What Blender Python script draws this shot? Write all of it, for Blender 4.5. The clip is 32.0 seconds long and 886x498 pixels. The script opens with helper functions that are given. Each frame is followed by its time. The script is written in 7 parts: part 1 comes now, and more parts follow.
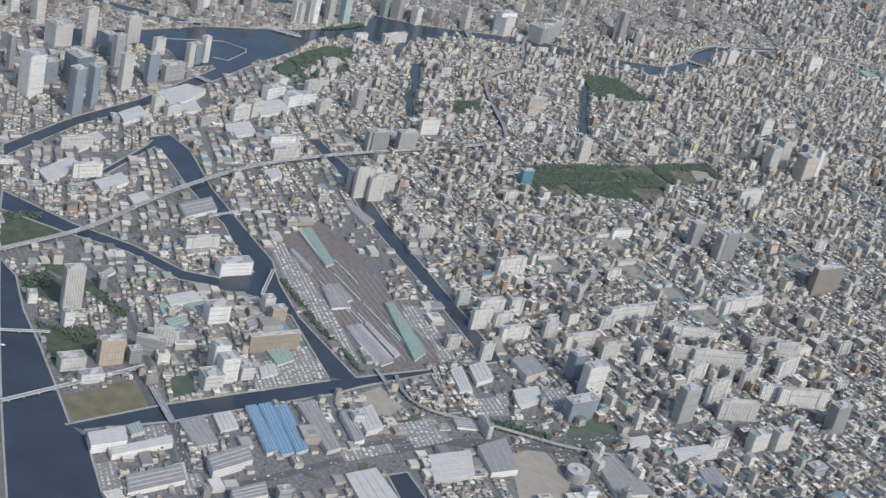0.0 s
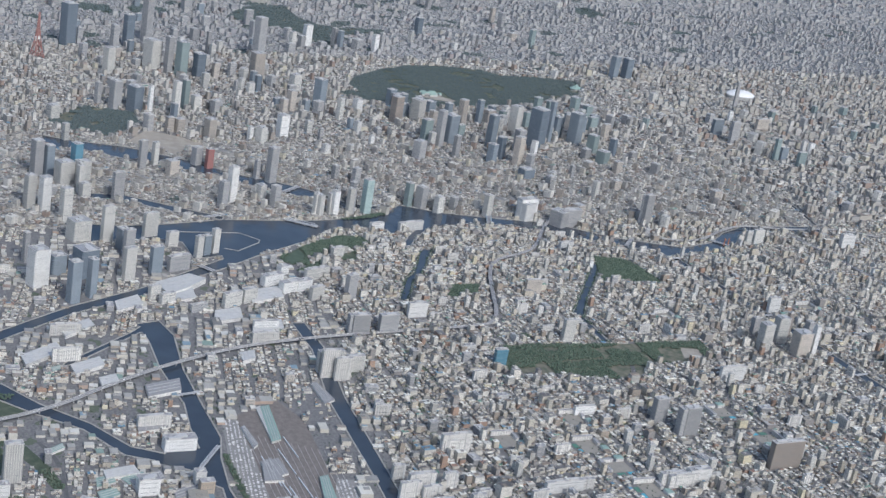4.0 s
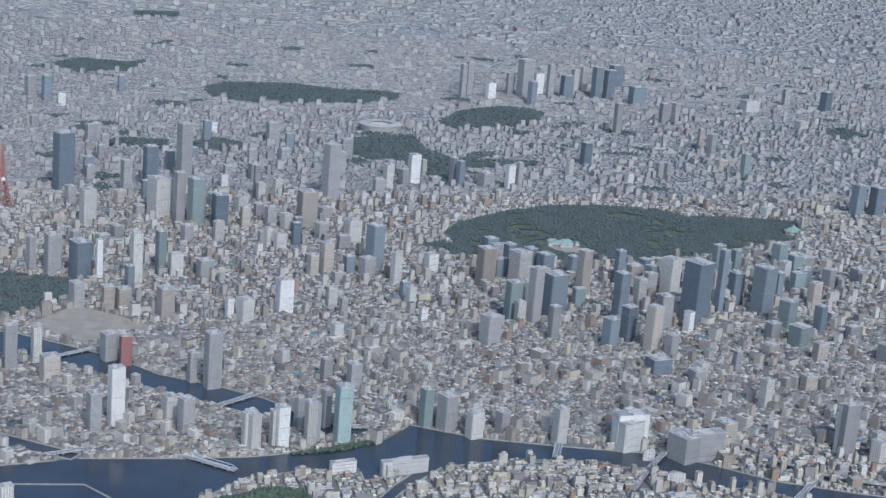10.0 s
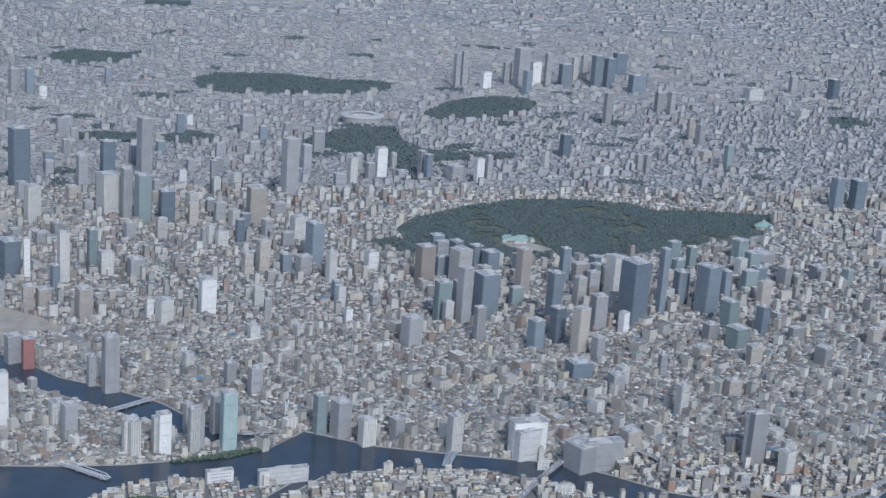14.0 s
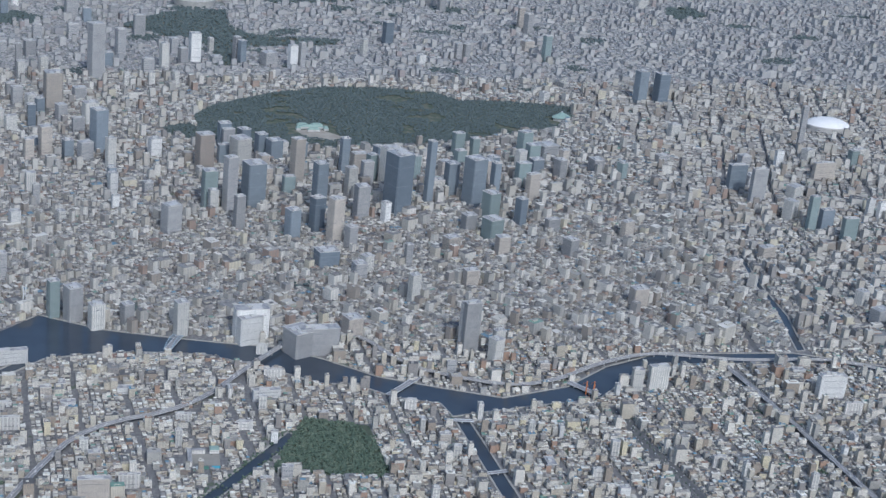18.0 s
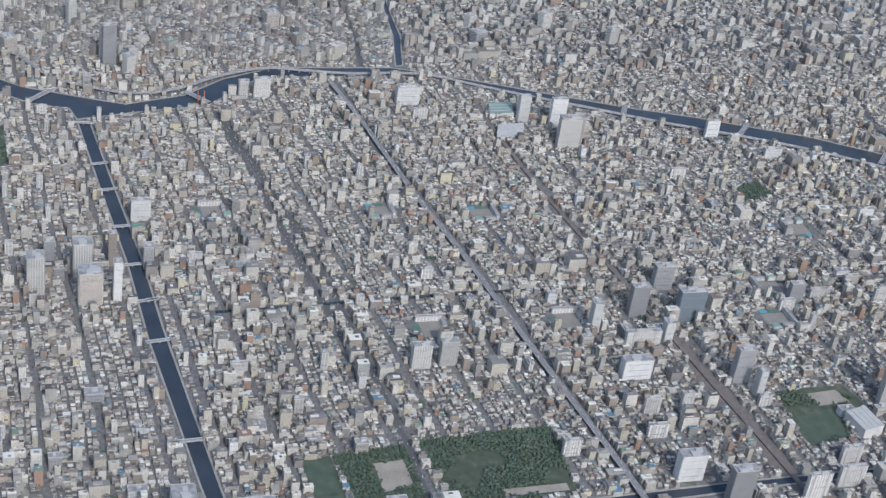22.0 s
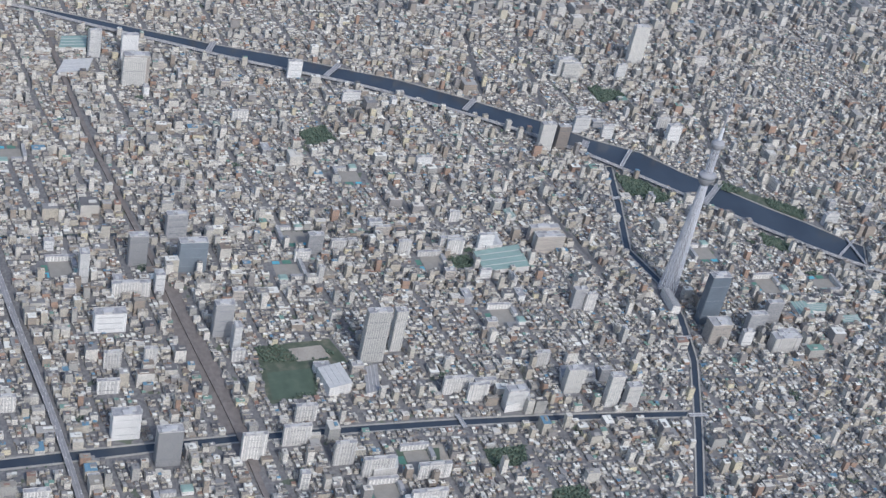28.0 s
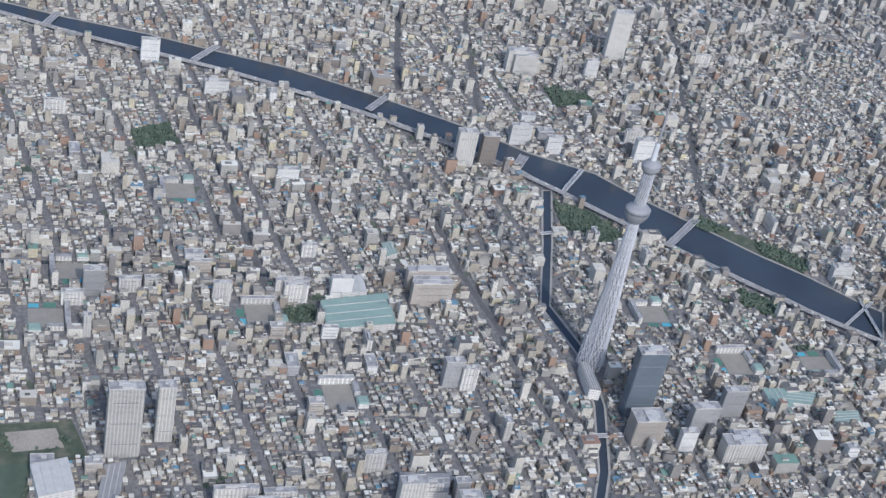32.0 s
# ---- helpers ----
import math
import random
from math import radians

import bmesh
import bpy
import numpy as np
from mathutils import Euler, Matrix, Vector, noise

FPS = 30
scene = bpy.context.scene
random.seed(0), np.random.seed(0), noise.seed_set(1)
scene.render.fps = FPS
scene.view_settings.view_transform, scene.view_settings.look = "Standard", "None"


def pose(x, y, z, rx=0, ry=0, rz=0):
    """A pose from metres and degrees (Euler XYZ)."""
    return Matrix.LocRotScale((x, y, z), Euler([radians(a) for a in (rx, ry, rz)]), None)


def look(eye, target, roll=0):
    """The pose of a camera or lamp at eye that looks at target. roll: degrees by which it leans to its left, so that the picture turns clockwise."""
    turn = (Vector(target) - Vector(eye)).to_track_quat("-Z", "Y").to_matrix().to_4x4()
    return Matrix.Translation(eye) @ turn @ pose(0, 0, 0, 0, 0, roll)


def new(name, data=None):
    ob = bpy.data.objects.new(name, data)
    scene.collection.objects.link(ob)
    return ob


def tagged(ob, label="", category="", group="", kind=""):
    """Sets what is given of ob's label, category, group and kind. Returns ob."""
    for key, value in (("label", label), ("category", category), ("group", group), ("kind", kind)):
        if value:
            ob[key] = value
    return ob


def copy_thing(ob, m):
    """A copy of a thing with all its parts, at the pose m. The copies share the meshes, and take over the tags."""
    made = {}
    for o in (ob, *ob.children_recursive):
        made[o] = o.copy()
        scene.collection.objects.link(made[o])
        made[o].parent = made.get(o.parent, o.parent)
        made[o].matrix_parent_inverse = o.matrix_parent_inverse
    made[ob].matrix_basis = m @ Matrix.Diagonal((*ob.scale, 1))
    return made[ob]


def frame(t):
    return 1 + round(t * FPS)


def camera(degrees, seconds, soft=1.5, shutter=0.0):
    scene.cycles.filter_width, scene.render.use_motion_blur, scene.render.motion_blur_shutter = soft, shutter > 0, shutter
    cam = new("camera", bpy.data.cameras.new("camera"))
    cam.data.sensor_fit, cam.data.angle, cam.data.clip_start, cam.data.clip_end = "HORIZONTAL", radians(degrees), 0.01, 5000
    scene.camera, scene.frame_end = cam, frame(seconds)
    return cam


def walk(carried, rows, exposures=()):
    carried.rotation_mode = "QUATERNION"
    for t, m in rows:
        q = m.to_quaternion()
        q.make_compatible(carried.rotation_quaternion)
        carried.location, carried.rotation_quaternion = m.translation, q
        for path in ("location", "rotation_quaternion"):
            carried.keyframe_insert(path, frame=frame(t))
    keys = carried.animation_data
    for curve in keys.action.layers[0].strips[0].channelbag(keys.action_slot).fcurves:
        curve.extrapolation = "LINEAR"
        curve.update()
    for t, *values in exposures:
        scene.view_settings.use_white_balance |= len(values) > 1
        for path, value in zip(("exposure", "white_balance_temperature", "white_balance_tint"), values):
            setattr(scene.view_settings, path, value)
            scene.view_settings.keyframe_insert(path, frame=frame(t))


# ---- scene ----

# the camera: one lens, a flight over the bay side of the city
S = 0.03          # one metre of the city in units of this scene
cam = camera(32.39, 32.0, soft=1.45)


def aim(x, y, z, az, dip, lean):
    """A pose from a place, a compass bearing, a dip below the level and a lean."""
    a, d = radians(az), radians(dip)
    way = Vector((math.sin(a) * math.cos(d), math.cos(a) * math.cos(d), -math.sin(d)))
    return look((x, y, z), Vector((x, y, z)) + way * 50, -lean)


# seconds, x, y, z, bearing, dip, lean
FLIGHT = [
    (0.0, 109.15, -167.99, 69.70, -57.160, 24.588, -14.122),
    (0.5, 110.41, -165.75, 71.06, -57.237, 24.478, -14.291),
    (1.0, 111.83, -163.55, 72.34, -58.067, 23.575, -13.537),
    (1.5, 113.52, -161.38, 73.48, -59.121, 22.966, -13.167),
    (2.0, 115.32, -158.95, 74.41, -60.193, 22.309, -12.663),
    (2.5, 117.19, -156.07, 75.15, -61.428, 21.697, -12.128),
    (3.0, 119.76, -153.20, 76.03, -63.313, 20.907, -11.347),
    (3.5, 123.51, -150.66, 77.21, -64.753, 20.170, -10.641),
    (4.0, 127.36, -147.63, 77.91, -66.279, 19.320, -9.869),
    (4.5, 129.82, -143.28, 77.40, -68.020, 18.345, -9.005),
    (5.0, 129.10, -137.76, 75.97, -69.624, 17.380, -8.220),
    (5.5, 124.05, -131.47, 74.12, -70.801, 16.742, -7.886),
    (6.0, 116.33, -124.67, 72.07, -71.884, 16.319, -7.776),
    (6.5, 107.65, -117.57, 69.91, -73.944, 16.147, -6.738),
    (7.0, 97.09, -110.22, 67.44, -75.430, 16.038, -6.089),
    (7.5, 83.70, -102.77, 64.48, -76.530, 15.871, -5.845),
    (8.0, 68.85, -95.84, 61.42, -77.428, 15.977, -5.626),
    (8.5, 54.84, -90.09, 58.79, -78.344, 16.218, -5.583),
    (9.0, 45.48, -85.86, 57.09, -79.016, 17.073, -5.470),
    (9.5, 43.41, -83.16, 56.62, -79.839, 15.996, -5.155),
    (10.0, 44.90, -81.17, 56.84, -80.291, 15.077, -4.998),
    (10.5, 45.72, -79.06, 57.18, -80.773, 14.817, -4.940),
    (11.0, 45.97, -76.88, 57.67, -81.136, 14.867, -4.910),
    (11.5, 46.37, -74.82, 58.38, -80.932, 16.527, -4.834),
    (12.0, 46.06, -72.54, 58.87, -81.224, 16.486, -4.909),
    (12.5, 44.33, -69.81, 58.79, -81.404, 15.301, -4.999),
    (13.0, 42.66, -67.23, 58.58, -80.993, 15.225, -5.164),
    (13.5, 42.50, -65.30, 58.75, -82.191, 15.693, -4.654),
    (14.0, 43.12, -63.55, 59.16, -83.008, 15.940, -4.267),
    (14.5, 43.56, -61.39, 59.58, -83.047, 15.960, -4.211),
    (15.0, 44.04, -58.91, 60.13, -82.593, 15.883, -4.366),
    (15.5, 44.95, -56.37, 60.90, -81.874, 15.823, -4.623),
    (16.0, 45.86, -53.93, 61.69, -81.134, 15.918, -4.957),
    (16.5, 46.43, -51.71, 62.33, -80.792, 16.282, -5.223),
    (17.0, 47.27, -49.40, 62.99, -81.110, 16.929, -5.228),
    (17.5, 49.02, -46.69, 63.90, -80.504, 18.676, -5.770),
    (18.0, 51.34, -43.64, 64.89, -80.039, 20.444, -6.054),
    (18.5, 53.72, -40.29, 65.81, -79.309, 22.226, -6.392),
    (19.0, 55.89, -36.49, 66.66, -78.072, 23.627, -6.965),
    (19.5, 57.98, -32.24, 67.62, -76.275, 25.071, -7.770),
    (20.0, 61.32, -28.53, 69.25, -76.033, 26.377, -7.875),
    (20.5, 66.98, -26.16, 71.99, -75.801, 27.509, -8.095),
    (21.0, 73.63, -24.36, 75.34, -75.689, 28.492, -8.121),
    (21.5, 79.87, -22.25, 78.74, -74.932, 29.242, -8.425),
    (22.0, 86.07, -20.21, 82.34, -73.677, 30.578, -8.874),
    (22.5, 92.67, -18.68, 86.24, -74.045, 31.510, -8.768),
    (23.0, 98.41, -17.13, 89.74, -73.480, 32.522, -9.160),
    (23.5, 102.03, -14.94, 92.13, -73.079, 33.419, -9.679),
    (24.0, 103.79, -12.18, 93.59, -72.591, 34.382, -10.259),
    (24.5, 104.45, -9.15, 94.55, -72.529, 34.382, -10.864),
    (25.0, 104.86, -6.24, 95.55, -71.632, 34.583, -11.687),
    (25.5, 105.90, -3.86, 97.08, -70.536, 35.110, -12.323),
    (26.0, 108.56, -2.31, 99.50, -69.675, 35.071, -12.780),
    (26.5, 112.57, -1.31, 102.45, -69.045, 34.441, -13.003),
    (27.0, 112.63, 1.51, 102.93, -68.611, 33.727, -13.107),
    (27.5, 104.17, 8.18, 98.45, -68.313, 33.312, -13.259),
    (28.0, 90.47, 17.30, 90.87, -67.794, 33.133, -13.322),
    (28.5, 76.50, 26.68, 83.02, -67.072, 33.035, -13.555),
    (29.0, 65.79, 34.46, 76.96, -67.561, 33.199, -13.628),
    (29.5, 60.57, 39.42, 74.02, -68.415, 32.868, -13.563),
    (30.0, 59.08, 42.59, 73.21, -69.430, 33.398, -13.364),
    (30.5, 58.82, 45.34, 73.14, -70.183, 33.720, -13.553),
    (31.0, 58.89, 48.00, 73.24, -71.193, 33.518, -13.233),
    (31.5, 58.83, 50.61, 73.23, -72.233, 33.685, -12.827),
    (32.0, 58.66, 53.19, 73.11, -73.345, 33.765, -12.700),
]
walk(cam, [(t, aim(*r)) for t, *r in FLIGHT], exposures=[
    (0.0, -0.41, 5950, 10), (2.0, -0.42, 5800, 10), (4.0, -0.43, 5700, 10), (7.0, -0.52, 5480, 10), (10.0, -0.55, 5350, 10), (16.0, -0.58, 5300, 10), (19.0, -0.57, 5430, 9), (21.0, -0.52, 5600, 10), (24.0, -0.44, 5720, 12), (32.0, -0.40, 5600, 12)])

# ---- light: a hazy summer morning, the sun behind the camera's right shoulder ----
SUN_AZ, SUN_EL = 78.0, 42.0
world = bpy.data.worlds.new("sky")
scene.world = world
world.use_nodes = True
wn = world.node_tree.nodes
sky = wn.new("ShaderNodeTexSky")
sky.sky_type, sky.sun_disc = "NISHITA", False
sky.sun_elevation, sky.sun_rotation = radians(SUN_EL), radians(SUN_AZ)
sky.air_density, sky.dust_density = 1.2, 3.0
wn["Background"].inputs["Strength"].default_value = 0.18
world.node_tree.links.new(sky.outputs[0], wn["Background"].inputs["Color"])
sun = new("sun", bpy.data.lights.new("sun", "SUN"))
sun.data.energy, sun.data.angle, sun.data.color = 2.7, radians(1.0), (1.0, 0.92, 0.81)
sun.matrix_world = look((math.sin(radians(SUN_AZ)) * 400, math.cos(radians(SUN_AZ)) * 400, 400 * math.tan(radians(SUN_EL))), (0, 0, 0))


# ---- materials ----
def node_material(name, rough=0.8, metal=0.0):
    m = bpy.data.materials.new(name)
    m.use_nodes = True
    b = m.node_tree.nodes["Principled BSDF"]
    b.inputs["Roughness"].default_value, b.inputs["Metallic"].default_value = rough, metal
    b.inputs["Specular IOR Level"].default_value = 0.3
    return m, m.node_tree.nodes, m.node_tree.links, b


def ramp(nodes, stops, mode="LINEAR"):
    r = nodes.new("ShaderNodeValToRGB")
    r.color_ramp.interpolation = mode
    e = r.color_ramp.elements
    while len(e) < len(stops):
        e.new(0.5)
    for k, (at, col) in enumerate(stops):
        e[k].position, e[k].color = at, (*col, 1)
    return r


def maths(nodes, links, op, a, b=None, c=None):
    n = nodes.new("ShaderNodeMath")
    n.operation = op
    for k, v in enumerate((a, b, c)):
        if v is None:
            continue
        if isinstance(v, (int, float)):
            n.inputs[k].default_value = v
        else:
            links.new(v, n.inputs[k])
    return n.outputs[0]


def mixed(nodes, links, fac, a, b, mode="MIX"):
    n = nodes.new("ShaderNodeMix")
    n.data_type, n.blend_type = "RGBA", mode
    for sock, v in ((n.inputs[0], fac), (n.inputs[6], a), (n.inputs[7], b)):
        if isinstance(v, (int, float)):
            sock.default_value = v
        elif isinstance(v, tuple):
            sock.default_value = (*v, 1)
        else:
            links.new(v, sock)
    return n.outputs[2]


def noise_at(nodes, links, scale, detail=3.0, vec=None, out=0):
    n = nodes.new("ShaderNodeTexNoise")
    n.inputs["Scale"].default_value, n.inputs["Detail"].default_value = scale, detail
    if vec is None:
        vec = nodes.new("ShaderNodeTexCoord").outputs["Object"]
    links.new(vec, n.inputs["Vector"])
    return n.outputs[out]


def mat_plain(name, col, rough=0.8, metal=0.0, var=0.25, scale=None):
    """One colour, with stains and grain at two sizes."""
    m, n, l, b = node_material(name, rough, metal)
    s = scale or 0.05 / S
    f1, f2 = noise_at(n, l, s), noise_at(n, l, s * 9)
    f = maths(n, l, "MULTIPLY_ADD", f2, 0.5, maths(n, l, "MULTIPLY", f1, 0.5))
    dark = tuple(c * (1 - var) for c in col)
    light = tuple(min(0.9, c * (1 + var)) for c in col)
    r = ramp(n, [(0.3, dark), (0.7, light)])
    l.new(f, r.inputs[0])
    l.new(r.outputs[0], b.inputs["Base Color"])
    return m


def mat_city(name, walls, roofs, floor=3.3, glass=(0.15, 0.17, 0.19), windows=0.55, cells=None):
    """Blocks of one mesh: each has its own wall and roof paint; rows of windows on the walls."""
    m, n, l, b = node_material(name, 0.75)
    geo = n.new("ShaderNodeNewGeometry")
    rnd = geo.outputs["Random Per Island"]
    wall = ramp(n, walls, "CONSTANT")
    l.new(rnd, wall.inputs[0])
    other = maths(n, l, "FRACT", maths(n, l, "MULTIPLY", rnd, 37.7))
    roof = ramp(n, roofs, "CONSTANT")
    if cells:
        # seen from far off, a block is many small roofs side by side
        vor = n.new("ShaderNodeTexVoronoi")
        vor.inputs["Scale"].default_value = 1 / (cells * S)
        l.new(n.new("ShaderNodeTexCoord").outputs["Object"], vor.inputs["Vector"])
        hue = n.new("ShaderNodeSeparateColor")
        l.new(vor.outputs["Color"], hue.inputs[0])
        other = hue.outputs[0]
    l.new(other, roof.inputs[0])
    sep = n.new("ShaderNodeSeparateXYZ")
    l.new(geo.outputs["Normal"], sep.inputs[0])
    up = maths(n, l, "GREATER_THAN", sep.outputs[2], 0.5)
    pos = n.new("ShaderNodeSeparateXYZ")
    l.new(n.new("ShaderNodeTexCoord").outputs["Object"], pos.inputs[0])
    # window rows: a share of each storey, broken along the wall
    row = maths(n, l, "GREATER_THAN", maths(n, l, "FRACT", maths(n, l, "DIVIDE", pos.outputs[2], floor * S)), 0.48)
    along = maths(n, l, "ADD", pos.outputs[0], pos.outputs[1])
    col = maths(n, l, "GREATER_THAN", maths(n, l, "FRACT", maths(n, l, "DIVIDE", along, 3.6 * S)), 0.3)
    win = maths(n, l, "MULTIPLY", maths(n, l, "MULTIPLY", row, col), windows)
    dirt = noise_at(n, l, 0.02 / S, 4)
    shade = maths(n, l, "MULTIPLY_ADD", dirt, 0.5, 0.72)
    walled = mixed(n, l, win, wall.outputs[0], glass)
    grit = noise_at(n, l, 0.25 / S, 2)
    roofed = mixed(n, l, 0.6, roof.outputs[0], mixed(n, l, grit, (0.10, 0.10, 0.10), (0.55, 0.55, 0.53)), "OVERLAY")
    c = mixed(n, l, up, walled, roofed)
    toned = n.new("ShaderNodeVectorMath")
    toned.operation = "SCALE"
    l.new(c, toned.inputs[0])
    l.new(shade, toned.inputs["Scale"])
    l.new(toned.outputs[0], b.inputs["Base Color"])
    l.new(maths(n, l, "MULTIPLY_ADD", win, -0.6, 0.8), b.inputs["Roughness"])
    return m


WALLS = [(0.0, (0.62, 0.61, 0.58)), (0.18, (0.53, 0.50, 0.44)), (0.32, (0.45, 0.45, 0.44)), (0.45, (0.72, 0.71, 0.68)), (0.60, (0.38, 0.34, 0.30)), (0.70, (0.57, 0.55, 0.50)), (0.85, (0.34, 0.33, 0.33)), (0.92, (0.42, 0.31, 0.25)), (0.965, (0.66, 0.62, 0.48))]
ROOFS = [(0.0, (0.31, 0.31, 0.32)), (0.13, (0.21, 0.21, 0.22)), (0.27, (0.45, 0.44, 0.43)), (0.42, (0.17, 0.17, 0.18)), (0.53, (0.60, 0.59, 0.57)), (0.67, (0.37, 0.35, 0.32)), (0.76, (0.72, 0.71, 0.69)), (0.88, (0.30, 0.26, 0.23)), (0.94, (0.36, 0.25, 0.21)), (0.96, (0.24, 0.37, 0.33)), (0.98, (0.20, 0.33, 0.45))]
WALLS = [(a, (k[0] * 1.02, k[1] * 0.995, k[2] * 0.94)) for a, k in WALLS]
ROOFS = [(a, (k[0] * 1.01, k[1], k[2] * 0.96)) for a, k in ROOFS]
NEAR_WALLS = [(a, tuple(min(0.8, max(0.18, c * 1.12 - 0.05)) for c in k)) for a, k in WALLS]
NEAR_ROOFS = [(a, tuple(min(0.78, max(0.12, c * 1.15 - 0.04)) for c in k)) for a, k in ROOFS]
M_CITY = mat_city("painted_concrete_blocks", NEAR_WALLS, NEAR_ROOFS, glass=(0.11, 0.13, 0.15), windows=0.7)
M_TOWN = mat_city("office_blocks", [(a, tuple(c * 0.68 + 0.22 * sum(k) / 3 for c in k)) for a, k in WALLS], [(a, tuple(c * 0.92 + 0.02 for c in k)) for a, k in ROOFS], 3.8, windows=0.45)
# Distance haze put into the colours: palette drawn towards pale bluish grey.
M_FAR_HAZE = mat_city("far_town", [(a, (k[0] * 0.4 + 0.19, k[1] * 0.4 + 0.2, k[2] * 0.4 + 0.22)) for a, k in WALLS], [(a, (k[0] * 0.66 + 0.10, k[1] * 0.66 + 0.11, k[2] * 0.66 + 0.125)) for a, k in ROOFS if a < 0.9] + [(0.9, (0.17, 0.205, 0.18))], 4.0, windows=0.25, cells=15.0)
M_HARBOUR = mat_city("harbour_blocks", [(a, (k[0] * 0.8 + 0.1, k[1] * 0.8 + 0.1, k[2] * 0.8 + 0.09)) for a, k in WALLS], [(a, (k[0] * 0.8 + 0.13, k[1] * 0.8 + 0.13, k[2] * 0.8 + 0.12)) for a, k in ROOFS], 5.0, windows=0.4)


def mat_ground():
    """Asphalt, pavements, yards and small gardens between the houses."""
    m, n, l, b = node_material("town_ground", 0.9)
    a = noise_at(n, l, 0.012 / S, 5)
    c = noise_at(n, l, 0.09 / S, 3)
    r = ramp(n, [(0.3, (0.135, 0.135, 0.138)), (0.5, (0.185, 0.184, 0.184)), (0.68, (0.25, 0.246, 0.238))])
    l.new(c, r.inputs[0])
    g = maths(n, l, "GREATER_THAN", a, 0.64)
    l.new(mixed(n, l, maths(n, l, "MULTIPLY", g, 0.7), r.outputs[0], (0.09, 0.12, 0.07)), b.inputs["Base Color"])
    return m


def mat_roofscape():
    """Low houses, yards and gardens too far off to stand out one by one."""
    m, n, l, b = node_material("far_roofs", 0.9)
    vor = n.new("ShaderNodeTexVoronoi")
    vor.inputs["Scale"].default_value = 1 / (17.0 * S)
    l.new(n.new("ShaderNodeTexCoord").outputs["Object"], vor.inputs["Vector"])
    hue = n.new("ShaderNodeSeparateColor")
    l.new(vor.outputs["Color"], hue.inputs[0])
    r = ramp(n, [(0.0, (0.20, 0.205, 0.21)), (0.2, (0.34, 0.34, 0.345)), (0.42, (0.42, 0.415, 0.41)), (0.6, (0.29, 0.285, 0.28)), (0.76, (0.50, 0.495, 0.49)), (0.9, (0.16, 0.19, 0.16))], "CONSTANT")
    l.new(hue.outputs[0], r.inputs[0])
    g = ramp(n, [(0.52, (0, 0, 0)), (0.62, (0.75, 0.75, 0.75))])
    l.new(noise_at(n, l, 0.0035 / S, 5), g.inputs[0])
    l.new(mixed(n, l, g.outputs[0], r.outputs[0], (0.15, 0.18, 0.16)), b.inputs["Base Color"])
    return m


def mat_water():
    m, n, l, b = node_material("river_water", 0.16)
    r = ramp(n, [(0.35, (0.044, 0.056, 0.074)), (0.65, (0.058, 0.073, 0.094))])
    l.new(noise_at(n, l, 0.006 / S, 4), r.inputs[0])
    l.new(r.outputs[0], b.inputs["Base Color"])
    bump = n.new("ShaderNodeBump")
    bump.inputs["Strength"].default_value, bump.inputs["Distance"].default_value = 0.25, 0.3 * S
    l.new(noise_at(n, l, 0.12 / S, 3), bump.inputs["Height"])
    l.new(bump.outputs[0], b.inputs["Normal"])
    return m


def mat_green(name, stops, scale):
    m, n, l, b = node_material(name, 0.9)
    geo = n.new("ShaderNodeNewGeometry")
    f = maths(n, l, "ADD", maths(n, l, "MULTIPLY", noise_at(n, l, scale, 4), 0.7), maths(n, l, "MULTIPLY", geo.outputs["Random Per Island"], 0.3))
    r = ramp(n, stops)
    l.new(f, r.inputs[0])
    l.new(r.outputs[0], b.inputs["Base Color"])
    return m


M_GROUND, M_WATER, M_ROOFSCAPE = mat_ground(), mat_water(), mat_roofscape()
M_TREES = mat_green("broadleaf_crowns", [(0.28, (0.064, 0.096, 0.070)), (0.5, (0.094, 0.132, 0.096)), (0.75, (0.144, 0.172, 0.126))], 0.035 / S)
# Greens of the woods are paled and blued to stand in for haze.
M_WOODS_HAZE = mat_green("hazed_woods", [(0.3, (0.090, 0.117, 0.116)), (0.5, (0.104, 0.133, 0.130)), (0.75, (0.122, 0.150, 0.142))], 0.02 / S)
M_GRASS = mat_green("park_grass", [(0.3, (0.064, 0.088, 0.062)), (0.5, (0.094, 0.115, 0.082)), (0.72, (0.21, 0.195, 0.15))], 0.03 / S)
M_LAWN = mat_green("mown_lawn", [(0.3, (0.078, 0.108, 0.080)), (0.5, (0.098, 0.134, 0.097)), (0.7, (0.14, 0.165, 0.122))], 0.03 / S)
M_FIELD = mat_green("dry_grass", [(0.3, (0.13, 0.125, 0.08)), (0.5, (0.19, 0.175, 0.115)), (0.7, (0.26, 0.235, 0.165))], 0.02 / S)
M_LOT = mat_plain("parking_asphalt", (0.27, 0.265, 0.255), 0.9, var=0.15)
M_FLOOREDGE = mat_plain("grey_floor_edge", (0.26, 0.30, 0.33), 0.4, var=0.15)
M_DECKGREY = mat_plain("deck_grey_steel", (0.30, 0.31, 0.33), 0.5, var=0.12)
M_LATTICE = mat_plain("bluish_white_steel", (0.60, 0.62, 0.66), 0.5, var=0.08)
M_CONCRETE = mat_plain("pale_concrete", (0.46, 0.455, 0.44))
M_DECK = mat_plain("expressway_asphalt", (0.28, 0.28, 0.285))
M_ROAD = mat_plain("street_asphalt", (0.13, 0.132, 0.135), 0.9, var=0.3)
M_QUAY = mat_plain("quay_concrete", (0.36, 0.35, 0.32))
M_RAIL = mat_plain("rail_ballast", (0.20, 0.18, 0.165), 0.9, var=0.35)
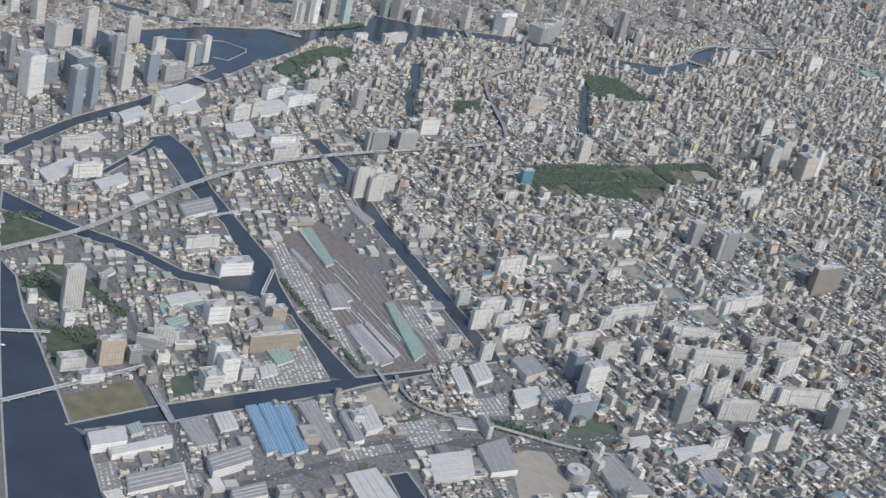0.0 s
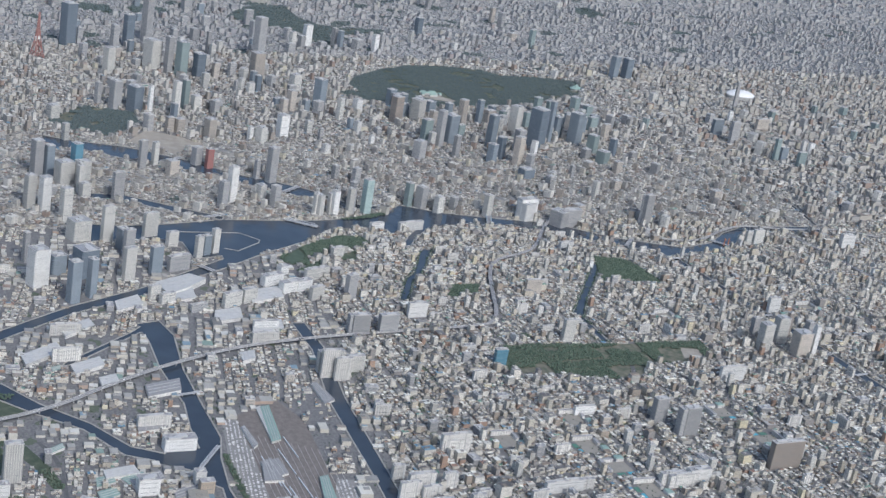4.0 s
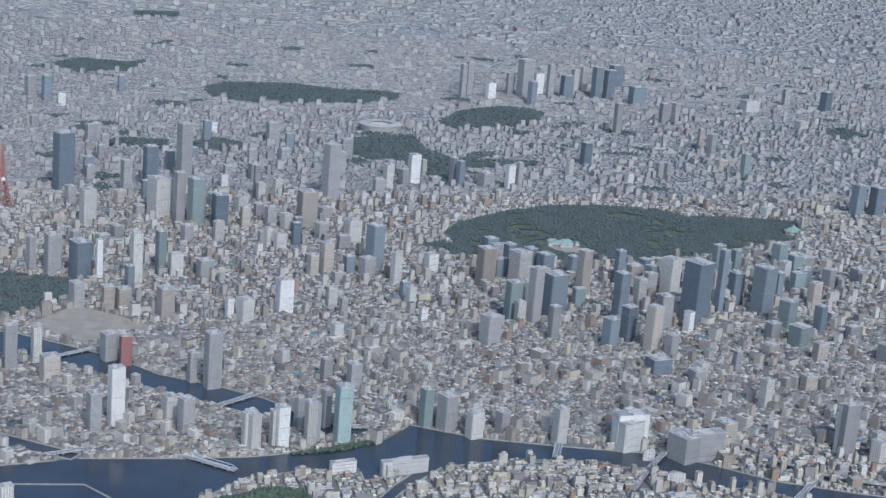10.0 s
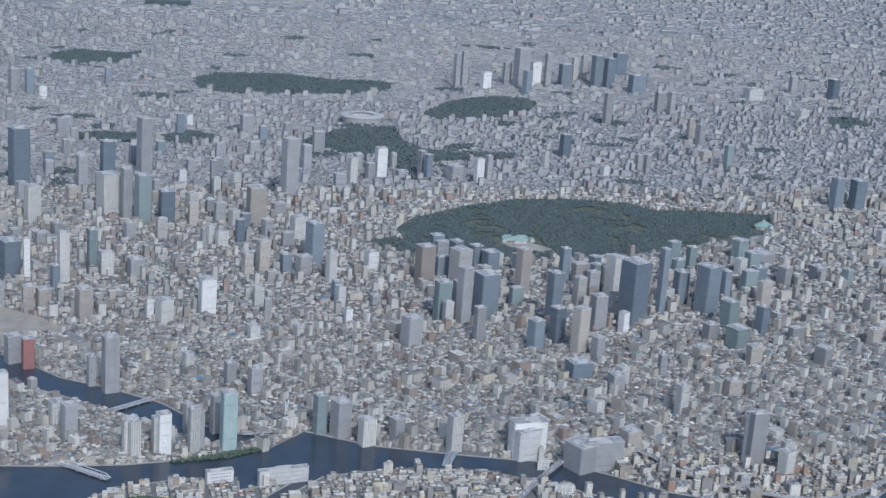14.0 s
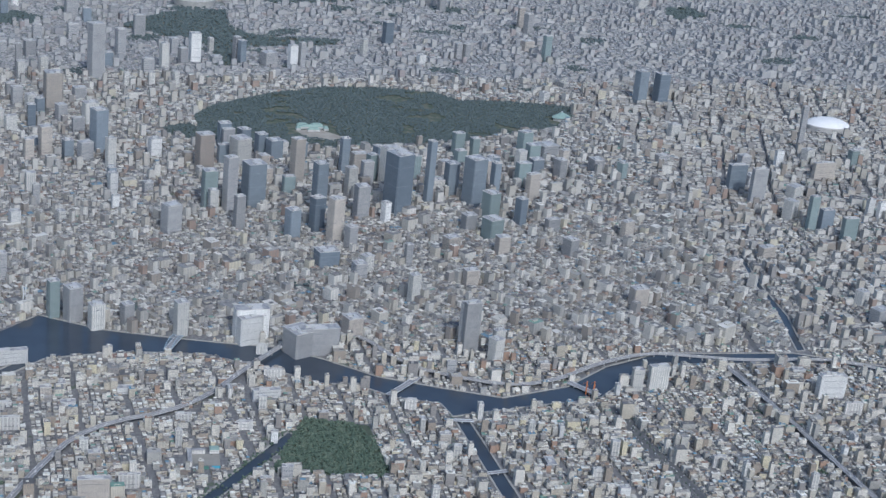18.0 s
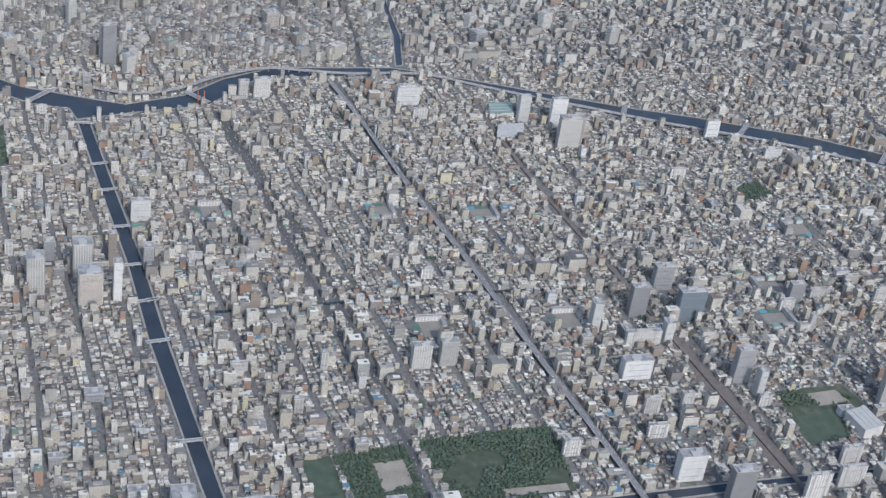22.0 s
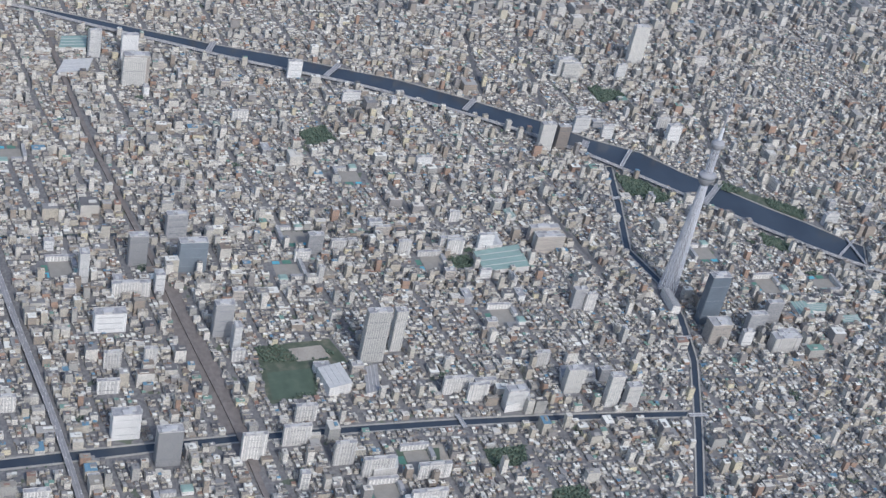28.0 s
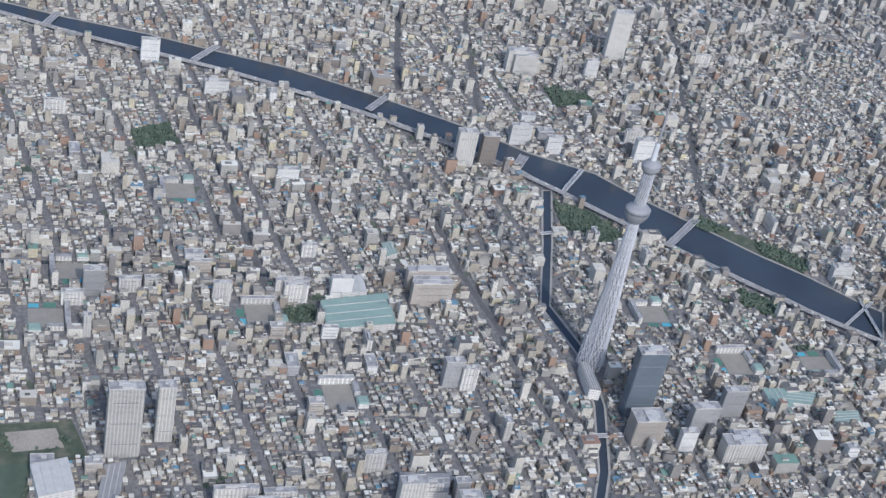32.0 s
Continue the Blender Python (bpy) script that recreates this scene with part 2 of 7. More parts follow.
M_WHITE = mat_plain("white_paint", (0.78, 0.78, 0.76), 0.6, var=0.08)
M_STEEL = mat_plain("painted_steel", (0.6, 0.63, 0.66), 0.45, var=0.1)
M_DIRT = mat_plain("bare_earth", (0.36, 0.33, 0.28), 0.95, var=0.25, scale=0.02 / S)


# ---- building blocks ----
def from_arrays(name, verts, faces, mat, parent=None, label=""):
    me = bpy.data.meshes.new(name)
    me.from_pydata([tuple(v) for v in verts], [], faces)
    me.materials.append(mat)
    ob = new(name, me)
    if parent:
        ob.parent = parent
    if label:
        ob["label"] = label
    return ob


def quads_mesh(name, co, quads, mat):
    """One mesh from arrays of corners and four-sided faces."""
    me = bpy.data.meshes.new(name)
    co, quads = np.ascontiguousarray(co, np.float32), np.ascontiguousarray(quads, np.int32)
    me.vertices.add(len(co))
    me.vertices.foreach_set("co", co.ravel())
    me.loops.add(quads.size)
    me.loops.foreach_set("vertex_index", quads.ravel())
    me.polygons.add(len(quads))
    me.polygons.foreach_set("loop_start", np.arange(0, quads.size, 4, dtype=np.int32))
    me.update(calc_edges=True)
    me.shade_flat()
    me.materials.append(mat)
    return new(name, me)


BOX = np.array([(0, 1, 5, 4), (1, 2, 6, 5), (2, 3, 7, 6), (3, 0, 4, 7), (4, 5, 6, 7)])


def boxes(c, w, d, h, turn, z0=None, taper=None):
    """Corners and faces of many blocks. c: n x 2 places; sizes in units; turn in radians."""
    n = len(c)
    z0 = np.zeros(n) if z0 is None else z0
    ca, sa = np.cos(turn), np.sin(turn)
    out = np.zeros((n, 8, 3))
    for k, (sx, sy) in enumerate(((-1, -1), (1, -1), (1, 1), (-1, 1))):
        x, y = sx * w / 2, sy * d / 2
        for top in (0, 1):
            i = k + 4 * top
            if top and taper:
                x, y = x * taper[0], y * taper[1]
            out[:, i, 0] = c[:, 0] + x * ca - y * sa
            out[:, i, 1] = c[:, 1] + x * sa + y * ca
            out[:, i, 2] = z0 + (h if top else 0)
    return out.reshape(-1, 3), (BOX[None] + 8 * np.arange(n)[:, None, None]).reshape(-1, 4)


def inside(p, poly):
    """Which of the plan's points lie inside a polygon."""
    poly = np.asarray(poly, float)
    hit = np.zeros(len(p), bool)
    lo, hi = poly.min(0), poly.max(0)
    near = np.where(((p >= lo) & (p <= hi)).all(1))[0]
    if not len(near):
        return hit
    x, y = p[near, 0], p[near, 1]
    odd = np.zeros(len(near), bool)
    for (x0, y0), (x1, y1) in zip(poly, np.roll(poly, -1, 0)):
        if y0 == y1:
            continue
        odd ^= ((y0 > y) != (y1 > y)) & (x < (x1 - x0) * (y - y0) / (y1 - y0) + x0)
    hit[near] = odd
    return hit


def near_line(p, line, dist):
    hit = np.zeros(len(p), bool)
    line = np.asarray(line, float)
    for a, b in zip(line[:-1], line[1:]):
        lo, hi = np.minimum(a, b) - dist, np.maximum(a, b) + dist
        i = np.where(((p >= lo) & (p <= hi)).all(1))[0]
        if len(i):
            ab = b - a
            t = np.clip(((p[i] - a) @ ab) / (ab @ ab), 0, 1)
            hit[i] |= np.hypot(*(p[i] - a - t[:, None] * ab).T) < dist
    return hit


def dense(line, step, closed=False):
    line = [np.array(q, float) for q in line]
    if closed:
        line = line + [line[0]]
    out = []
    for a, b in zip(line[:-1], line[1:]):
        k = max(1, int(np.hypot(*(b - a)) / step))
        out += [a + (b - a) * i / k for i in range(k)]
    if not closed:
        out.append(line[-1])
    return np.array(out)


def rounded(line, times=2):
    """A line with its corners cut, so that bends are smooth."""
    line = np.array(line, float)
    for _ in range(times):
        q = [line[0]]
        for a, b in zip(line[:-1], line[1:]):
            q += [a * 0.75 + b * 0.25, a * 0.25 + b * 0.75]
        line = np.array(q + [line[-1]])
    return line


def sheet(name, poly, z, mat, label, category, kind="structure"):
    p = plan(dense(poly, 150, True))
    bm = bmesh.new()
    f = bm.faces.new([bm.verts.new((x, y, z)) for x, y in p])
    bm.normal_update()
    if f.normal.z < 0:
        f.normal_flip()
    bmesh.ops.triangulate(bm, faces=[f])
    me = bpy.data.meshes.new(name)
    bm.to_mesh(me)
    bm.free()
    me.materials.append(mat)
    return tagged(new(name, me), label, category, kind=kind)


def ribbon(name, line, width, z, thick, mat, parent=None, lift=None):
    """A strip of given width and thickness along a line of the plan; z may be an array."""
    p = plan(line)
    t = np.gradient(p, axis=0)
    t /= np.maximum(np.hypot(*t.T), 1e-9)[:, None]
    nrm = np.stack([-t[:, 1], t[:, 0]], 1) * width * S / 2
    z = np.broadcast_to(np.asarray(z, float) * S, (len(p),))
    co = []
    for q, m, h in zip(p, nrm, z):
        a, b = q + m, q - m
        co += [(*a, h), (*b, h), (*b, h - thick * S), (*a, h - thick * S)]
    faces = []
    for i in range(len(p) - 1):
        o, e = 4 * i, 4 * i + 4
        faces += [(o + k, o + (k + 1) % 4, e + (k + 1) % 4, e + k) for k in range(4)]
    faces += [(0, 1, 2, 3), tuple(4 * (len(p) - 1) + k for k in (3, 2, 1, 0))]
    return from_arrays(name, co, faces, mat, parent)



# the plan: metres east and north of a point in the city, shifted to fit the camera's view
VIEW_SHIFTS = [
    (0.247, -0.031), (-0.031, 0.229), (-0.139, 0.048), (-0.284, 0.084), (-0.524, -0.112), (-0.485, -0.664), (-0.219, -0.495),
    (0.22, -0.245), (-0.142, 0.015), (-0.146, -0.302), (-0.194, -0.057), (-0.374, 0.257), (-0.088, -0.011), (0.164, -0.221),
    (-0.027, -0.186), (-0.164, -0.019), (-0.111, 0.02), (-0.168, -0.027), (-0.442, -0.181), (-0.569, 0.164), (-0.125, 0.125),
    (-0.157, 0.243), (-0.233, 0.092), (-0.356, 0.255), (-0.394, 0.04), (-0.132, -0.141), (-0.448, 0.383), (-0.29, 0.379),
    (-0.233, 0.213), (-0.427, -0.185), (-0.526, 0.03), (-0.507, 0.357), (-0.216, 0.491), (-0.285, 0.404), (-0.196, 0.204),
]


def plan(xy):
    """Points of the plan, in metres, as places in the scene (x, y in units), shifted to suit the view."""
    p = np.asarray(xy, float).reshape(-1, 2) / 1000
    out = p.copy()
    k = 0
    for row in SHIFT_ROWS:
        for cx, (dx, dy) in zip(np.arange(-10, 5.1, 2.5), VIEW_SHIFTS[k:k + 7]):
            w = np.exp(-((p[:, 0] - cx) ** 2 + (p[:, 1] - row) ** 2) / 13.52)
            out[:, 0] += w * dx
            out[:, 1] += w * dy
        k += 7
    return out * 1000 * S


SHIFT_ROWS = (-5.0, -2.5, 0.0, 2.5, 5.0)
SEEN = [(2450, -4150), (2800, -1900), (2400, -1000), (2600, -500), (2700, 1500), (2400, 2400), (1700, 3000), (1000, 3900), (-500, 4900), (-3000, 5100), (-6000, 5700), (-9000, 7100), (-13000, 9200), (-17000, 10500), (-21000, 11900), (-24200, 9200), (-23800, 6300), (-20300, 1000), (-16800, -5000), (-13500, -5200), (-9000, -4500), (-5300, -4500), (-1400, -4150)]


def local(xy):
    """How much wider (east, north) and higher things are made at points of the plan, to fit the camera's view."""
    p = np.asarray(xy, float).reshape(-1, 2)
    o = plan(p)
    e, n = (plan(p + (50, 0)) - o) / (50 * S), (plan(p + (0, 50)) - o) / (50 * S)
    x, y = np.clip(p[:, 0] / 1000, -12, 3), np.clip(p[:, 1] / 1000, -4, 4)
    z = np.clip(1.2385 + 0.0586 * x + 0.0447 * y + 0.0042 * x * x + 0.0044 * x * y - 0.0036 * y * y, 0.92, 1.5)
    return np.hypot(*e.T), np.hypot(*n.T), z

WATER = {
    "sumida": [(-820, -2050), (-890, -1910), (-960, -1740), (-1000, -1570), (-985, -1360), (-870, -1180), (-750, -1030), (-740, -930), (-640, -830), (-600, -710), (-500, -690), (-580, -470), (-650, -240), (-800, -130), (-910, -50), (-960, 40), (-970, 180), (-1000, 450), (-1040, 590), (-900, 750), (-750, 1020), (-610, 1240), (-590, 1330), (-500, 1500), (-440, 1700), (-320, 1910), (-200, 2090), (-110, 2210), (20, 2360), (130, 2430), (240, 2540), (350, 2640), (470, 2740), (560, 2850), (670, 2950), (710, 3020), (560, 3090), (530, 3050), (420, 2950), (340, 2860), (230, 2760), (110, 2650), (-20, 2560), (-100, 2410), (-220, 2280), (-380, 2050), (-500, 1860), (-570, 1680), (-650, 1500), (-720, 1290), (-830, 1050), (-980, 750), (-1090, 490), (-1070, 190), (-1070, 60), (-930, -150), (-750, -310), (-650, -520), (-720, -680), (-810, -860), (-960, -1010), (-1060, -1140), (-1080, -1250), (-1130, -1440), (-1200, -1660), (-1340, -1870), (-1170, -1970), (-1110, -2070)],
    "tsukuda_channel": [(-1300, -1960), (-1310, -2060), (-1380, -2160), (-1620, -2310), (-1780, -2480), (-1910, -2660), (-2130, -2820), (-2320, -3020), (-2470, -3190), (-2610, -3500), (-2720, -3650), (-2410, -3620), (-2410, -3480), (-2180, -3200), (-2130, -3060), (-1870, -2830), (-1700, -2630), (-1420, -2330), (-1230, -2180), (-1200, -2050)],
    "harumi_canal": [(-960, -1810), (-970, -1960), (-920, -2090), (-910, -2210), (-840, -2380), (-710, -2470), (-570, -2640), (-440, -2840), (-400, -2910), (-470, -2920), (-430, -3050), (-670, -3080), (-720, -3180), (-720, -3350), (-680, -3560), (-980, -3600), (-930, -3330), (-940, -3190), (-1030, -2840), (-1020, -2550), (-1030, -2370), (-1080, -2170), (-1160, -1980), (-1260, -1910), (-1190, -1770)],
    "tsukishima_canal": [(-1500, -3530), (-1460, -3300), (-1280, -3100), (-1070, -2840), (-1020, -2860), (-1190, -3120), (-1370, -3320), (-1400, -3520)],
    "basin": [(2290, -3050), (2290, -3000), (2400, -2990), (2390, -3050)],
    "canal_main": [(310, -3310), (500, -3270), (720, -3240), (900, -3200), (1020, -3170), (1190, -3160), (1330, -3140), (1340, -3230), (1350, -3290), (1390, -3280), (1470, -3160), (1530, -3140), (1580, -3090), (1890, -3070), (1910, -3010), (1900, -3000), (1590, -3070), (1400, -3080), (1270, -3070), (1050, -3110), (750, -3160), (440, -3180), (290, -3230)],
    "canal_e": [(680, -3560), (660, -3530), (400, -3300), (330, -3260), (340, -3300), (390, -3330), (650, -3560)],
    "canal_front": [(1950, -3730), (1920, -3490), (1900, -3070), (1900, -2860), (1900, -2790), (1920, -2800), (1940, -2990), (1960, -3080), (1990, -3490), (1980, -3690)],
    "canal_b": [(1900, -2630), (1560, -2650), (1030, -2700), (620, -2690), (350, -2730), (350, -2680), (620, -2640), (1030, -2640), (1560, -2600), (1900, -2580)],
    "bay": [(1140, -3840), (1250, -3800), (1430, -3790), (1610, -3760), (1770, -3740), (1950, -3720), (2010, -3690), (2260, -3680), (2220, -3880)],
    "canal_c": [(700, -3820), (960, -3620), (1120, -3460), (1290, -3340), (1350, -3240), (1340, -3150), (1400, -3110), (1430, -3170), (1390, -3270), (1340, -3360), (1160, -3480), (1020, -3640), (830, -3830)],
    "canal_d": [(340, -3810), (110, -3560), (-70, -3290), (-430, -2920), (-580, -2740), (-480, -2750), (-310, -2920), (10, -3280), (190, -3550), (440, -3810)],
    "onagi_all": [(-480, -690), (100, -650), (590, -610), (1000, -590), (1330, -560), (1640, -530), (1830, -505), (2050, -490), (2240, -480), (2600, -465), (2600, -425), (2240, -440), (2050, -455), (1830, -470), (1640, -490), (1310, -520), (940, -550), (550, -570), (60, -610), (-480, -650)],
    "sendai": [(-380, -1150), (70, -1400), (290, -1520), (620, -1520), (620, -1490), (340, -1490), (110, -1380), (-340, -1120)],
    "oyoko": [(-580, -1950), (-510, -1990), (-220, -2095), (-150, -2150), (110, -2240), (140, -2210), (-120, -2120), (-200, -2060), (-470, -1950), (-555, -1915)],
    "oyoko_mouth": [(-630, -2040), (-780, -1970), (-960, -1860), (-930, -1820), (-730, -1950), (-600, -2010)],
    "yokojukken": [(1900, -720), (1880, -470), (1860, -350), (1840, -160), (1810, -20), (1760, 400), (1720, 800), (1670, 1340), (1620, 1990), (1650, 1970), (1700, 1330), (1750, 790), (1800, 390), (1840, -30), (1870, -160), (1880, -350), (1900, -480), (1920, -720)],
    "kitajukken": [(120, 2380), (420, 2290), (730, 2190), (930, 2210), (1130, 2180), (1370, 2110), (1700, 1970), (1990, 1840), (1990, 1862), (1700, 1992), (1370, 2132), (1130, 2203), (915, 2234), (725, 2214), (415, 2315), (115, 2405)],
    "kanda": [(-1110, 510), (-1470, 570), (-1870, 600), (-2200, 640), (-2200, 660), (-1870, 620), (-1470, 600), (-1120, 540)],
}
PARKS = {
    "green5": [(2210, -2530), (2210, -2400), (2270, -2410), (2270, -2540)],
    "green6": [(850, -3830), (880, -3700), (1020, -3660), (1070, -3840)],
    "green7": [(2090, -2960), (2080, -2890), (2140, -2890), (2150, -2950)],
    "etchu2": [(-490, -2420), (-530, -2290), (-390, -2320), (-410, -2420)],
    "kameido": [(1800, 1370), (1780, 1480), (1860, 1460), (1870, 1360)],
    "kame2": [(1960, 1480), (1940, 1570), (2030, 1560), (2050, 1450)],
    "yokoami": [(0, 1390), (-60, 1490), (60, 1500), (110, 1390)],
    "honjo": [(840, 1600), (810, 1670), (890, 1680), (920, 1600)],
    "asakusa_gr": [(-560, 2580), (-560, 2700), (-470, 2710), (-430, 2580)],
    "sum_e": [(530, 2730), (600, 2820), (660, 2770), (620, 2700)],
    "kiba_park": [(620, -1950), (640, -1500), (630, -1090), (810, -1100), (850, -1390), (990, -1550), (930, -1790), (880, -2010)],
    "kiyosumi": [(-120, -1210), (-480, -1100), (-430, -930), (-80, -910)],
    "sarue_lawn": [(1560, -310), (1550, -240), (1820, -220), (1830, -300)],
    "sarue_west": [(1550, -235), (1520, -62), (1790, -62), (1815, -120), (1820, -215)],
    "sarue": [(1510, -38), (1470, 290), (1740, 280), (1790, -10)],
    "kinshi": [(1340, 930), (1300, 1130), (1420, 1150), (1440, 1060), (1560, 1030), (1600, 900)],
    "campus_lawn": [(-430, -2670), (-580, -2560), (-490, -2530), (-380, -2560), (-340, -2620)],
    "campus": [(-580, -2555), (-700, -2430), (-770, -2310), (-750, -2210), (-650, -2200), (-580, -2270), (-530, -2410), (-440, -2520)],
    "campus_south": [(-260, -2620), (-340, -2530), (-430, -2470), (-400, -2450), (-230, -2550)],
    "island_point": [(-1060, -2250), (-1090, -2160), (-1180, -2010), (-1150, -1990), (-1080, -2090), (-1035, -2240)],
    "hibiya": [(-4130, -1520), (-4270, -1370), (-4020, -1250), (-3990, -1030), (-3870, -1110), (-3890, -1370)],
    "shore_grass": [(1473, -3765), (1524, -3733), (1542, -3615), (1638, -3614), (1702, -3658), (1760, -3716), (1686, -3736)],
    "shore_point": [(1260, -3793), (1228, -3720), (1305, -3676), (1424, -3686), (1375, -3733), (1349, -3776)],
    "embankment_green": [(2124, -2761), (2165, -2674), (2235, -2591), (2259, -2612), (2201, -2698), (2153, -2781)],
    "island_verge": [(1181, -3748), (1212, -3657), (1385, -3565), (1511, -3520), (1530, -3544), (1377, -3610), (1273, -3677)],
    "canal_strip": [(1380, -3075), (1600, -3045), (1885, -2985), (1885, -2970), (1600, -3030), (1370, -3060)],
    "palace": [(-4420, -1350), (-4680, -1260), (-4830, -1130), (-5010, -970), (-5180, -710), (-5200, -450), (-5110, -170), (-4920, -70), (-4900, 220), (-4790, 480), (-4510, 430), (-4290, 310), (-4110, 40), (-3950, -180), (-3870, -440), (-3790, -710), (-3780, -940), (-3910, -1120), (-4040, -1310)],
    "meiji": [(-9560, -2400), (-9860, -2240), (-9890, -1990), (-9890, -1730), (-9660, -1420), (-9640, -1090), (-9500, -930), (-9150, -1060), (-8960, -1310), (-8820, -1640), (-8900, -1950), (-8910, -2180), (-9020, -2340)],
    "gyoen": [(-7930, -950), (-8330, -830), (-8710, -650), (-8890, -470), (-8970, -300), (-8880, -140), (-8660, -100), (-8270, -210), (-8040, -340), (-7880, -550), (-7890, -730), (-7840, -880)],
    "akasaka": [(-6860, -1760), (-7250, -1580), (-7530, -1380), (-7520, -1130), (-6980, -1140), (-6670, -1030), (-6610, -810), (-6560, -520), (-6390, -580), (-6260, -1050), (-5700, -1150), (-5660, -1250), (-6240, -1240), (-6470, -1380), (-6560, -1540), (-6660, -1660)],
    "west_wood": [(-10500, -3580), (-10810, -3390), (-10700, -2970), (-10920, -2850), (-10550, -2860), (-10290, -2940), (-10090, -3330), (-10150, -3500)],
    "hill_wood": [(-7100, -3110), (-7180, -2900), (-7130, -2690), (-6840, -2700), (-6840, -2870), (-6900, -3050)],
    "ridge_wood": [(-7100, -2550), (-7260, -2390), (-7060, -2210), (-6840, -2230), (-6780, -2390), (-6850, -2530)],
    "north_wood": [(-8160, 1780), (-8220, 1960), (-7790, 2010), (-7600, 1750), (-7800, 1690)],
    "edge_wood": [(-13860, -3260), (-13990, -2830), (-13650, -2800), (-13530, -3220)],
    "hamarikyu": [(-3120, -3580), (-3490, -3320), (-3350, -3020), (-3080, -3010), (-2710, -3230), (-2880, -3540)],
    "fukagawa": [(-60, -1970), (-70, -1830), (80, -1880), (90, -2020)],
    "etchujima": [(-490, -2660), (-510, -2530), (-320, -2540), (-380, -2660)],
    "sumida_park": [(170, 2390), (220, 2480), (320, 2520), (390, 2460), (320, 2370)],
    "asakusa_bank": [(160, 2770), (250, 2870), (340, 3010), (410, 2950), (310, 2840), (220, 2730)],
    "ueno_green": [(-3040, 2260), (-3140, 2670), (-2800, 2520), (-2850, 2240)],
}
BARE = {
    "earth1": [(1840, -3730), (1800, -3560), (1880, -3520), (1930, -3540), (1940, -3710)],
    "earth2": [(1970, -3010), (1950, -2950), (2050, -2920), (2090, -2960), (2070, -3030)],
    "earth3": [(2280, -2730), (2270, -2640), (2410, -2630), (2470, -2680), (2440, -2780)],
    "sarue_sand": [(1590, -150), (1580, -80), (1680, -80), (1700, -150)],
    "sarue_courts": [(1715, 110), (1705, 260), (1732, 260), (1742, 110)],
    "kinshi_paths": [(1350, 1010), (1330, 1100), (1390, 1110), (1410, 1020)],
    "kiba_pitch": [(690, -1210), (710, -1140), (800, -1150), (795, -1240)],
    "school_field": [(1790, 1170), (1770, 1280), (1860, 1270), (1890, 1140)],
    "school_field_south": [(2018, -312), (2014, -211), (2082, -207), (2088, -313)],
    "palace_plaza": [(-4170, -890), (-4220, -790), (-4030, -670), (-3960, -730), (-4030, -850)],
    "market_site": [(-2570, -3180), (-2910, -3000), (-2740, -2820), (-2530, -2680), (-2450, -2820), (-2300, -2920)],
}
LAWNS = {
    "kinshi_pitch": [(1460, 930), (1440, 1050), (1550, 1025), (1580, 915)],
    "sarue_pitch": [(1570, -300), (1560, -248), (1690, -240), (1695, -295)],
    "sarue_pitch_east": [(1705, -297), (1700, -240), (1810, -232), (1818, -292)],
    "campus_pitch": [(-430, -2655), (-555, -2562), (-490, -2542), (-395, -2568), (-360, -2620)],
    "net_field": [(2221, -2544), (2190, -2454), (2238, -2403), (2310, -2437), (2304, -2528), (2268, -2569)],
    "school_green": [(1792, 1152), (1787, 1262), (1869, 1240), (1881, 1154)],
    "green_court": [(1811, -3459), (1801, -3405), (1893, -3414), (1894, -3471)],
    "ball_court": [(2102, -2962), (2084, -2898), (2122, -2888), (2141, -2952)],
}
LOTS = {
    "canal_lot": [(1160, -3060), (1140, -3015), (1380, -2985), (1660, -2965), (1870, -2965), (1600, -3028), (1370, -3058)],
    "depot_lot": [(1570, -2760), (1590, -2700), (1820, -2700), (1870, -2690), (1880, -2755), (1780, -2740), (1680, -2780)],
    "works_lot": [(1801, -3241), (1732, -3090), (1885, -3067), (1916, -3271)],
    "depot_apron": [(2105, -3687), (2103, -3637), (2216, -3633), (2216, -3678)],
    "market_lot": [(2047, -2722), (2050, -2629), (2134, -2664), (2123, -2741)],
    "office_lot": [(2043, -2527), (2051, -2458), (2167, -2485), (2171, -2548)],
    "wharf_lot": [(2187, -3508), (2188, -3465), (2258, -3455), (2257, -3508)],
    "lane_lot": [(2183, -3133), (2178, -3003), (2212, -3001), (2223, -3129)],
    "quay_lot": [(2000, -3560), (1995, -3510), (2050, -3512), (2055, -3560)],
    "rail_lot": [(2110, -2960), (2100, -2860), (2200, -2850), (2210, -2950)],
}
YARD = [(1300, -3020), (1610, -2970), (1880, -2920), (1880, -2740), (1790, -2740), (1540, -2770), (1180, -2800), (1030, -2870), (1120, -3010)]
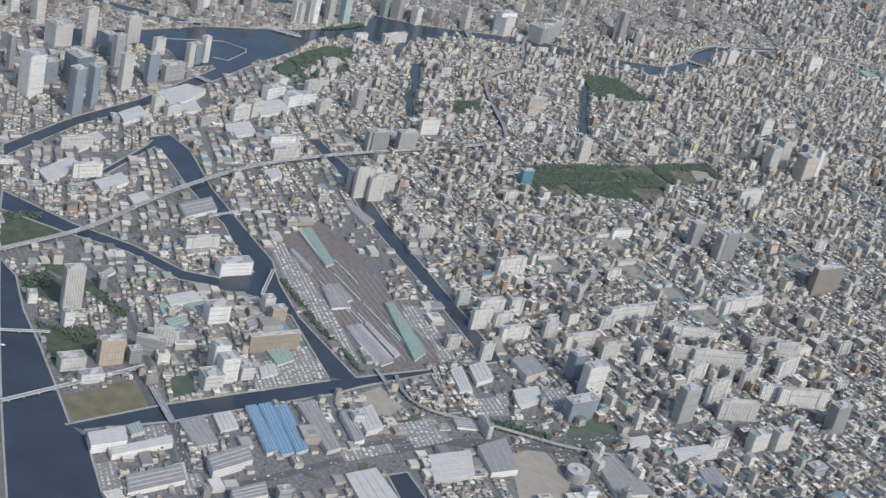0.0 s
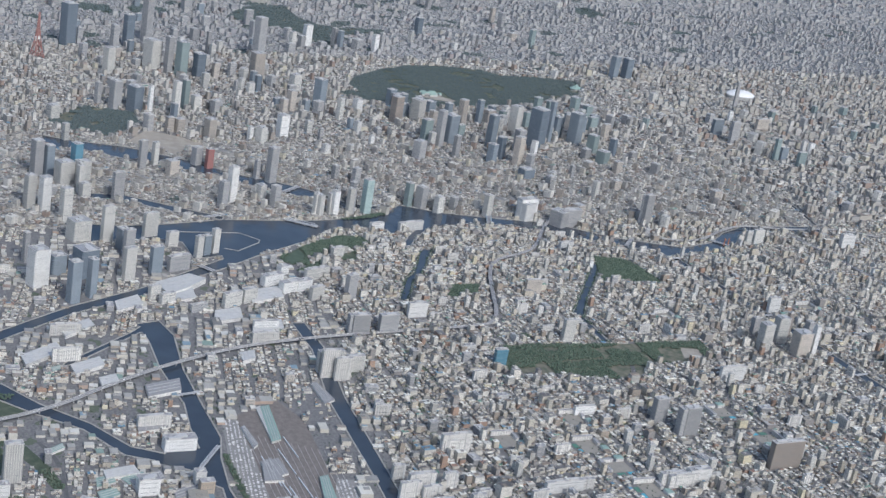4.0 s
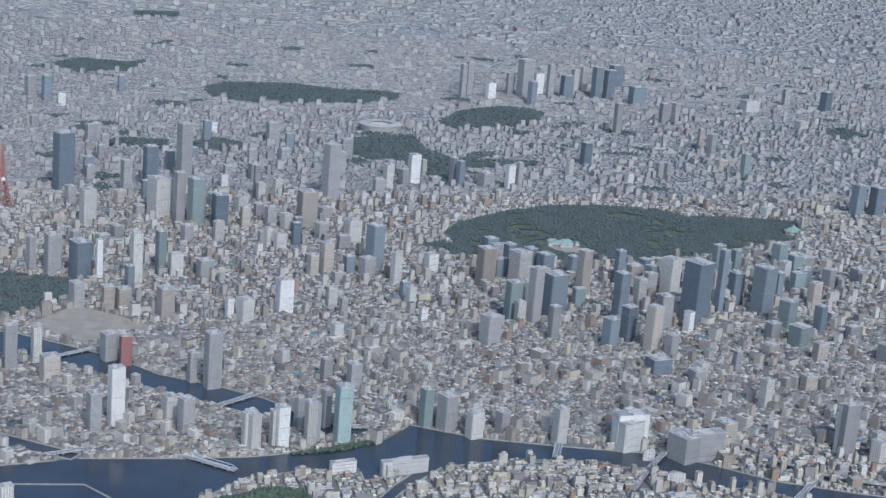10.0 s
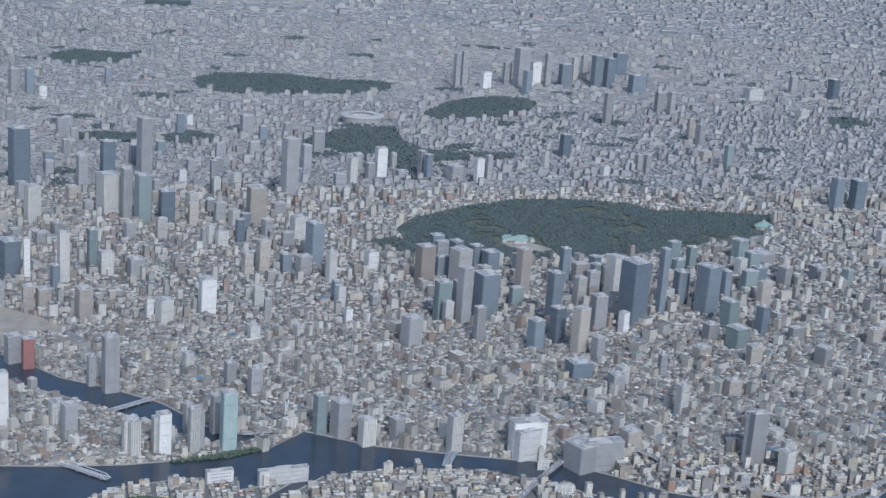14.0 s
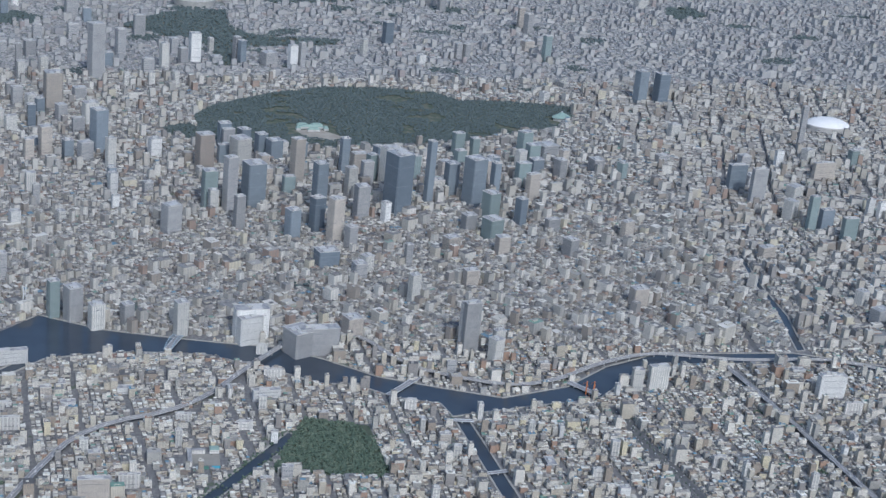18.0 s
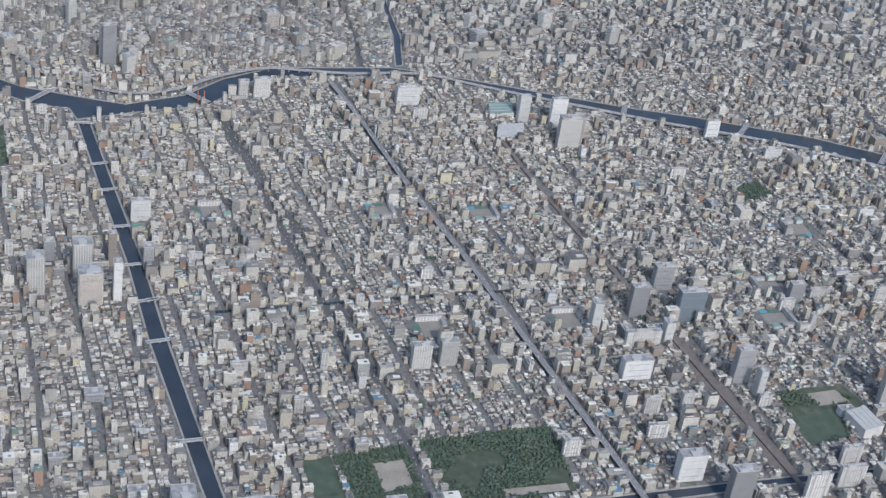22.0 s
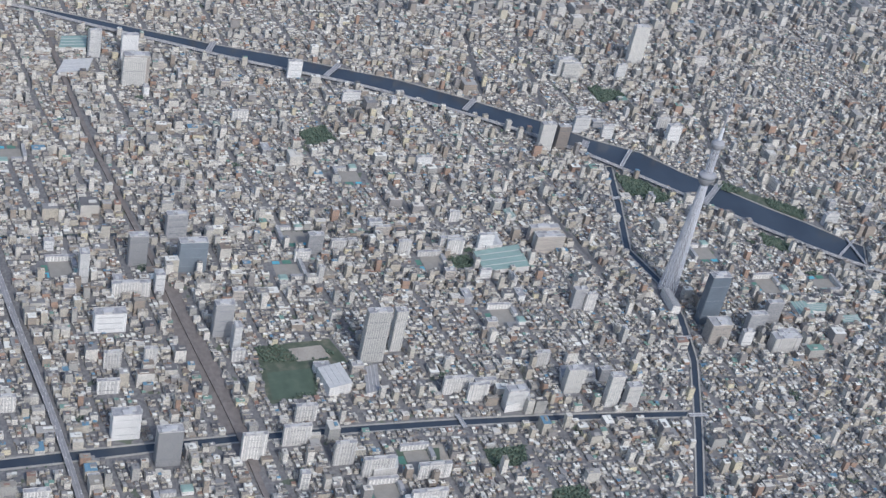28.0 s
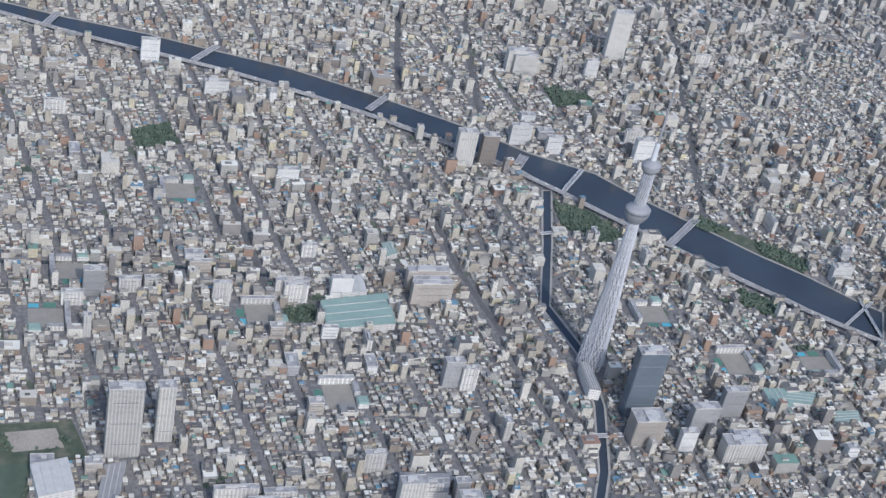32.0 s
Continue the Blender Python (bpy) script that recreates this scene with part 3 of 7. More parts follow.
LINES = {
    "oyoko_n": [(870, -410), (840, -140), (810, 100), (780, 320), (760, 620), (730, 960), (690, 1390), (700, 1600)],
    "greenway": [(2180, -430), (2180, -230), (2160, 0), (2130, 180), (2100, 330), (2040, 430)],
    "street_a": [(-500, -200), (100, -140), (630, -90), (1390, -60), (1810, -60), (2330, -40)],
    "street_b": [(-360, 1550), (-120, 1550), (180, 1570), (540, 1580), (770, 1580)],
    "street_c": [(70, 2020), (300, 2050), (580, 2040), (850, 2060), (1060, 2100), (1270, 2130)],
    "street_d": [(-1400, 3230), (-710, 3040), (-130, 2870), (180, 2780)],
    "street_e": [(-1080, 2280), (-730, 2200), (-420, 2140)],
    "street_f": [(-1060, 2470), (-680, 2400), (-300, 2330)],
    "street_g": [(710, -1030), (1200, -1260), (1670, -1480), (2050, -1640), (2370, -1730)],
    "street_h": [(2190, -3110), (2160, -2990), (2260, -2730), (2270, -2410), (2310, -2090), (2280, -1800)],
    "street_i": [(1610, -3580), (1830, -3530), (2130, -3510), (2300, -3500)],
    "street_j": [(840, -1490), (1170, -1590), (1710, -1730), (2200, -1830), (2530, -1900)],
    "street_k": [(-1100, 380), (-1500, 420), (-1900, 430), (-2300, 470)],
    "street_m": [(2250, -3386), (2232, -3256), (2210, -3127), (2206, -2999), (2201, -2865), (2214, -2780), (2263, -2680), (2325, -2539), (2347, -2373)],
    "street_n": [(1219, -3610), (1342, -3545), (1569, -3513), (1757, -3504)],
    "street_o": [(1997, -3489), (2163, -3488), (2276, -3484)],
    "curve": [(1917, -2897), (1997, -2906), (2061, -2883), (2110, -2829), (2154, -2755), (2227, -2663), (2299, -2573), (2356, -2460)],
    "route7": [(-950, 220), (-570, 260), (-160, 280), (200, 300), (520, 330), (830, 345), (1260, 370), (1720, 410), (2350, 440)],
    "sobu": [(-690, 710), (170, 720), (840, 760), (1350, 780), (1630, 800), (1930, 810), (2380, 830)],
    "avenue": [(-590, -220), (280, -160), (1020, -110)],
    "route9": [(1110, -3840), (1020, -3580), (870, -3410), (730, -3220), (590, -2960), (530, -2690), (500, -2460), (480, -2270), (450, -2040), (415, -1890), (-80, -1780), (-390, -1670), (-520, -1400), (-890, -1220), (-1150, -1060), (-1310, -980), (-1480, -1050)],
    "route6": [(-1130, -1060), (-1200, -890), (-900, -780), (-790, -640), (-720, -480), (-780, -330), (-930, -180), (-1040, 10), (-1010, 150), (-980, 310), (-1020, 590), (-870, 790), (-730, 1040), (-660, 1170), (-570, 1320), (-410, 1700), (-290, 1900), (-170, 2080), (50, 2350), (270, 2530), (490, 2730), (690, 2940), (800, 3150), (900, 3500)],
}


# ---- ground, water, parks ----
bm = bmesh.new()
bmesh.ops.create_grid(bm, x_segments=8, y_segments=8, size=3600)
me = bpy.data.meshes.new("ground")
bm.to_mesh(me)
bm.free()
me.materials.append(M_GROUND)
ground = tagged(new("ground", me), "grey town ground of streets and yards", "ground", kind="structure")

sheet("far_ground", [(-5450, -8000), (-5450, 9500), (-40000, 26000), (-40000, -16000)], 0.16 * S, M_ROOFSCAPE, "far low roofs and gardens of the western town", "ground")
for n_, (key, poly) in enumerate(WATER.items()):
    sheet("water", poly, (0.5 + 0.02 * n_) * S, M_WATER, "dark blue-grey water of a river or canal", "water")
    ring = dense(poly, 60, True)
    ring = np.vstack([ring, ring[:1]])
    mids = (ring[1:] + ring[:-1]) / 2
    dry = np.ones(len(mids), bool)
    for other, poly2 in WATER.items():
        if other != key:
            dry &= ~(inside(mids, poly2) | near_line(mids, list(poly2) + [poly2[0]], 14))
    run = []
    for k in range(len(mids) + 1):
        if k < len(mids) and dry[k]:
            run = run or [ring[k]]
            run.append(ring[k + 1])
        elif len(run) > 1:
            tagged(ribbon("quay", np.array(run), 6, 2.6, 2.6, M_QUAY), "pale concrete quay wall along the water", "quay", kind="structure")
            run = []
        else:
            run = []
for k_, poly in enumerate(PARKS.values()):
    sheet("park_ground", poly, (0.2 + 0.003 * k_) * S, M_GRASS, "grass and paths of a city park", "park")
for key, poly in LAWNS.items():
    sheet("sports_field", poly, 0.36 * S, M_LAWN, "mown green sports field in a park", "sports field")
for k_, poly in enumerate(LOTS.values()):
    sheet("parking_lot", poly, (0.48 + 0.008 * k_) * S, M_LOT, "grey asphalt parking lot with parked vehicles", "parking lot")


# ---- the town: many thousand plain houses and blocks ----
NO_BUILD = []      # (polygon) kept free of small houses
FREE_LINES = [(LINES["route7"], 17), (LINES["route9"], 15), (LINES["route6"], 15), (LINES["sobu"], 18), (LINES["avenue"], 13)]


def field(p, cell, seed):
    """A smooth value between 0 and 1 that changes over about cell metres."""
    r = np.random.default_rng(seed).random((64, 64))
    q = p / cell + 20.3
    i = np.floor(q).astype(int)
    f = q - i
    f = f * f * (3 - 2 * f)
    a, b = i[:, 0] % 64, i[:, 1] % 64
    a1, b1 = (a + 1) % 64, (b + 1) % 64
    return (r[a, b] * (1 - f[:, 0]) + r[a1, b] * f[:, 0]) * (1 - f[:, 1]) + (r[a, b1] * (1 - f[:, 0]) + r[a1, b1] * f[:, 0]) * f[:, 1]


def lattice(x0, x1, y0, y1, px, py, turn, street=(7, 4), gaps=(9.0, 4.0)):
    """Lots in rows: a street after every few lots, a lane after every few rows."""
    cx, cy = (x0 + x1) / 2, (y0 + y1) / 2
    r = math.hypot(x1 - x0, y1 - y0) / 2 + 100
    ux = np.arange(-int(r / px) - 1, int(r / px) + 2)
    uy = np.arange(-int(r / py) - 1, int(r / py) + 2)
    sx = ux * px + (ux // street[0]) * gaps[0]
    sy = uy * py + (uy // 2) * gaps[1] + (uy // (2 * street[1])) * gaps[0]
    u, v = (a.ravel() for a in np.meshgrid(sx, sy))
    c, s = math.cos(turn), math.sin(turn)
    p = np.stack([cx + u * c - v * s, cy + u * s + v * c], 1)
    return p[(p[:, 0] > x0) & (p[:, 0] < x1) & (p[:, 1] > y0) & (p[:, 1] < y1)]


def clear_of(p):
    """Which points lie outside the ground of the large buildings."""
    ok = np.ones(len(p), bool)
    order = np.argsort(p[:, 0])
    xs = p[order, 0]
    for x, y, r in EXCL:
        i, j = np.searchsorted(xs, (x - r, x + r))
        k = order[i:j]
        ok[k[np.hypot(p[k, 0] - x, p[k, 1] - y) < r]] = False
    return ok


def free(p, edge=0):
    ok = np.ones(len(p), bool)
    for poly in list(WATER.values()) + list(PARKS.values()) + NO_BUILD:
        ok &= ~inside(p, poly)
    for poly in WATER.values():
        ok &= ~near_line(p, list(poly) + [poly[0]], 9 + edge)
    for line, d in FREE_LINES:
        ok &= ~near_line(p, line, d + edge)
    return ok


def town(name, area, pitch, turn, low, high, tall, mat, label, seed, street=(7, 4), gaps=(9.0, 4.0), sway=18, empty=0.04):
    r = np.random.default_rng(seed)
    p = lattice(*area, pitch[0], pitch[1], turn, street, gaps)
    p = p[inside(p, SEEN)]
    p = p + (np.stack([field(p, 340, seed + 5), field(p, 340, seed + 6)], 1) - 0.5) * 2 * sway
    p = p + r.uniform(-0.08, 0.08, p.shape) * pitch[0]
    p = p[free(p)]
    p = p[clear_of(p)]
    if name.startswith("harbour"):
        # pockets of small houses among the sheds and yards
        pocket = field(p, 190, 900) > 0.5
        p = p[pocket if name == "harbour_houses" else ~pocket]
    gone = (0.6 if name.startswith("harbour") else 0.12) * (field(p, 110, seed + 9) > (0.62 if name.startswith("harbour") else 0.8)) + empty
    p = p[r.random(len(p)) > gone]
    n = len(p)
    big = field(p, 260, seed)
    size = r.uniform(0.66, 0.97, (n, 2)) if pitch[0] < 40 else r.uniform(0.45, 0.92, (n, 2))
    h = low * np.exp(r.normal(0, 0.3, n))
    mid = r.random(n) < (0.05 + 0.45 * np.clip(big - 0.42, 0, 1))
    road_side = np.zeros(n, bool)
    if pitch[0] < 22:
        for key in ("route7", "sobu", "avenue", "street_a", "street_g", "street_j", "oyoko_n", "street_b", "street_c"):
            road_side |= near_line(p, LINES[key], 40)
    mid |= road_side & (r.random(n) < 0.3)
    h[mid] = r.uniform(high * 0.36, high * 0.85, mid.sum())
    top = r.random(n) < tall * (0.4 + 1.6 * big)
    h[top] = r.uniform(high, high * 1.6, top.sum())
    w, d = size[:, 0] * pitch[0], size[:, 1] * pitch[1]
    grow = 1.25 if pitch[0] < 22 else 1.0
    w[mid] *= grow * r.uniform(0.95, 1.4, mid.sum())
    d[mid] *= grow * r.uniform(1.1, 1.9, mid.sum())
    w[top] *= grow * r.uniform(1.1, 1.6, top.sum())
    d[top] *= grow * r.uniform(1.0, 1.4, top.sum())
    wide = r.random(n) < 0.07
    w[wide], d[wide] = w[wide] * r.uniform(1.3, 2.2, wide.sum()), d[wide] * r.uniform(1.2, 1.9, wide.sum())
    q = plan(p)
    je, jn, jz = local(p)
    ca, sa = math.cos(turn) ** 2, math.sin(turn) ** 2
    w, d, h = w * (je * ca + jn * sa), d * (jn * ca + je * sa), h * jz
    tr = turn + np.where(r.random(n) < 0.25, r.normal(0, 0.07, n), 0.0)
    co, fa = boxes(q, w * S, d * S, h * S, tr)
    cos, fas, at_ = [co], [fa], len(co)
    # stair houses and tanks on the flat roofs
    k = np.where(((mid | top) | (r.random(n) < (0.28 if pitch[0] < 22 else 0.16))) & (pitch[0] < 45))[0]
    off = r.uniform(-0.2, 0.2, (len(k), 2)) * np.stack([w[k], d[k]], 1) * S
    co, fa = boxes(q[k] + off, w[k] * S * r.uniform(0.2, 0.5, len(k)), d[k] * S * r.uniform(0.25, 0.55, len(k)), r.uniform(1.8, 4.5, len(k)) * S, tr[k], h[k] * S)
    cos.append(co)
    fas.append(fa + at_)
    at_ += len(co)
    # hipped roofs on part of the small houses
    if pitch[0] < 22:
        flat = np.ones(n, bool)
        flat[k] = False
        k = np.where(flat & ~wide & (r.random(n) < 0.45))[0]
        co, fa = boxes(q[k], w[k] * S * 1.05, d[k] * S * 1.05, r.uniform(1.6, 3.0, len(k)) * S, tr[k], h[k] * S, (0.1, 0.62))
        cos.append(co)
        fas.append(fa + at_)
    ob = quads_mesh(name, np.vstack(cos), np.vstack(fas), mat)
    return tagged(ob, label, "buildings", kind="stuff")


A4 = radians(3.9)


# ---- streets, rails and bare sites ----
def street(name, width, z):
    ob = ribbon("road", rounded(LINES[name]), width, z, 0.3, M_ROAD)
    return tagged(ob, "dark asphalt avenue between rows of buildings", "road", kind="structure")


for key, poly in BARE.items():
    if key == "earth1":
        sheet("rough_field", poly, 0.32 * S, M_FIELD, "dry olive grass of an open field by the quay", "field")
        continue
    sheet("bare_ground", poly, 0.32 * S, M_DIRT, "bare pale earth of a cleared site", "bare ground")
for k_, (key, wide) in enumerate((("avenue", 20), ("street_a", 20), ("street_b", 18), ("street_c", 16), ("street_d", 22), ("street_e", 20), ("street_f", 18), ("street_g", 24), ("street_h", 24), ("street_i", 20), ("street_j", 20), ("street_k", 22), ("street_m", 26), ("street_n", 16), ("street_o", 18), ("greenway", 12))):
    street(key, wide, 0.36 + 0.006 * k_)
tagged(ribbon("canal_bed", rounded(LINES["oyoko_n"]), 16, 0.5, 0.4, M_WATER), "narrow dark canal between the houses", "water", kind="structure")
tagged(ribbon("rail_bed", rounded(LINES["sobu"]), 17, 6.0, 6.0, M_RAIL), "grey-brown ballast of a railway on an embankment", "railway", kind="structure")
sheet("rail_yard", [(1040, 742), (1380, 745), (1700, 772), (1860, 795), (1860, 822), (1680, 830), (1350, 815), (1040, 800)], 0.42 * S, M_RAIL, "grey-brown ballast of a railway yard", "railway")
sheet("rail_yard", YARD, 0.4 * S, M_RAIL, "grey-brown ballast of a railway depot", "railway")


# ---- facades and towers ----
def mat_facade(name, col, glass, floor=3.4, share=0.5, bay=4.0, rough=0.7, strength=0.75):
    """Storeys and bays of windows on a wall; each building takes its own shade of the paint."""
    m, n, l, b = node_material(name, rough)
    geo = n.new("ShaderNodeNewGeometry")
    sep = n.new("ShaderNodeSeparateXYZ")
    l.new(geo.outputs["Normal"], sep.inputs[0])
    up = maths(n, l, "GREATER_THAN", sep.outputs[2], 0.5)
    pos = n.new("ShaderNodeSeparateXYZ")
    l.new(n.new("ShaderNodeTexCoord").outputs["Object"], pos.inputs[0])
    row = maths(n, l, "GREATER_THAN", maths(n, l, "FRACT", maths(n, l, "DIVIDE", pos.outputs[2], floor * S)), 1 - share)
    along = maths(n, l, "ADD", pos.outputs[0], pos.outputs[1])
    colm = maths(n, l, "GREATER_THAN", maths(n, l, "FRACT", maths(n, l, "DIVIDE", along, bay * S)), 0.28)
    win = maths(n, l, "MULTIPLY", maths(n, l, "MULTIPLY", row, colm), strength)
    info = n.new("ShaderNodeObjectInfo")
    tone = ramp(n, [(0.0, tuple(c * 0.78 for c in col)), (0.5, col), (1.0, tuple(min(0.85, c * 1.15) for c in col))])
    l.new(info.outputs["Random"], tone.inputs[0])
    stain = noise_at(n, l, 0.03 / S, 4)
    walled = mixed(n, l, win, tone.outputs[0], glass)
    grit = ramp(n, [(0.3, (0.24, 0.24, 0.25)), (0.7, (0.46, 0.46, 0.45))])
    l.new(noise_at(n, l, 0.08 / S, 4), grit.inputs[0])
    c = mixed(n, l, up, walled, grit.outputs[0])
    toned = n.new("ShaderNodeVectorMath")
    toned.operation = "SCALE"
    l.new(c, toned.inputs[0])
    l.new(maths(n, l, "MULTIPLY_ADD", stain, 0.35, 0.82), toned.inputs["Scale"])
    l.new(toned.outputs[0], b.inputs["Base Color"])
    l.new(maths(n, l, "MULTIPLY_ADD", win, -0.5, rough), b.inputs["Roughness"])
    return m


DARK = (0.10, 0.12, 0.14)
F = {
    "white": (mat_facade("white_facade", (0.72, 0.72, 0.70), DARK, 3.6, 0.4, 5.0, strength=0.6), "white", "office building"),
    "pale": (mat_facade("pale_facade", (0.62, 0.61, 0.57), DARK, 3.6, 0.5, 8.0, strength=0.75), "pale grey", "apartment tower"),
    "slab": (mat_facade("slab_facade", (0.70, 0.69, 0.65), (0.13, 0.13, 0.14), 3.4, 0.55, 9.0, strength=0.7), "off-white concrete", "apartment block"),
    "grey": (mat_facade("grey_facade", (0.40, 0.40, 0.40), DARK, 3.6, 0.5), "grey", "tower"),
    "brown": (mat_facade("brown_facade", (0.31, 0.27, 0.235), DARK, 3.0, 0.45), "brown tiled", "apartment block"),
    "tan": (mat_facade("tan_facade", (0.43, 0.365, 0.29), DARK, 3.2, 0.4, 9.0, strength=0.6), "tan brick", "apartment block"),
    "beige": (mat_facade("beige_facade", (0.51, 0.465, 0.41), DARK, 3.6, 0.45), "beige stone", "building"),
    "red": (mat_facade("red_facade", (0.32, 0.15, 0.135), DARK, 3.6, 0.3), "dark red", "tower"),
    "glass": (mat_facade("blue_grey_glass", (0.26, 0.30, 0.34), (0.13, 0.165, 0.195), 4.0, 0.6, 3.0, 0.25), "blue-grey glass", "office tower"),
    "darkglass": (mat_facade("dark_glass", (0.19, 0.225, 0.265), (0.10, 0.13, 0.16), 4.0, 0.6, 3.0, 0.2), "dark glass", "office tower"),
    "blueglass": (mat_facade("sky_blue_glass", (0.17, 0.33, 0.42), (0.07, 0.17, 0.24), 4.0, 0.6, 3.0, 0.2), "sky-blue glass", "office tower"),
    "greenglass": (mat_facade("green_glass", (0.28, 0.34, 0.34), (0.14, 0.185, 0.19), 4.0, 0.6, 3.0, 0.25), "green glass", "office tower"),
    "cyan": (mat_facade("pale_green_facade", (0.50, 0.62, 0.60), (0.12, 0.2, 0.22), 3.3, 0.45), "pale green and white", "apartment tower"),
}
M_PLANT = mat_plain("roof_plant_steel", (0.5, 0.5, 0.49), 0.6, var=0.25, scale=0.2 / S)
M_PARAPET = mat_plain("parapet_concrete", (0.58, 0.57, 0.55), 0.8)
M_BAND = mat_plain("window_band_glass", (0.15, 0.17, 0.19), 0.3, var=0.35, scale=0.15 / S)
M_SLABEDGE = mat_plain("balcony_concrete", (0.62, 0.61, 0.58), 0.8)


def box_data(name, w, d, h, mat, inset=0.0):
    """A block standing on z = 0 with slightly bevelled upright edges, sizes in metres."""
    bm = bmesh.new()
    c = min(w, d) * 0.06
    ring = [(-w / 2 + c, -d / 2), (w / 2 - c, -d / 2), (w / 2, -d / 2 + c), (w / 2, d / 2 - c), (w / 2 - c, d / 2), (-w / 2 + c, d / 2), (-w / 2, d / 2 - c), (-w / 2, -d / 2 + c)]
    lo = [bm.verts.new((x * S, y * S, 0)) for x, y in ring]
    hi = [bm.verts.new((x * S * (1 - inset), y * S * (1 - inset), h * S)) for x, y in ring]
    for k in range(8):
        bm.faces.new((lo[k], lo[(k + 1) % 8], hi[(k + 1) % 8], hi[k]))
    bm.faces.new(hi)
    bm.faces.new(lo[::-1])
    me = bpy.data.meshes.new(name)
    bm.to_mesh(me)
    bm.free()
    me.materials.append(mat)
    return me


def frame_data(name, w, d, h, t, mat):
    """A parapet: four low walls round a roof."""
    bm = bmesh.new()
    for cx, cy, sx, sy in ((0, d / 2 - t / 2, w, t), (0, -d / 2 + t / 2, w, t), (w / 2 - t / 2, 0, t, d - 2 * t), (-w / 2 + t / 2, 0, t, d - 2 * t)):
        bmesh.ops.create_cube(bm, size=1, matrix=Matrix.Translation((cx * S, cy * S, h * S / 2)) @ Matrix.Diagonal((sx * S, sy * S, h * S, 1)))
    me = bpy.data.meshes.new(name)
    bm.to_mesh(me)
    bm.free()
    me.materials.append(mat)
    return me


def child(name, data, parent, x=0.0, y=0.0, z=0.0, label="", scale=None):
    ob = new(name, data)
    ob.parent = parent
    ob.location = (x * S, y * S, z * S)
    if scale:
        ob.scale = scale
    if label:
        ob["label"] = label
    return ob


UNIT_BAND = box_data("window_band", 1 / S, 1 / S, 1 / S, M_BAND)
UNIT_SLAB = box_data("balcony_slab", 1 / S, 1 / S, 1 / S, M_SLABEDGE)
UNIT_EDGE = box_data("floor_edge", 1 / S, 1 / S, 1 / S, M_FLOOREDGE)
UNIT_PLANT = box_data("plant_room", 1 / S, 1 / S, 1 / S, M_PLANT)
EXCL = []          # x, y, radius in metres: no small houses here
NAMES = {"office building": "office_building", "apartment tower": "apartment_tower", "apartment block": "apartment_block", "tower": "high_rise", "building": "office_building", "office tower": "office_tower"}


def raise_tower(base, w, d, h, style, r, bands=None):
    mat, colour, kind = F[style]
    body = child("wall", box_data("wall", w, d, h, mat), base)
    glassy = "glass" in style
    n = bands if bands is not None else int(np.clip(h / (24 if h > 60 else 10), 2, 3))
    for k in range(n):
        z = h * (k + 0.65) / (n + 0.3)
        if glassy:
            child("floor_band", UNIT_EDGE, body, 0, 0, z, "grey floor edge", ((w + 0.5) * S, (d + 0.5) * S, 0.7 * S))
        else:
            child("window_band", UNIT_BAND, body, 0, 0, z, "dark window band", ((w + 0.35) * S, d * 0.86 * S, 0.9 * S))
    child("parapet", frame_data("parapet", w + 0.6, d + 0.6, 1.6, 0.7, M_PARAPET), base, 0, 0, h)
    for k in range(1 + (h > 45) + (w * d > 1800)):
        pw, pd = w * r.uniform(0.2, 0.45), d * r.uniform(0.2, 0.45)
        child("plant_room", UNIT_PLANT, base, (k - 0.5) * w * 0.22, r.uniform(-0.22, 0.22) * d, h + 0.01 * k, "", (pw * S, pd * S, r.uniform(3, 7) * S))
    if style == "slab":
        for k in (-1, 1):
            child("stair_tower", UNIT_PLANT, base, w / 2 + 0.8, k * d * 0.3, 0, "pale stair tower", (2.4 * S, 4.5 * S, (h + 4) * S))


def tower(x, y, w, d, h, rot, style):
    r = random.Random(x * 31 + y)
    mat, colour, kind = F[style]
    (ux, uy), = plan([(x, y)])
    base = new(NAMES[kind])
    size = "tall" if h > 90 else "mid-height" if h > 40 else "low"
    tagged(base, f"{size} {colour} {kind} with a flat roof", "building")
    base.matrix_world = Matrix.Translation((ux, uy, 0)) @ Matrix.Rotation(radians(rot), 4, "Z")
    (je,), (jn,), (jz,) = local([(x, y)])
    ca, sa = math.cos(radians(rot)) ** 2, math.sin(radians(rot)) ** 2
    raise_tower(base, w * (je * ca + jn * sa), d * (jn * ca + je * sa), h * jz, style, r)
    EXCL.append((x, y, max(w, d) * 0.52 + 8))
    if d > w * 2:
        a = radians(rot)
        for k in (-0.33, 0.33):
            EXCL.append((x - math.sin(a) * d * k, y + math.cos(a) * d * k, w * 0.6 + 9))
        EXCL[-3] = (x, y, w * 0.6 + 9)
    return base


SHED = {
    "blue_shed": (mat_plain("blue_sheet_roof", (0.17, 0.31, 0.46), 0.5, var=0.12), "long blue metal-roofed warehouse beside the quay"),
    "grey_shed": (mat_plain("grey_sheet_roof", (0.30, 0.30, 0.30), 0.7, var=0.2), "grey flat-roofed industrial hall in the harbour quarter"),
    "white_shed": (mat_plain("white_sheet_roof", (0.52, 0.52, 0.50), 0.6, var=0.15), "white industrial hall with a pale sheet roof"),
    "teal_shed": (mat_plain("green_copper_roof", (0.27, 0.37, 0.33), 0.6, var=0.15), "large hall with a pale green roof"),
}
M_SHEDWALL = mat_facade("shed_wall", (0.68, 0.67, 0.64), (0.25, 0.26, 0.27), 7.0, 0.25, 9.0)


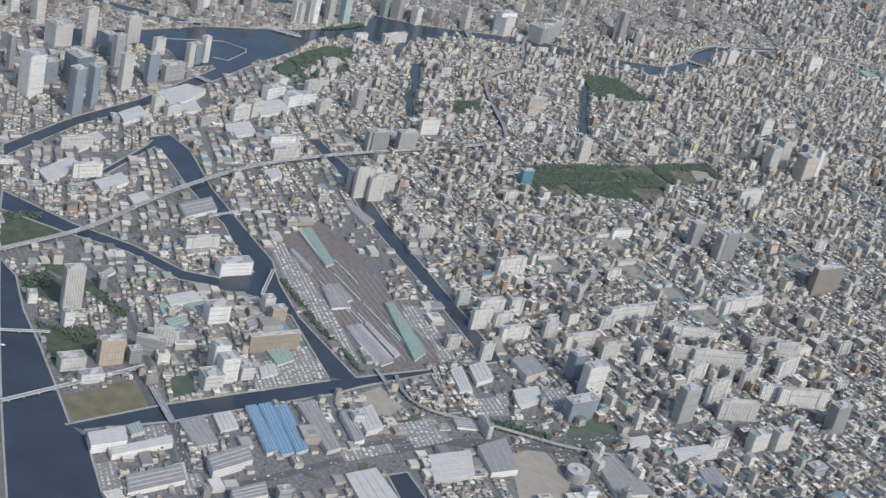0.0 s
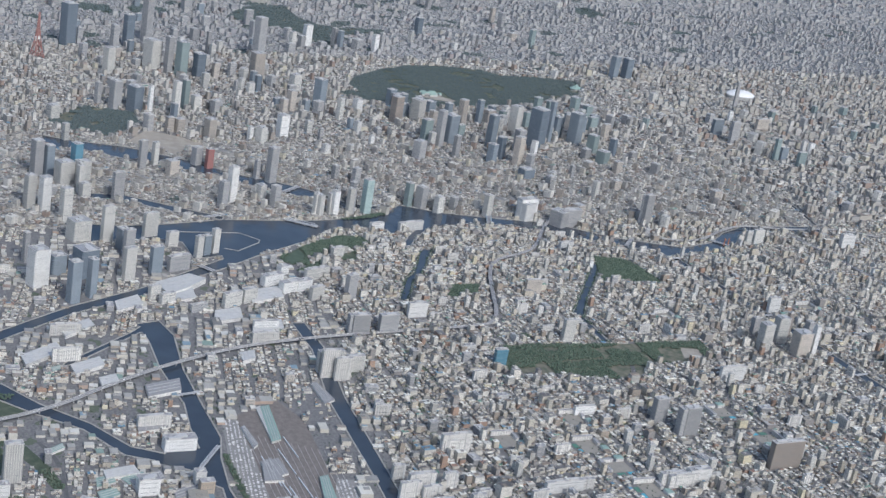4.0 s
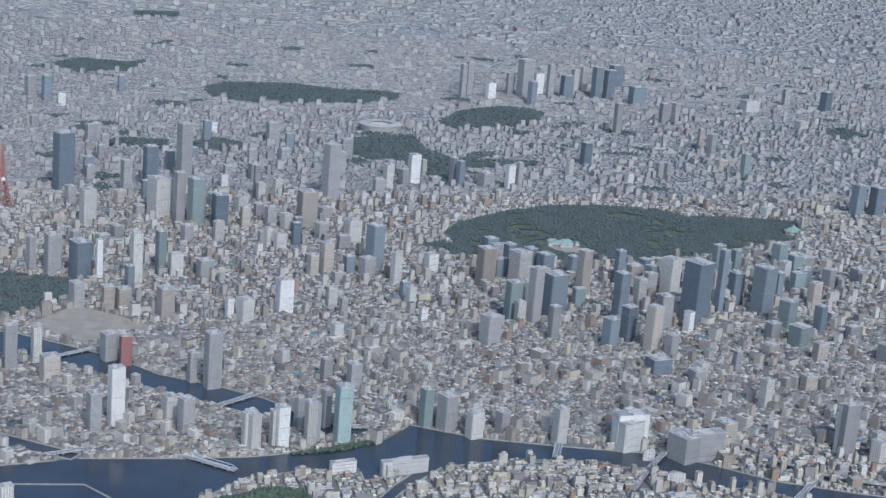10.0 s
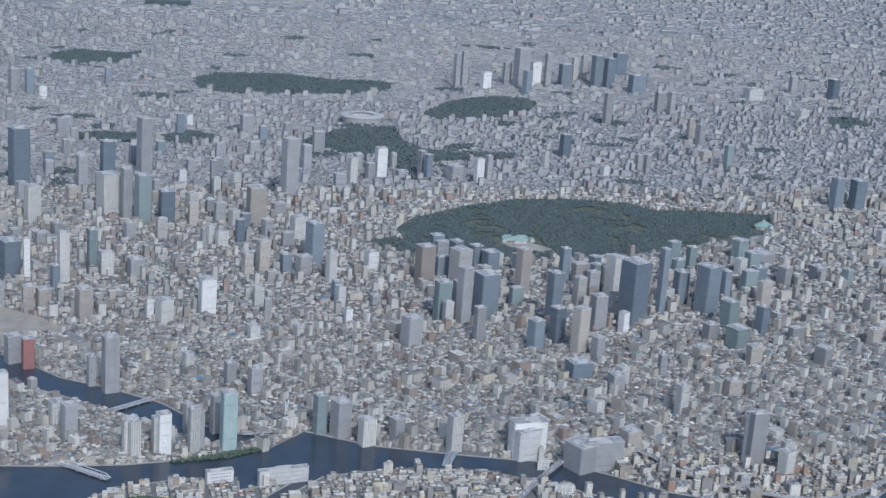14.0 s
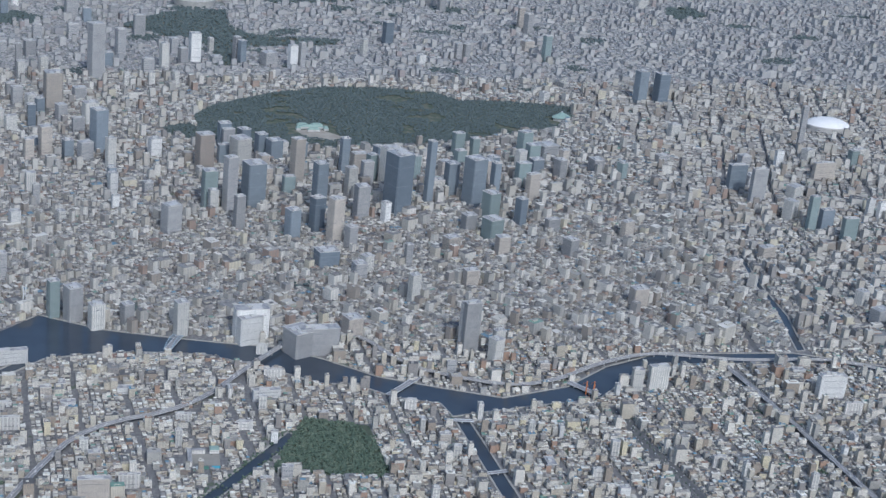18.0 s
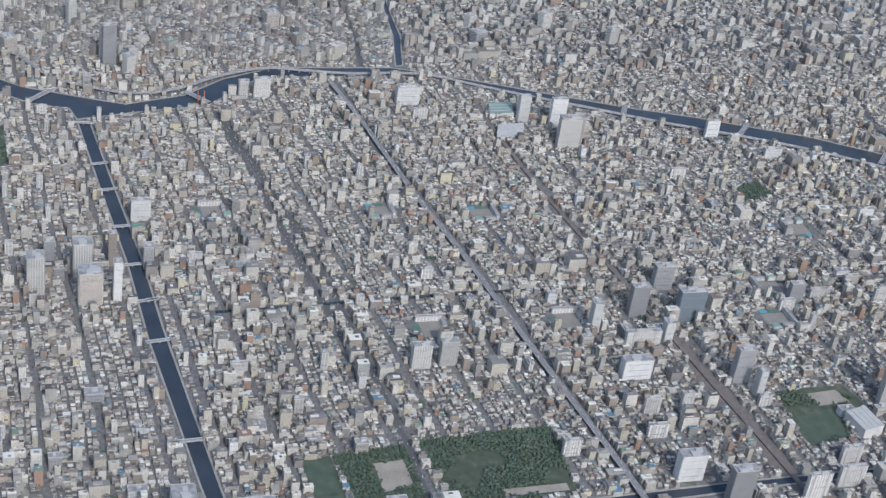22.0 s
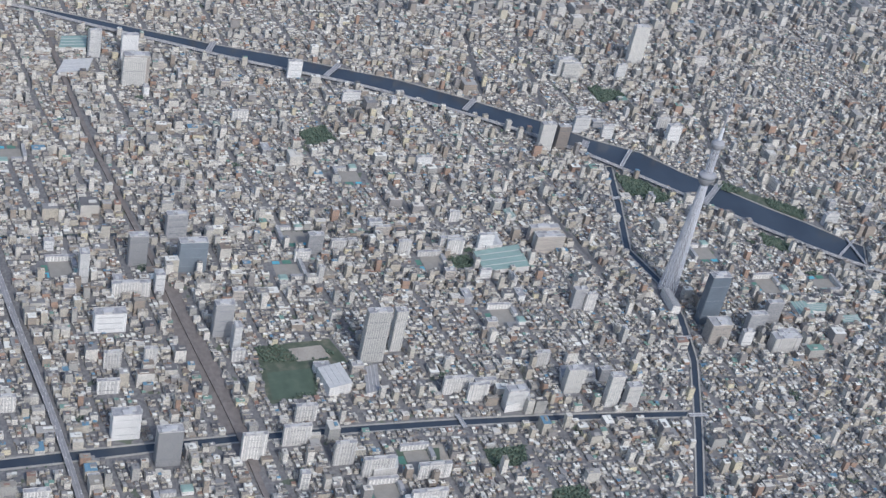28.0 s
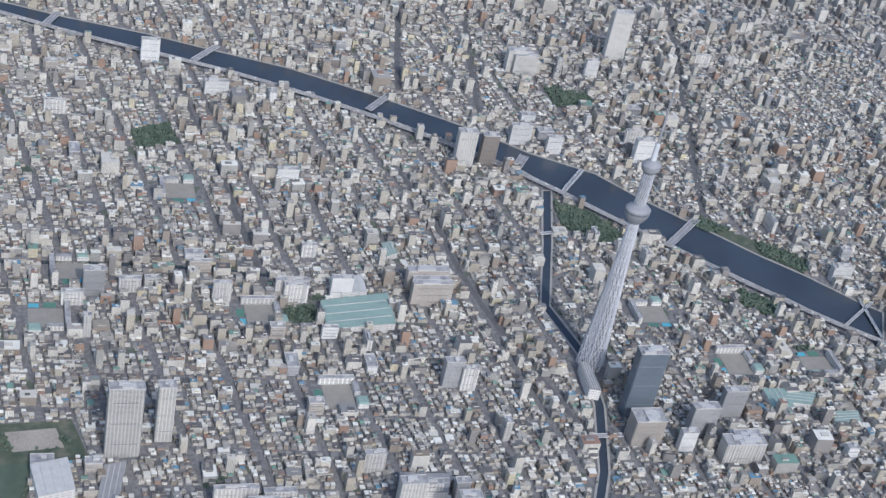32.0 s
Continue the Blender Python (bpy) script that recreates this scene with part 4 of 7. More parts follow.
def prism(name, pts, z0, z1, mat, parent, label=""):
    n = len(pts)
    co = [(*p, z0) for p in pts] + [(*p, z1) for p in pts]
    area = sum(a[0] * b[1] - b[0] * a[1] for a, b in zip(pts, list(pts[1:]) + [pts[0]]))
    idx = list(range(n)) if area > 0 else list(range(n))[::-1]
    faces = [(idx[k], idx[(k + 1) % n], idx[(k + 1) % n] + n, idx[k] + n) for k in range(n)] + [tuple(i + n for i in idx)]
    return from_arrays(name, co, faces, mat, parent, label)


def hall(poly, h, style):
    h *= float(local(poly)[2].mean())
    p = plan(poly)
    c = p.mean(0)
    q = p - c
    base = tagged(new("industrial_hall"), SHED[style][1], "warehouse")
    base.location = (*c, 0)
    prism("wall", q * 0.985, 0, (h - 1) * S, M_SHEDWALL, base)
    prism("roof", q, (h - 1) * S, h * S, SHED[style][0], base)
    # ridges along the roof
    a, b = (q[0] + q[1]) / 2, (q[2] + q[3]) / 2
    across = (q[1] - q[0]) / 2
    if np.hypot(*(b - a)) < np.hypot(*across) * 2:
        a, b, across = (q[1] + q[2]) / 2, (q[3] + q[0]) / 2, (q[2] - q[1]) / 2
    u = across / max(np.hypot(*across), 1e-6)
    for k in (-0.5, 0.0, 0.5):
        m0, m1 = a * 0.94 + across * k, b * 0.94 + across * k
        prism("roof_vent", np.array([m0 - u * 0.03, m0 + u * 0.03, m1 + u * 0.03, m1 - u * 0.03]), h * S, (h + 1.2) * S, M_PLANT, base)
    NO_BUILD.append(poly)
    return base


M_BLUESTEEL = mat_plain("pale_blue_steel", (0.35, 0.45, 0.52), 0.5, var=0.1)


def beam(bm, a, b, t):
    """A square bar between two points."""
    a, b = Vector(a), Vector(b)
    m = (b - a).to_track_quat("Z", "Y").to_matrix().to_4x4()
    bmesh.ops.create_cube(bm, size=1, matrix=Matrix.Translation((a + b) / 2) @ m @ Matrix.Diagonal((t, t, (b - a).length, 1)))


def bm_part(name, bm, mat, parent, label=""):
    me = bpy.data.meshes.new(name)
    bm.to_mesh(me)
    bm.free()
    me.materials.append(mat)
    ob = new(name, me)
    ob.parent = parent
    if label:
        ob["label"] = label
    return ob


def bridge(a, b, width, style):
    pa, pb = plan([a, b])
    mid, way = (pa + pb) / 2, pb - pa
    length = float(np.hypot(*way))
    base = tagged(new("bridge"), {"girder": "grey road bridge with low railings over the water", "truss": "pale steel truss bridge over the water", "arch": "pale blue steel arch bridge over the river"}[style], "bridge")
    base.matrix_world = Matrix.Translation((*mid, 0)) @ Matrix.Rotation(math.atan2(way[1], way[0]), 4, "Z")
    L, wd = length / S, width
    child("deck", box_data("deck", L, wd, 1.6, M_DECK), base, 0, 0, 5.5)
    for k in (-1, 1):
        child("railing", box_data("railing", L, 0.8, 1.6, M_STEEL), base, 0, k * (wd / 2 - 0.4), 7.1)
    n = max(1, int(L / 45))
    for k in range(n):
        child("pier", UNIT_PLANT, base, (k + 0.5) / n * L - L / 2, 0, 0, "concrete pier", (4 * S, wd * 0.8 * S, 5.6 * S))
    child("median_line", UNIT_SLAB, base, 0, 0, 7.1, "pale lane line", (L * 0.98 * S, 0.9 * S, 0.06 * S))
    if style != "girder":
        for k in (-1, 1):
            bm = bmesh.new()
            rise = 20 if style == "arch" else 9
            pts = [((t - 0.5) * length, k * wd / 2 * S, (7 + (rise * 4 * t * (1 - t) if style == "arch" else (rise if 0 < i < 10 else 0))) * S) for i, t in enumerate(np.linspace(0, 1, 11))]
            for p, q in zip(pts[:-1], pts[1:]):
                beam(bm, p, q, 1.6 * S)
            for p in pts[1:-1]:
                beam(bm, p, (p[0], p[1], 7 * S), 0.8 * S)
            bm_part("arch_rib" if style == "arch" else "truss", bm, M_BLUESTEEL if style == "arch" else M_STEEL, base)
    return base


def viaduct(line, width, z, label):
    line = rounded(line)
    base = tagged(new("expressway_viaduct"), label, "expressway")
    ribbon("deck", line, width, z, 2.0, M_DECK, base)
    p = plan(line)
    t = np.gradient(p, axis=0)
    nrm = np.stack([-t[:, 1], t[:, 0]], 1) / np.hypot(*t.T)[:, None] * S
    for k in (-1, 0, 1):
        q = p + nrm * (width / 2 - 0.5) * k
        co, fa = [], []
        for i, (a, m) in enumerate(zip(q, nrm)):
            for s_, h_ in ((-0.45, 0), (0.45, 0), (0.45, 1.6), (-0.45, 1.6)):
                co.append((*(a + m * s_), (z + h_) * S))
        for i in range(len(q) - 1):
            fa += [(4 * i + j, 4 * i + (j + 1) % 4, 4 * i + 4 + (j + 1) % 4, 4 * i + 4 + j) for j in range(4)]
        from_arrays("parapet" if k else "median_barrier", co, fa, M_CONCRETE, base, "pale concrete wall")
    d = dense(line, 66)
    for x, y in plan(d):
        ob = new("pier", UNIT_PLANT)
        ob.parent, ob.location, ob.scale = base, (x, y, 0), (3 * S, 3 * S, (z - 2.0) * S)
    return base


NO_BUILD += list(LOTS.values()) + list(LAWNS.values())
NO_BUILD += [YARD, [(1040, 742), (1380, 745), (1700, 772), (1860, 795), (1860, 822), (1680, 830), (1350, 815), (1040, 800)]] + list(BARE.values())
FREE_LINES += [(LINES[k], 12) for k in LINES if k.startswith("street")] + [(LINES["oyoko_n"], 13), (LINES["greenway"], 9)]
viaduct(LINES["route7"], 20, 14, "long grey elevated expressway on piers over the town")
FREE_LINES.append((LINES["curve"], 12))
viaduct(LINES["curve"], 11, 9, "narrow grey elevated railway curving past the depots")
viaduct(LINES["route9"], 19, 15, "curving pale elevated expressway on piers")
viaduct(LINES["route6"], 18, 14, "elevated expressway on piers along the river bank")


# ---- large halls, bridges and single towers ----
hall([(1996, -3599), (2032, -3591), (2026, -3562), (1986, -3566)], 12, "teal_shed")
hall([(2005, -3476), (2102, -3457), (2099, -3402), (1995, -3415)], 9, "grey_shed")
hall([(1991, -3392), (2059, -3388), (2051, -3342), (1986, -3347)], 8, "white_shed")
hall([(2161, -3444), (2217, -3444), (2195, -3345), (2137, -3344)], 24, "grey_shed")
hall([(2152, -3518), (2208, -3518), (2206, -3495), (2150, -3492)], 7, "white_shed")
hall([(1928, -2749), (2025, -2760), (2031, -2726), (1916, -2712)], 14, "white_shed")
hall([(1919, -2692), (2000, -2702), (1984, -2646), (1904, -2640)], 14, "white_shed")
hall([(2051, -2622), (2119, -2637), (2102, -2559), (2045, -2545)], 16, "white_shed")
hall([(2253, -2809), (2355, -2816), (2358, -2747), (2237, -2726)], 18, "grey_shed")
hall([(2258, -2939), (2352, -2960), (2347, -2855), (2262, -2831)], 16, "white_shed")
hall([(2124, -2819), (2159, -2821), (2179, -2769), (2148, -2758)], 8, "grey_shed")
hall([(1740, -3200), (1816, -3188), (1799, -3139), (1723, -3142)], 6, "teal_shed")
hall([(1813, -3235), (1863, -3241), (1851, -3194), (1805, -3192)], 5, "white_shed")
hall([(1979, -3311), (1977, -3284), (2158, -3270), (2167, -3303)], 12, "blue_shed")
hall([(1978, -3278), (1974, -3243), (2175, -3240), (2179, -3273)], 12, "blue_shed")
hall([(1991, -3242), (1987, -3209), (2170, -3204), (2179, -3237)], 12, "blue_shed")
hall([(1997, -3186), (1988, -3138), (2183, -3129), (2191, -3166)], 14, "grey_shed")
hall([(2050, -3093), (2043, -3063), (2166, -3064), (2172, -3091)], 14, "grey_shed")
hall([(2174, -3627), (2162, -3502), (2219, -3502), (2232, -3632)], 14, "grey_shed")
hall([(2356, -2542), (2353, -2477), (2512, -2458), (2492, -2555)], 14, "grey_shed")
hall([(2454, -2302), (2451, -2251), (2556, -2247), (2546, -2313)], 14, "grey_shed")
hall([(2054, -3055), (2039, -3005), (2134, -3007), (2142, -3053)], 16, "white_shed")
hall([(2074, -3651), (2058, -3504), (2088, -3505), (2101, -3648)], 16, "white_shed")
hall([(2281, -3152), (2276, -3076), (2394, -3061), (2376, -3148)], 16, "white_shed")
hall([(2367, -2323), (2372, -2199), (2411, -2213), (2407, -2331)], 16, "white_shed")
hall([(2302, -2417), (2302, -2358), (2331, -2364), (2333, -2426)], 16, "white_shed")
hall([(652, -2961), (631, -2905), (703, -2907), (728, -2953)], 16, "white_shed")
hall([(2019, -3691), (2013, -3604), (2067, -3607), (2069, -3690)], 24, "white_shed")
hall([(-86, -3233), (-182, -3091), (-118, -3023), (-7, -3110), (53, -3185)], 24, "white_shed")
hall([(1926, -2572), (1914, -2506), (1994, -2496), (2010, -2564)], 24, "grey_shed")
hall([(2284, -3419), (2275, -3338), (2319, -3343), (2325, -3424)], 24, "grey_shed")
hall([(1084, -2931), (1075, -2902), (1316, -2890), (1330, -2922)], 9, "teal_shed")
hall([(1565, -2810), (1559, -2784), (1828, -2778), (1863, -2824)], 9, "teal_shed")
hall([(1489, -3371), (1460, -3311), (1500, -3287), (1529, -3348)], 9, "teal_shed")
hall([(1556, -3436), (1533, -3387), (1580, -3372), (1601, -3424)], 9, "teal_shed")
hall([(1450, -2970), (1434, -2914), (1529, -2894), (1554, -2949)], 8, "grey_shed")
hall([(1667, -2958), (1663, -2927), (1853, -2880), (1868, -2920)], 8, "grey_shed")
hall([(832, 1678), (772, 1835), (903, 1822), (948, 1669)], 22, "teal_shed")
hall([(1484, 1044), (1459, 1108), (1552, 1114), (1576, 1051)], 30, "white_shed")
hall([(1456, 1171), (1441, 1211), (1561, 1184), (1576, 1145)], 14, "grey_shed")
hall([(-676, 749), (-693, 835), (-581, 817), (-569, 726)], 22, "teal_shed")
hall([(-472, 730), (-498, 829), (-383, 793), (-354, 692)], 18, "white_shed")
hall([(526, 1880), (507, 1910), (565, 1909), (587, 1879)], 14, "teal_shed")
hall([(2074, -620), (2071, -573), (2147, -574), (2153, -620)], 18, "white_shed")
hall([(2067, -568), (2060, -520), (2141, -521), (2149, -568)], 18, "white_shed")
hall([(2022, -622), (2018, -553), (2066, -551), (2070, -620)], 18, "white_shed")
hall([(2015, -459), (2007, -381), (2057, -365), (2076, -458)], 16, "grey_shed")
hall([(2120, -443), (2113, -371), (2179, -371), (2187, -448)], 16, "grey_shed")
hall([(2163, -588), (2161, -538), (2215, -537), (2221, -589)], 16, "grey_shed")
hall([(1835, 97), (1832, 181), (1888, 189), (1907, 96)], 16, "grey_shed")
hall([(2059, -716), (2058, -664), (2113, -663), (2115, -717)], 12, "white_shed")
hall([(1971, -608), (1910, -539), (1940, -516), (1977, -524), (2002, -567)], 16, "grey_shed")
hall([(1577, 1501), (1564, 1569), (1624, 1547), (1642, 1477)], 22, "white_shed")
hall([(1990, 1112), (1977, 1199), (2018, 1184), (2033, 1100)], 22, "white_shed")
hall([(1855, 1079), (1845, 1139), (1889, 1127), (1901, 1066)], 22, "white_shed")
hall([(1645, 543), (1633, 600), (1674, 590), (1688, 531)], 22, "white_shed")
hall([(1082, -2946), (1076, -2930), (1321, -2896), (1332, -2920)], 7, "white_shed")
hall([(1668, -2958), (1659, -2940), (1849, -2911), (1861, -2933)], 7, "white_shed")
hall([(1663, -2928), (1660, -2911), (1844, -2878), (1856, -2900)], 7, "white_shed")
hall([(1661, -2902), (1657, -2889), (1826, -2853), (1834, -2871)], 7, "white_shed")
hall([(1217, -3006), (1211, -2993), (1338, -2963), (1363, -2979)], 9, "grey_shed")
hall([(1450, -2966), (1431, -2936), (1571, -2913), (1568, -2970)], 9, "grey_shed")
hall([(924, -2743), (918, -2718), (1058, -2679), (1087, -2717)], 9, "grey_shed")
hall([(590, -3707), (482, -3596), (564, -3564), (672, -3684)], 15, "white_shed")
hall([(359, -3589), (271, -3488), (340, -3464), (435, -3565)], 15, "white_shed")
hall([(99, -3394), (32, -3305), (131, -3285), (200, -3383)], 15, "white_shed")
hall([(692, -3538), (632, -3443), (701, -3423), (772, -3517)], 15, "white_shed")
hall([(6, -2855), (-35, -2731), (89, -2725), (145, -2860)], 15, "white_shed")
hall([(369, -2884), (337, -2770), (429, -2770), (459, -2892)], 15, "white_shed")
hall([(226, -3016), (201, -2915), (313, -2915), (346, -3027)], 15, "white_shed")
hall([(-25, -3192), (-73, -3087), (79, -3078), (123, -3190)], 15, "white_shed")
hall([(808, -3442), (783, -3387), (843, -3376), (872, -3431)], 15, "white_shed")
hall([(1445, -3421), (1426, -3334), (1475, -3318), (1493, -3412)], 15, "white_shed")
hall([(883, -3292), (842, -3178), (935, -3175), (973, -3283)], 14, "grey_shed")
hall([(1115, -3323), (1106, -3237), (1200, -3227), (1218, -3318)], 14, "grey_shed")
hall([(1593, -3230), (1544, -3151), (1606, -3147), (1638, -3223)], 14, "grey_shed")
hall([(1516, -3347), (1466, -3262), (1515, -3247), (1554, -3330)], 14, "grey_shed")
hall([(698, -3604), (679, -3572), (714, -3567), (733, -3600)], 10, "teal_shed")
hall([(1480, -3440), (1465, -3393), (1509, -3384), (1532, -3436)], 10, "teal_shed")
hall([(1287, -3581), (1252, -3540), (1280, -3531), (1314, -3574)], 10, "teal_shed")
hall([(1000, 2186), (1002, 2206), (1110, 2196), (1108, 2172)], 26, "grey_shed")
hall([(150, 1732), (156, 1771), (245, 1766), (256, 1718)], 14, "teal_shed")
hall([(682, 1919), (677, 2002), (725, 1987), (731, 1901)], 14, "white_shed")
hall([(707, 1746), (684, 1800), (760, 1795), (782, 1736)], 14, "white_shed")
hall([(1013, 2592), (1001, 2643), (1075, 2639), (1087, 2583)], 14, "teal_shed")
hall([(1006, 2641), (1006, 2719), (1057, 2685), (1058, 2626)], 14, "teal_shed")
hall([(1075, 2724), (1059, 2790), (1101, 2778), (1122, 2710)], 14, "teal_shed")
hall([(1214, 2427), (1225, 2510), (1272, 2479), (1260, 2401)], 14, "white_shed")
hall([(1446, 1698), (1440, 1797), (1500, 1776), (1507, 1678)], 20, "grey_shed")
bridge((367, 2616), (185, 2760), 24, "girder")
bridge((123, 2433), (-24, 2529), 12, "truss")
bridge((71, 2310), (-71, 2389), 30, "girder")
bridge((-258, 2024), (-385, 2112), 24, "girder")
bridge((-480, 1604), (-599, 1683), 22, "girder")
bridge((-592, 1215), (-757, 1281), 24, "girder")
bridge((-647, -850), (-802, -742), 22, "girder")
bridge((-776, -304), (-667, -237), 24, "girder")
bridge((-1005, -1470), (-1144, -1431), 24, "arch")
bridge((-1299, -2054), (-1363, -1855), 24, "girder")
bridge((-1032, -2548), (-898, -2403), 22, "truss")
bridge((-1478, -2507), (-1703, -2300), 24, "girder")
bridge((-2107, -3042), (-2251, -2875), 22, "girder")
bridge((-432, -3104), (-248, -2976), 24, "girder")
bridge((-1026, -2997), (-1103, -2825), 20, "girder")
bridge((1468, -3147), (1329, -3080), 10, "truss")
bridge((963, -3193), (945, -3117), 12, "girder")
bridge((1845, -3514), (2002, -3490), 20, "girder")
bridge((1833, -3868), (1758, -3515), 14, "girder")
bridge((1518, -3882), (1559, -3731), 12, "girder")
bridge((1877, -2939), (1963, -2931), 12, "girder")
bridge((1884, -2778), (1937, -2790), 16, "girder")
bridge((-462, -704), (-455, -640), 14, "girder")
bridge((-101, -671), (-119, -609), 14, "girder")
bridge((100, -660), (84, -600), 14, "girder")
bridge((357, -635), (347, -578), 14, "girder")
bridge((605, -634), (590, -562), 14, "girder")
bridge((814, -605), (795, -543), 14, "girder")
bridge((1025, -598), (1011, -529), 14, "girder")
bridge((1470, -572), (1463, -491), 14, "girder")
bridge((804, -578), (795, -532), 14, "girder")
bridge((1881, -537), (1865, -459), 10, "girder")
bridge((1851, -520), (1899, -475), 10, "girder")
bridge((1809, -77), (1857, -59), 14, "girder")
bridge((1654, 1350), (1711, 1352), 14, "girder")
bridge((1254, 2128), (1239, 2203), 14, "girder")
bridge((1646, 1978), (1640, 2044), 14, "girder")
bridge((376, 2296), (348, 2366), 12, "girder")
bridge((662, 2945), (520, 3079), 9, "girder")
bridge((696, 3021), (509, 3048), 9, "girder")
tower(1441, -3670, 28, 50, 130, 4, "pale")
tower(1526, -3685, 28, 27, 47, 4, "white")
tower(1557, -3156, 28, 30, 55, 4, "white")
tower(1700, -3497, 16, 70, 52, -30, "grey")
tower(1660, -3450, 16, 62, 50, -30, "pale")
tower(1722, -3540, 24, 30, 40, 4, "grey")
tower(1785, -3653, 28, 56, 25, 4, "white")
tower(1320, -3200, 40, 95, 42, 4, "white")
tower(1846, -3329, 36, 44, 72, 4, "white")
tower(1862, -3372, 44, 48, 40, 4, "white")
tower(1808, -3345, 34, 40, 88, 4, "white")
tower(1838, -3280, 40, 34, 34, 4, "white")
tower(1567, -3299, 40, 59, 52, 4, "white")
tower(1735, -3181, 16, 134, 50, 4, "tan")
tower(1718, -3600, 24, 60, 74, 4, "tan")
tower(1690, -3590, 24, 34, 52, 4, "beige")
tower(1606, -3140, 26, 40, 50, 4, "tan")
tower(1719, -3694, 34, 62, 36, 4, "pale")
tower(2003, -2073, 14, 70, 57, -14, "slab")
tower(2052, -1985, 14, 145, 61, -14, "slab")
tower(2271, -2063, 14, 101, 55, -14, "slab")
tower(2260, -1837, 14, 134, 52, -14, "slab")
tower(2210, -1910, 14, 54, 45, -14, "slab")
tower(2088, -2080, 14, 79, 51, 18, "slab")
tower(2182, -2070, 14, 88, 59, 18, "slab")
tower(2136, -1930, 14, 74, 53, 18, "slab")
tower(2120, -1791, 14, 92, 61, 18, "slab")
tower(1977, -1767, 14, 69, 38, -20, "slab")
tower(2030, -1721, 14, 72, 49, -20, "slab")
tower(1906, -1969, 14, 131, 47, -20, "slab")
tower(2379, -1817, 30, 50, 82, 8, "grey")
tower(2241, -2214, 30, 51, 98, 8, "grey")
tower(469, -2485, 30, 69, 81, 8, "grey")
tower(474, -2376, 30, 76, 81, 8, "grey")
tower(1428, -1538, 30, 57, 98, 8, "grey")
tower(1338, -1613, 30, 48, 94, 8, "grey")
tower(2396, -2084, 26, 55, 48, 8, "pale")
tower(2408, -2021, 26, 48, 54, 8, "pale")
tower(982, -1129, 26, 113, 39, 8, "pale")
tower(593, -1666, 26, 48, 90, 8, "pale")
tower(806, -2658, 26, 94, 80, 8, "pale")
tower(813, -2570, 26, 68, 61, 8, "pale")
tower(2015, -2424, 32, 42, 84, 8, "glass")
tower(2172, -2488, 32, 83, 55, 8, "glass")
tower(2085, -2410, 30, 61, 90, 8, "white")
tower(807, -2018, 22, 46, 64, 4, "blueglass")
tower(1879, -2626, 16, 34, 51, 4, "slab")
tower(1723, -2579, 16, 58, 62, 4, "slab")
tower(1741, -2518, 16, 54, 53, 4, "slab")
tower(1596, -2582, 16, 37, 48, 4, "slab")
tower(1664, -2440, 16, 42, 48, 4, "slab")
tower(1733, -2067, 16, 120, 34, 4, "slab")
tower(1765, -1722, 16, 97, 41, 4, "slab")
tower(1797, -2392, 16, 41, 48, 4, "slab")
tower(1468, -2380, 16, 62, 50, 4, "slab")
tower(1810, -2697, 16, 39, 37, 4, "slab")
tower(1979, -2179, 16, 35, 47, 4, "slab")
tower(1935, -2271, 16, 56, 47, 4, "slab")
tower(-705, -3418, 30, 54, 174, 24, "pale")
tower(-182, -3338, 30, 50, 148, 24, "pale")
tower(-771, -3223, 30, 71, 117, 24, "pale")
tower(-524, -2951, 30, 33, 113, 24, "pale")
tower(-462, -3029, 30, 32, 100, 24, "pale")
tower(-1140, -2365, 30, 34, 112, 24, "pale")
tower(-613, -3134, 30, 53, 73, 24, "pale")
tower(-1495, -3515, 30, 35, 152, 24, "pale")
tower(-456, -3333, 30, 45, 139, 24, "grey")
tower(-1383, -3336, 30, 61, 148, 24, "grey")
tower(-1984, -3155, 30, 43, 164, 24, "grey")
tower(84, -2449, 30, 47, 107, 24, "grey")
tower(-295, -3128, 30, 102, 69, 24, "grey")
tower(-248, -3226, 28, 53, 129, 24, "glass")
tower(-497, -2992, 28, 37, 93, 24, "glass")
tower(-1141, -1218, 60, 105, 104, 12, "white")
tower(-1014, -1020, 50, 121, 85, 12, "grey")
tower(-617, -1196, 26, 79, 32, 12, "white")
tower(-1030, -468, 30, 36, 80, 18, "pale")
tower(-1067, -550, 30, 52, 155, 18, "grey")
tower(-1145, -2288, 30, 43, 112, 25, "pale")
tower(-1117, -2371, 30, 37, 112, 25, "pale")
tower(-1147, -2190, 30, 34, 138, 25, "pale")
tower(-1091, -552, 30, 56, 148, 15, "grey")
tower(-2963, 925, 30, 66, 152, 15, "grey")
tower(-3143, 883, 36, 79, 124, 15, "glass")
tower(-2574, 1097, 36, 56, 86, 15, "glass")
tower(-2549, 1029, 30, 36, 146, 15, "greenglass")
tower(-2399, 1131, 30, 62, 100, 15, "greenglass")
tower(-3334, 1331, 30, 106, 91, 15, "beige")
tower(-3564, 1195, 26, 37, 85, 15, "white")
tower(-2742, 1337, 26, 31, 86, 15, "white")
tower(-561, 837, 26, 36, 91, 15, "white")
tower(-2721, 1383, 26, 43, 81, 15, "white")
tower(-3903, 1400, 18, 29, 223, 15, "grey")
tower(-708, 465, 34, 83, 66, 6, "white")
tower(-735, -110, 26, 33, 65, 6, "pale")
tower(-751, -43, 26, 58, 70, 6, "pale")
tower(-331, 930, 30, 75, 99, 4, "pale")
tower(-560, 840, 24, 40, 96, 4, "white")
tower(-501, 943, 24, 55, 110, 4, "white")
tower(-711, 458, 24, 56, 70, 4, "white")
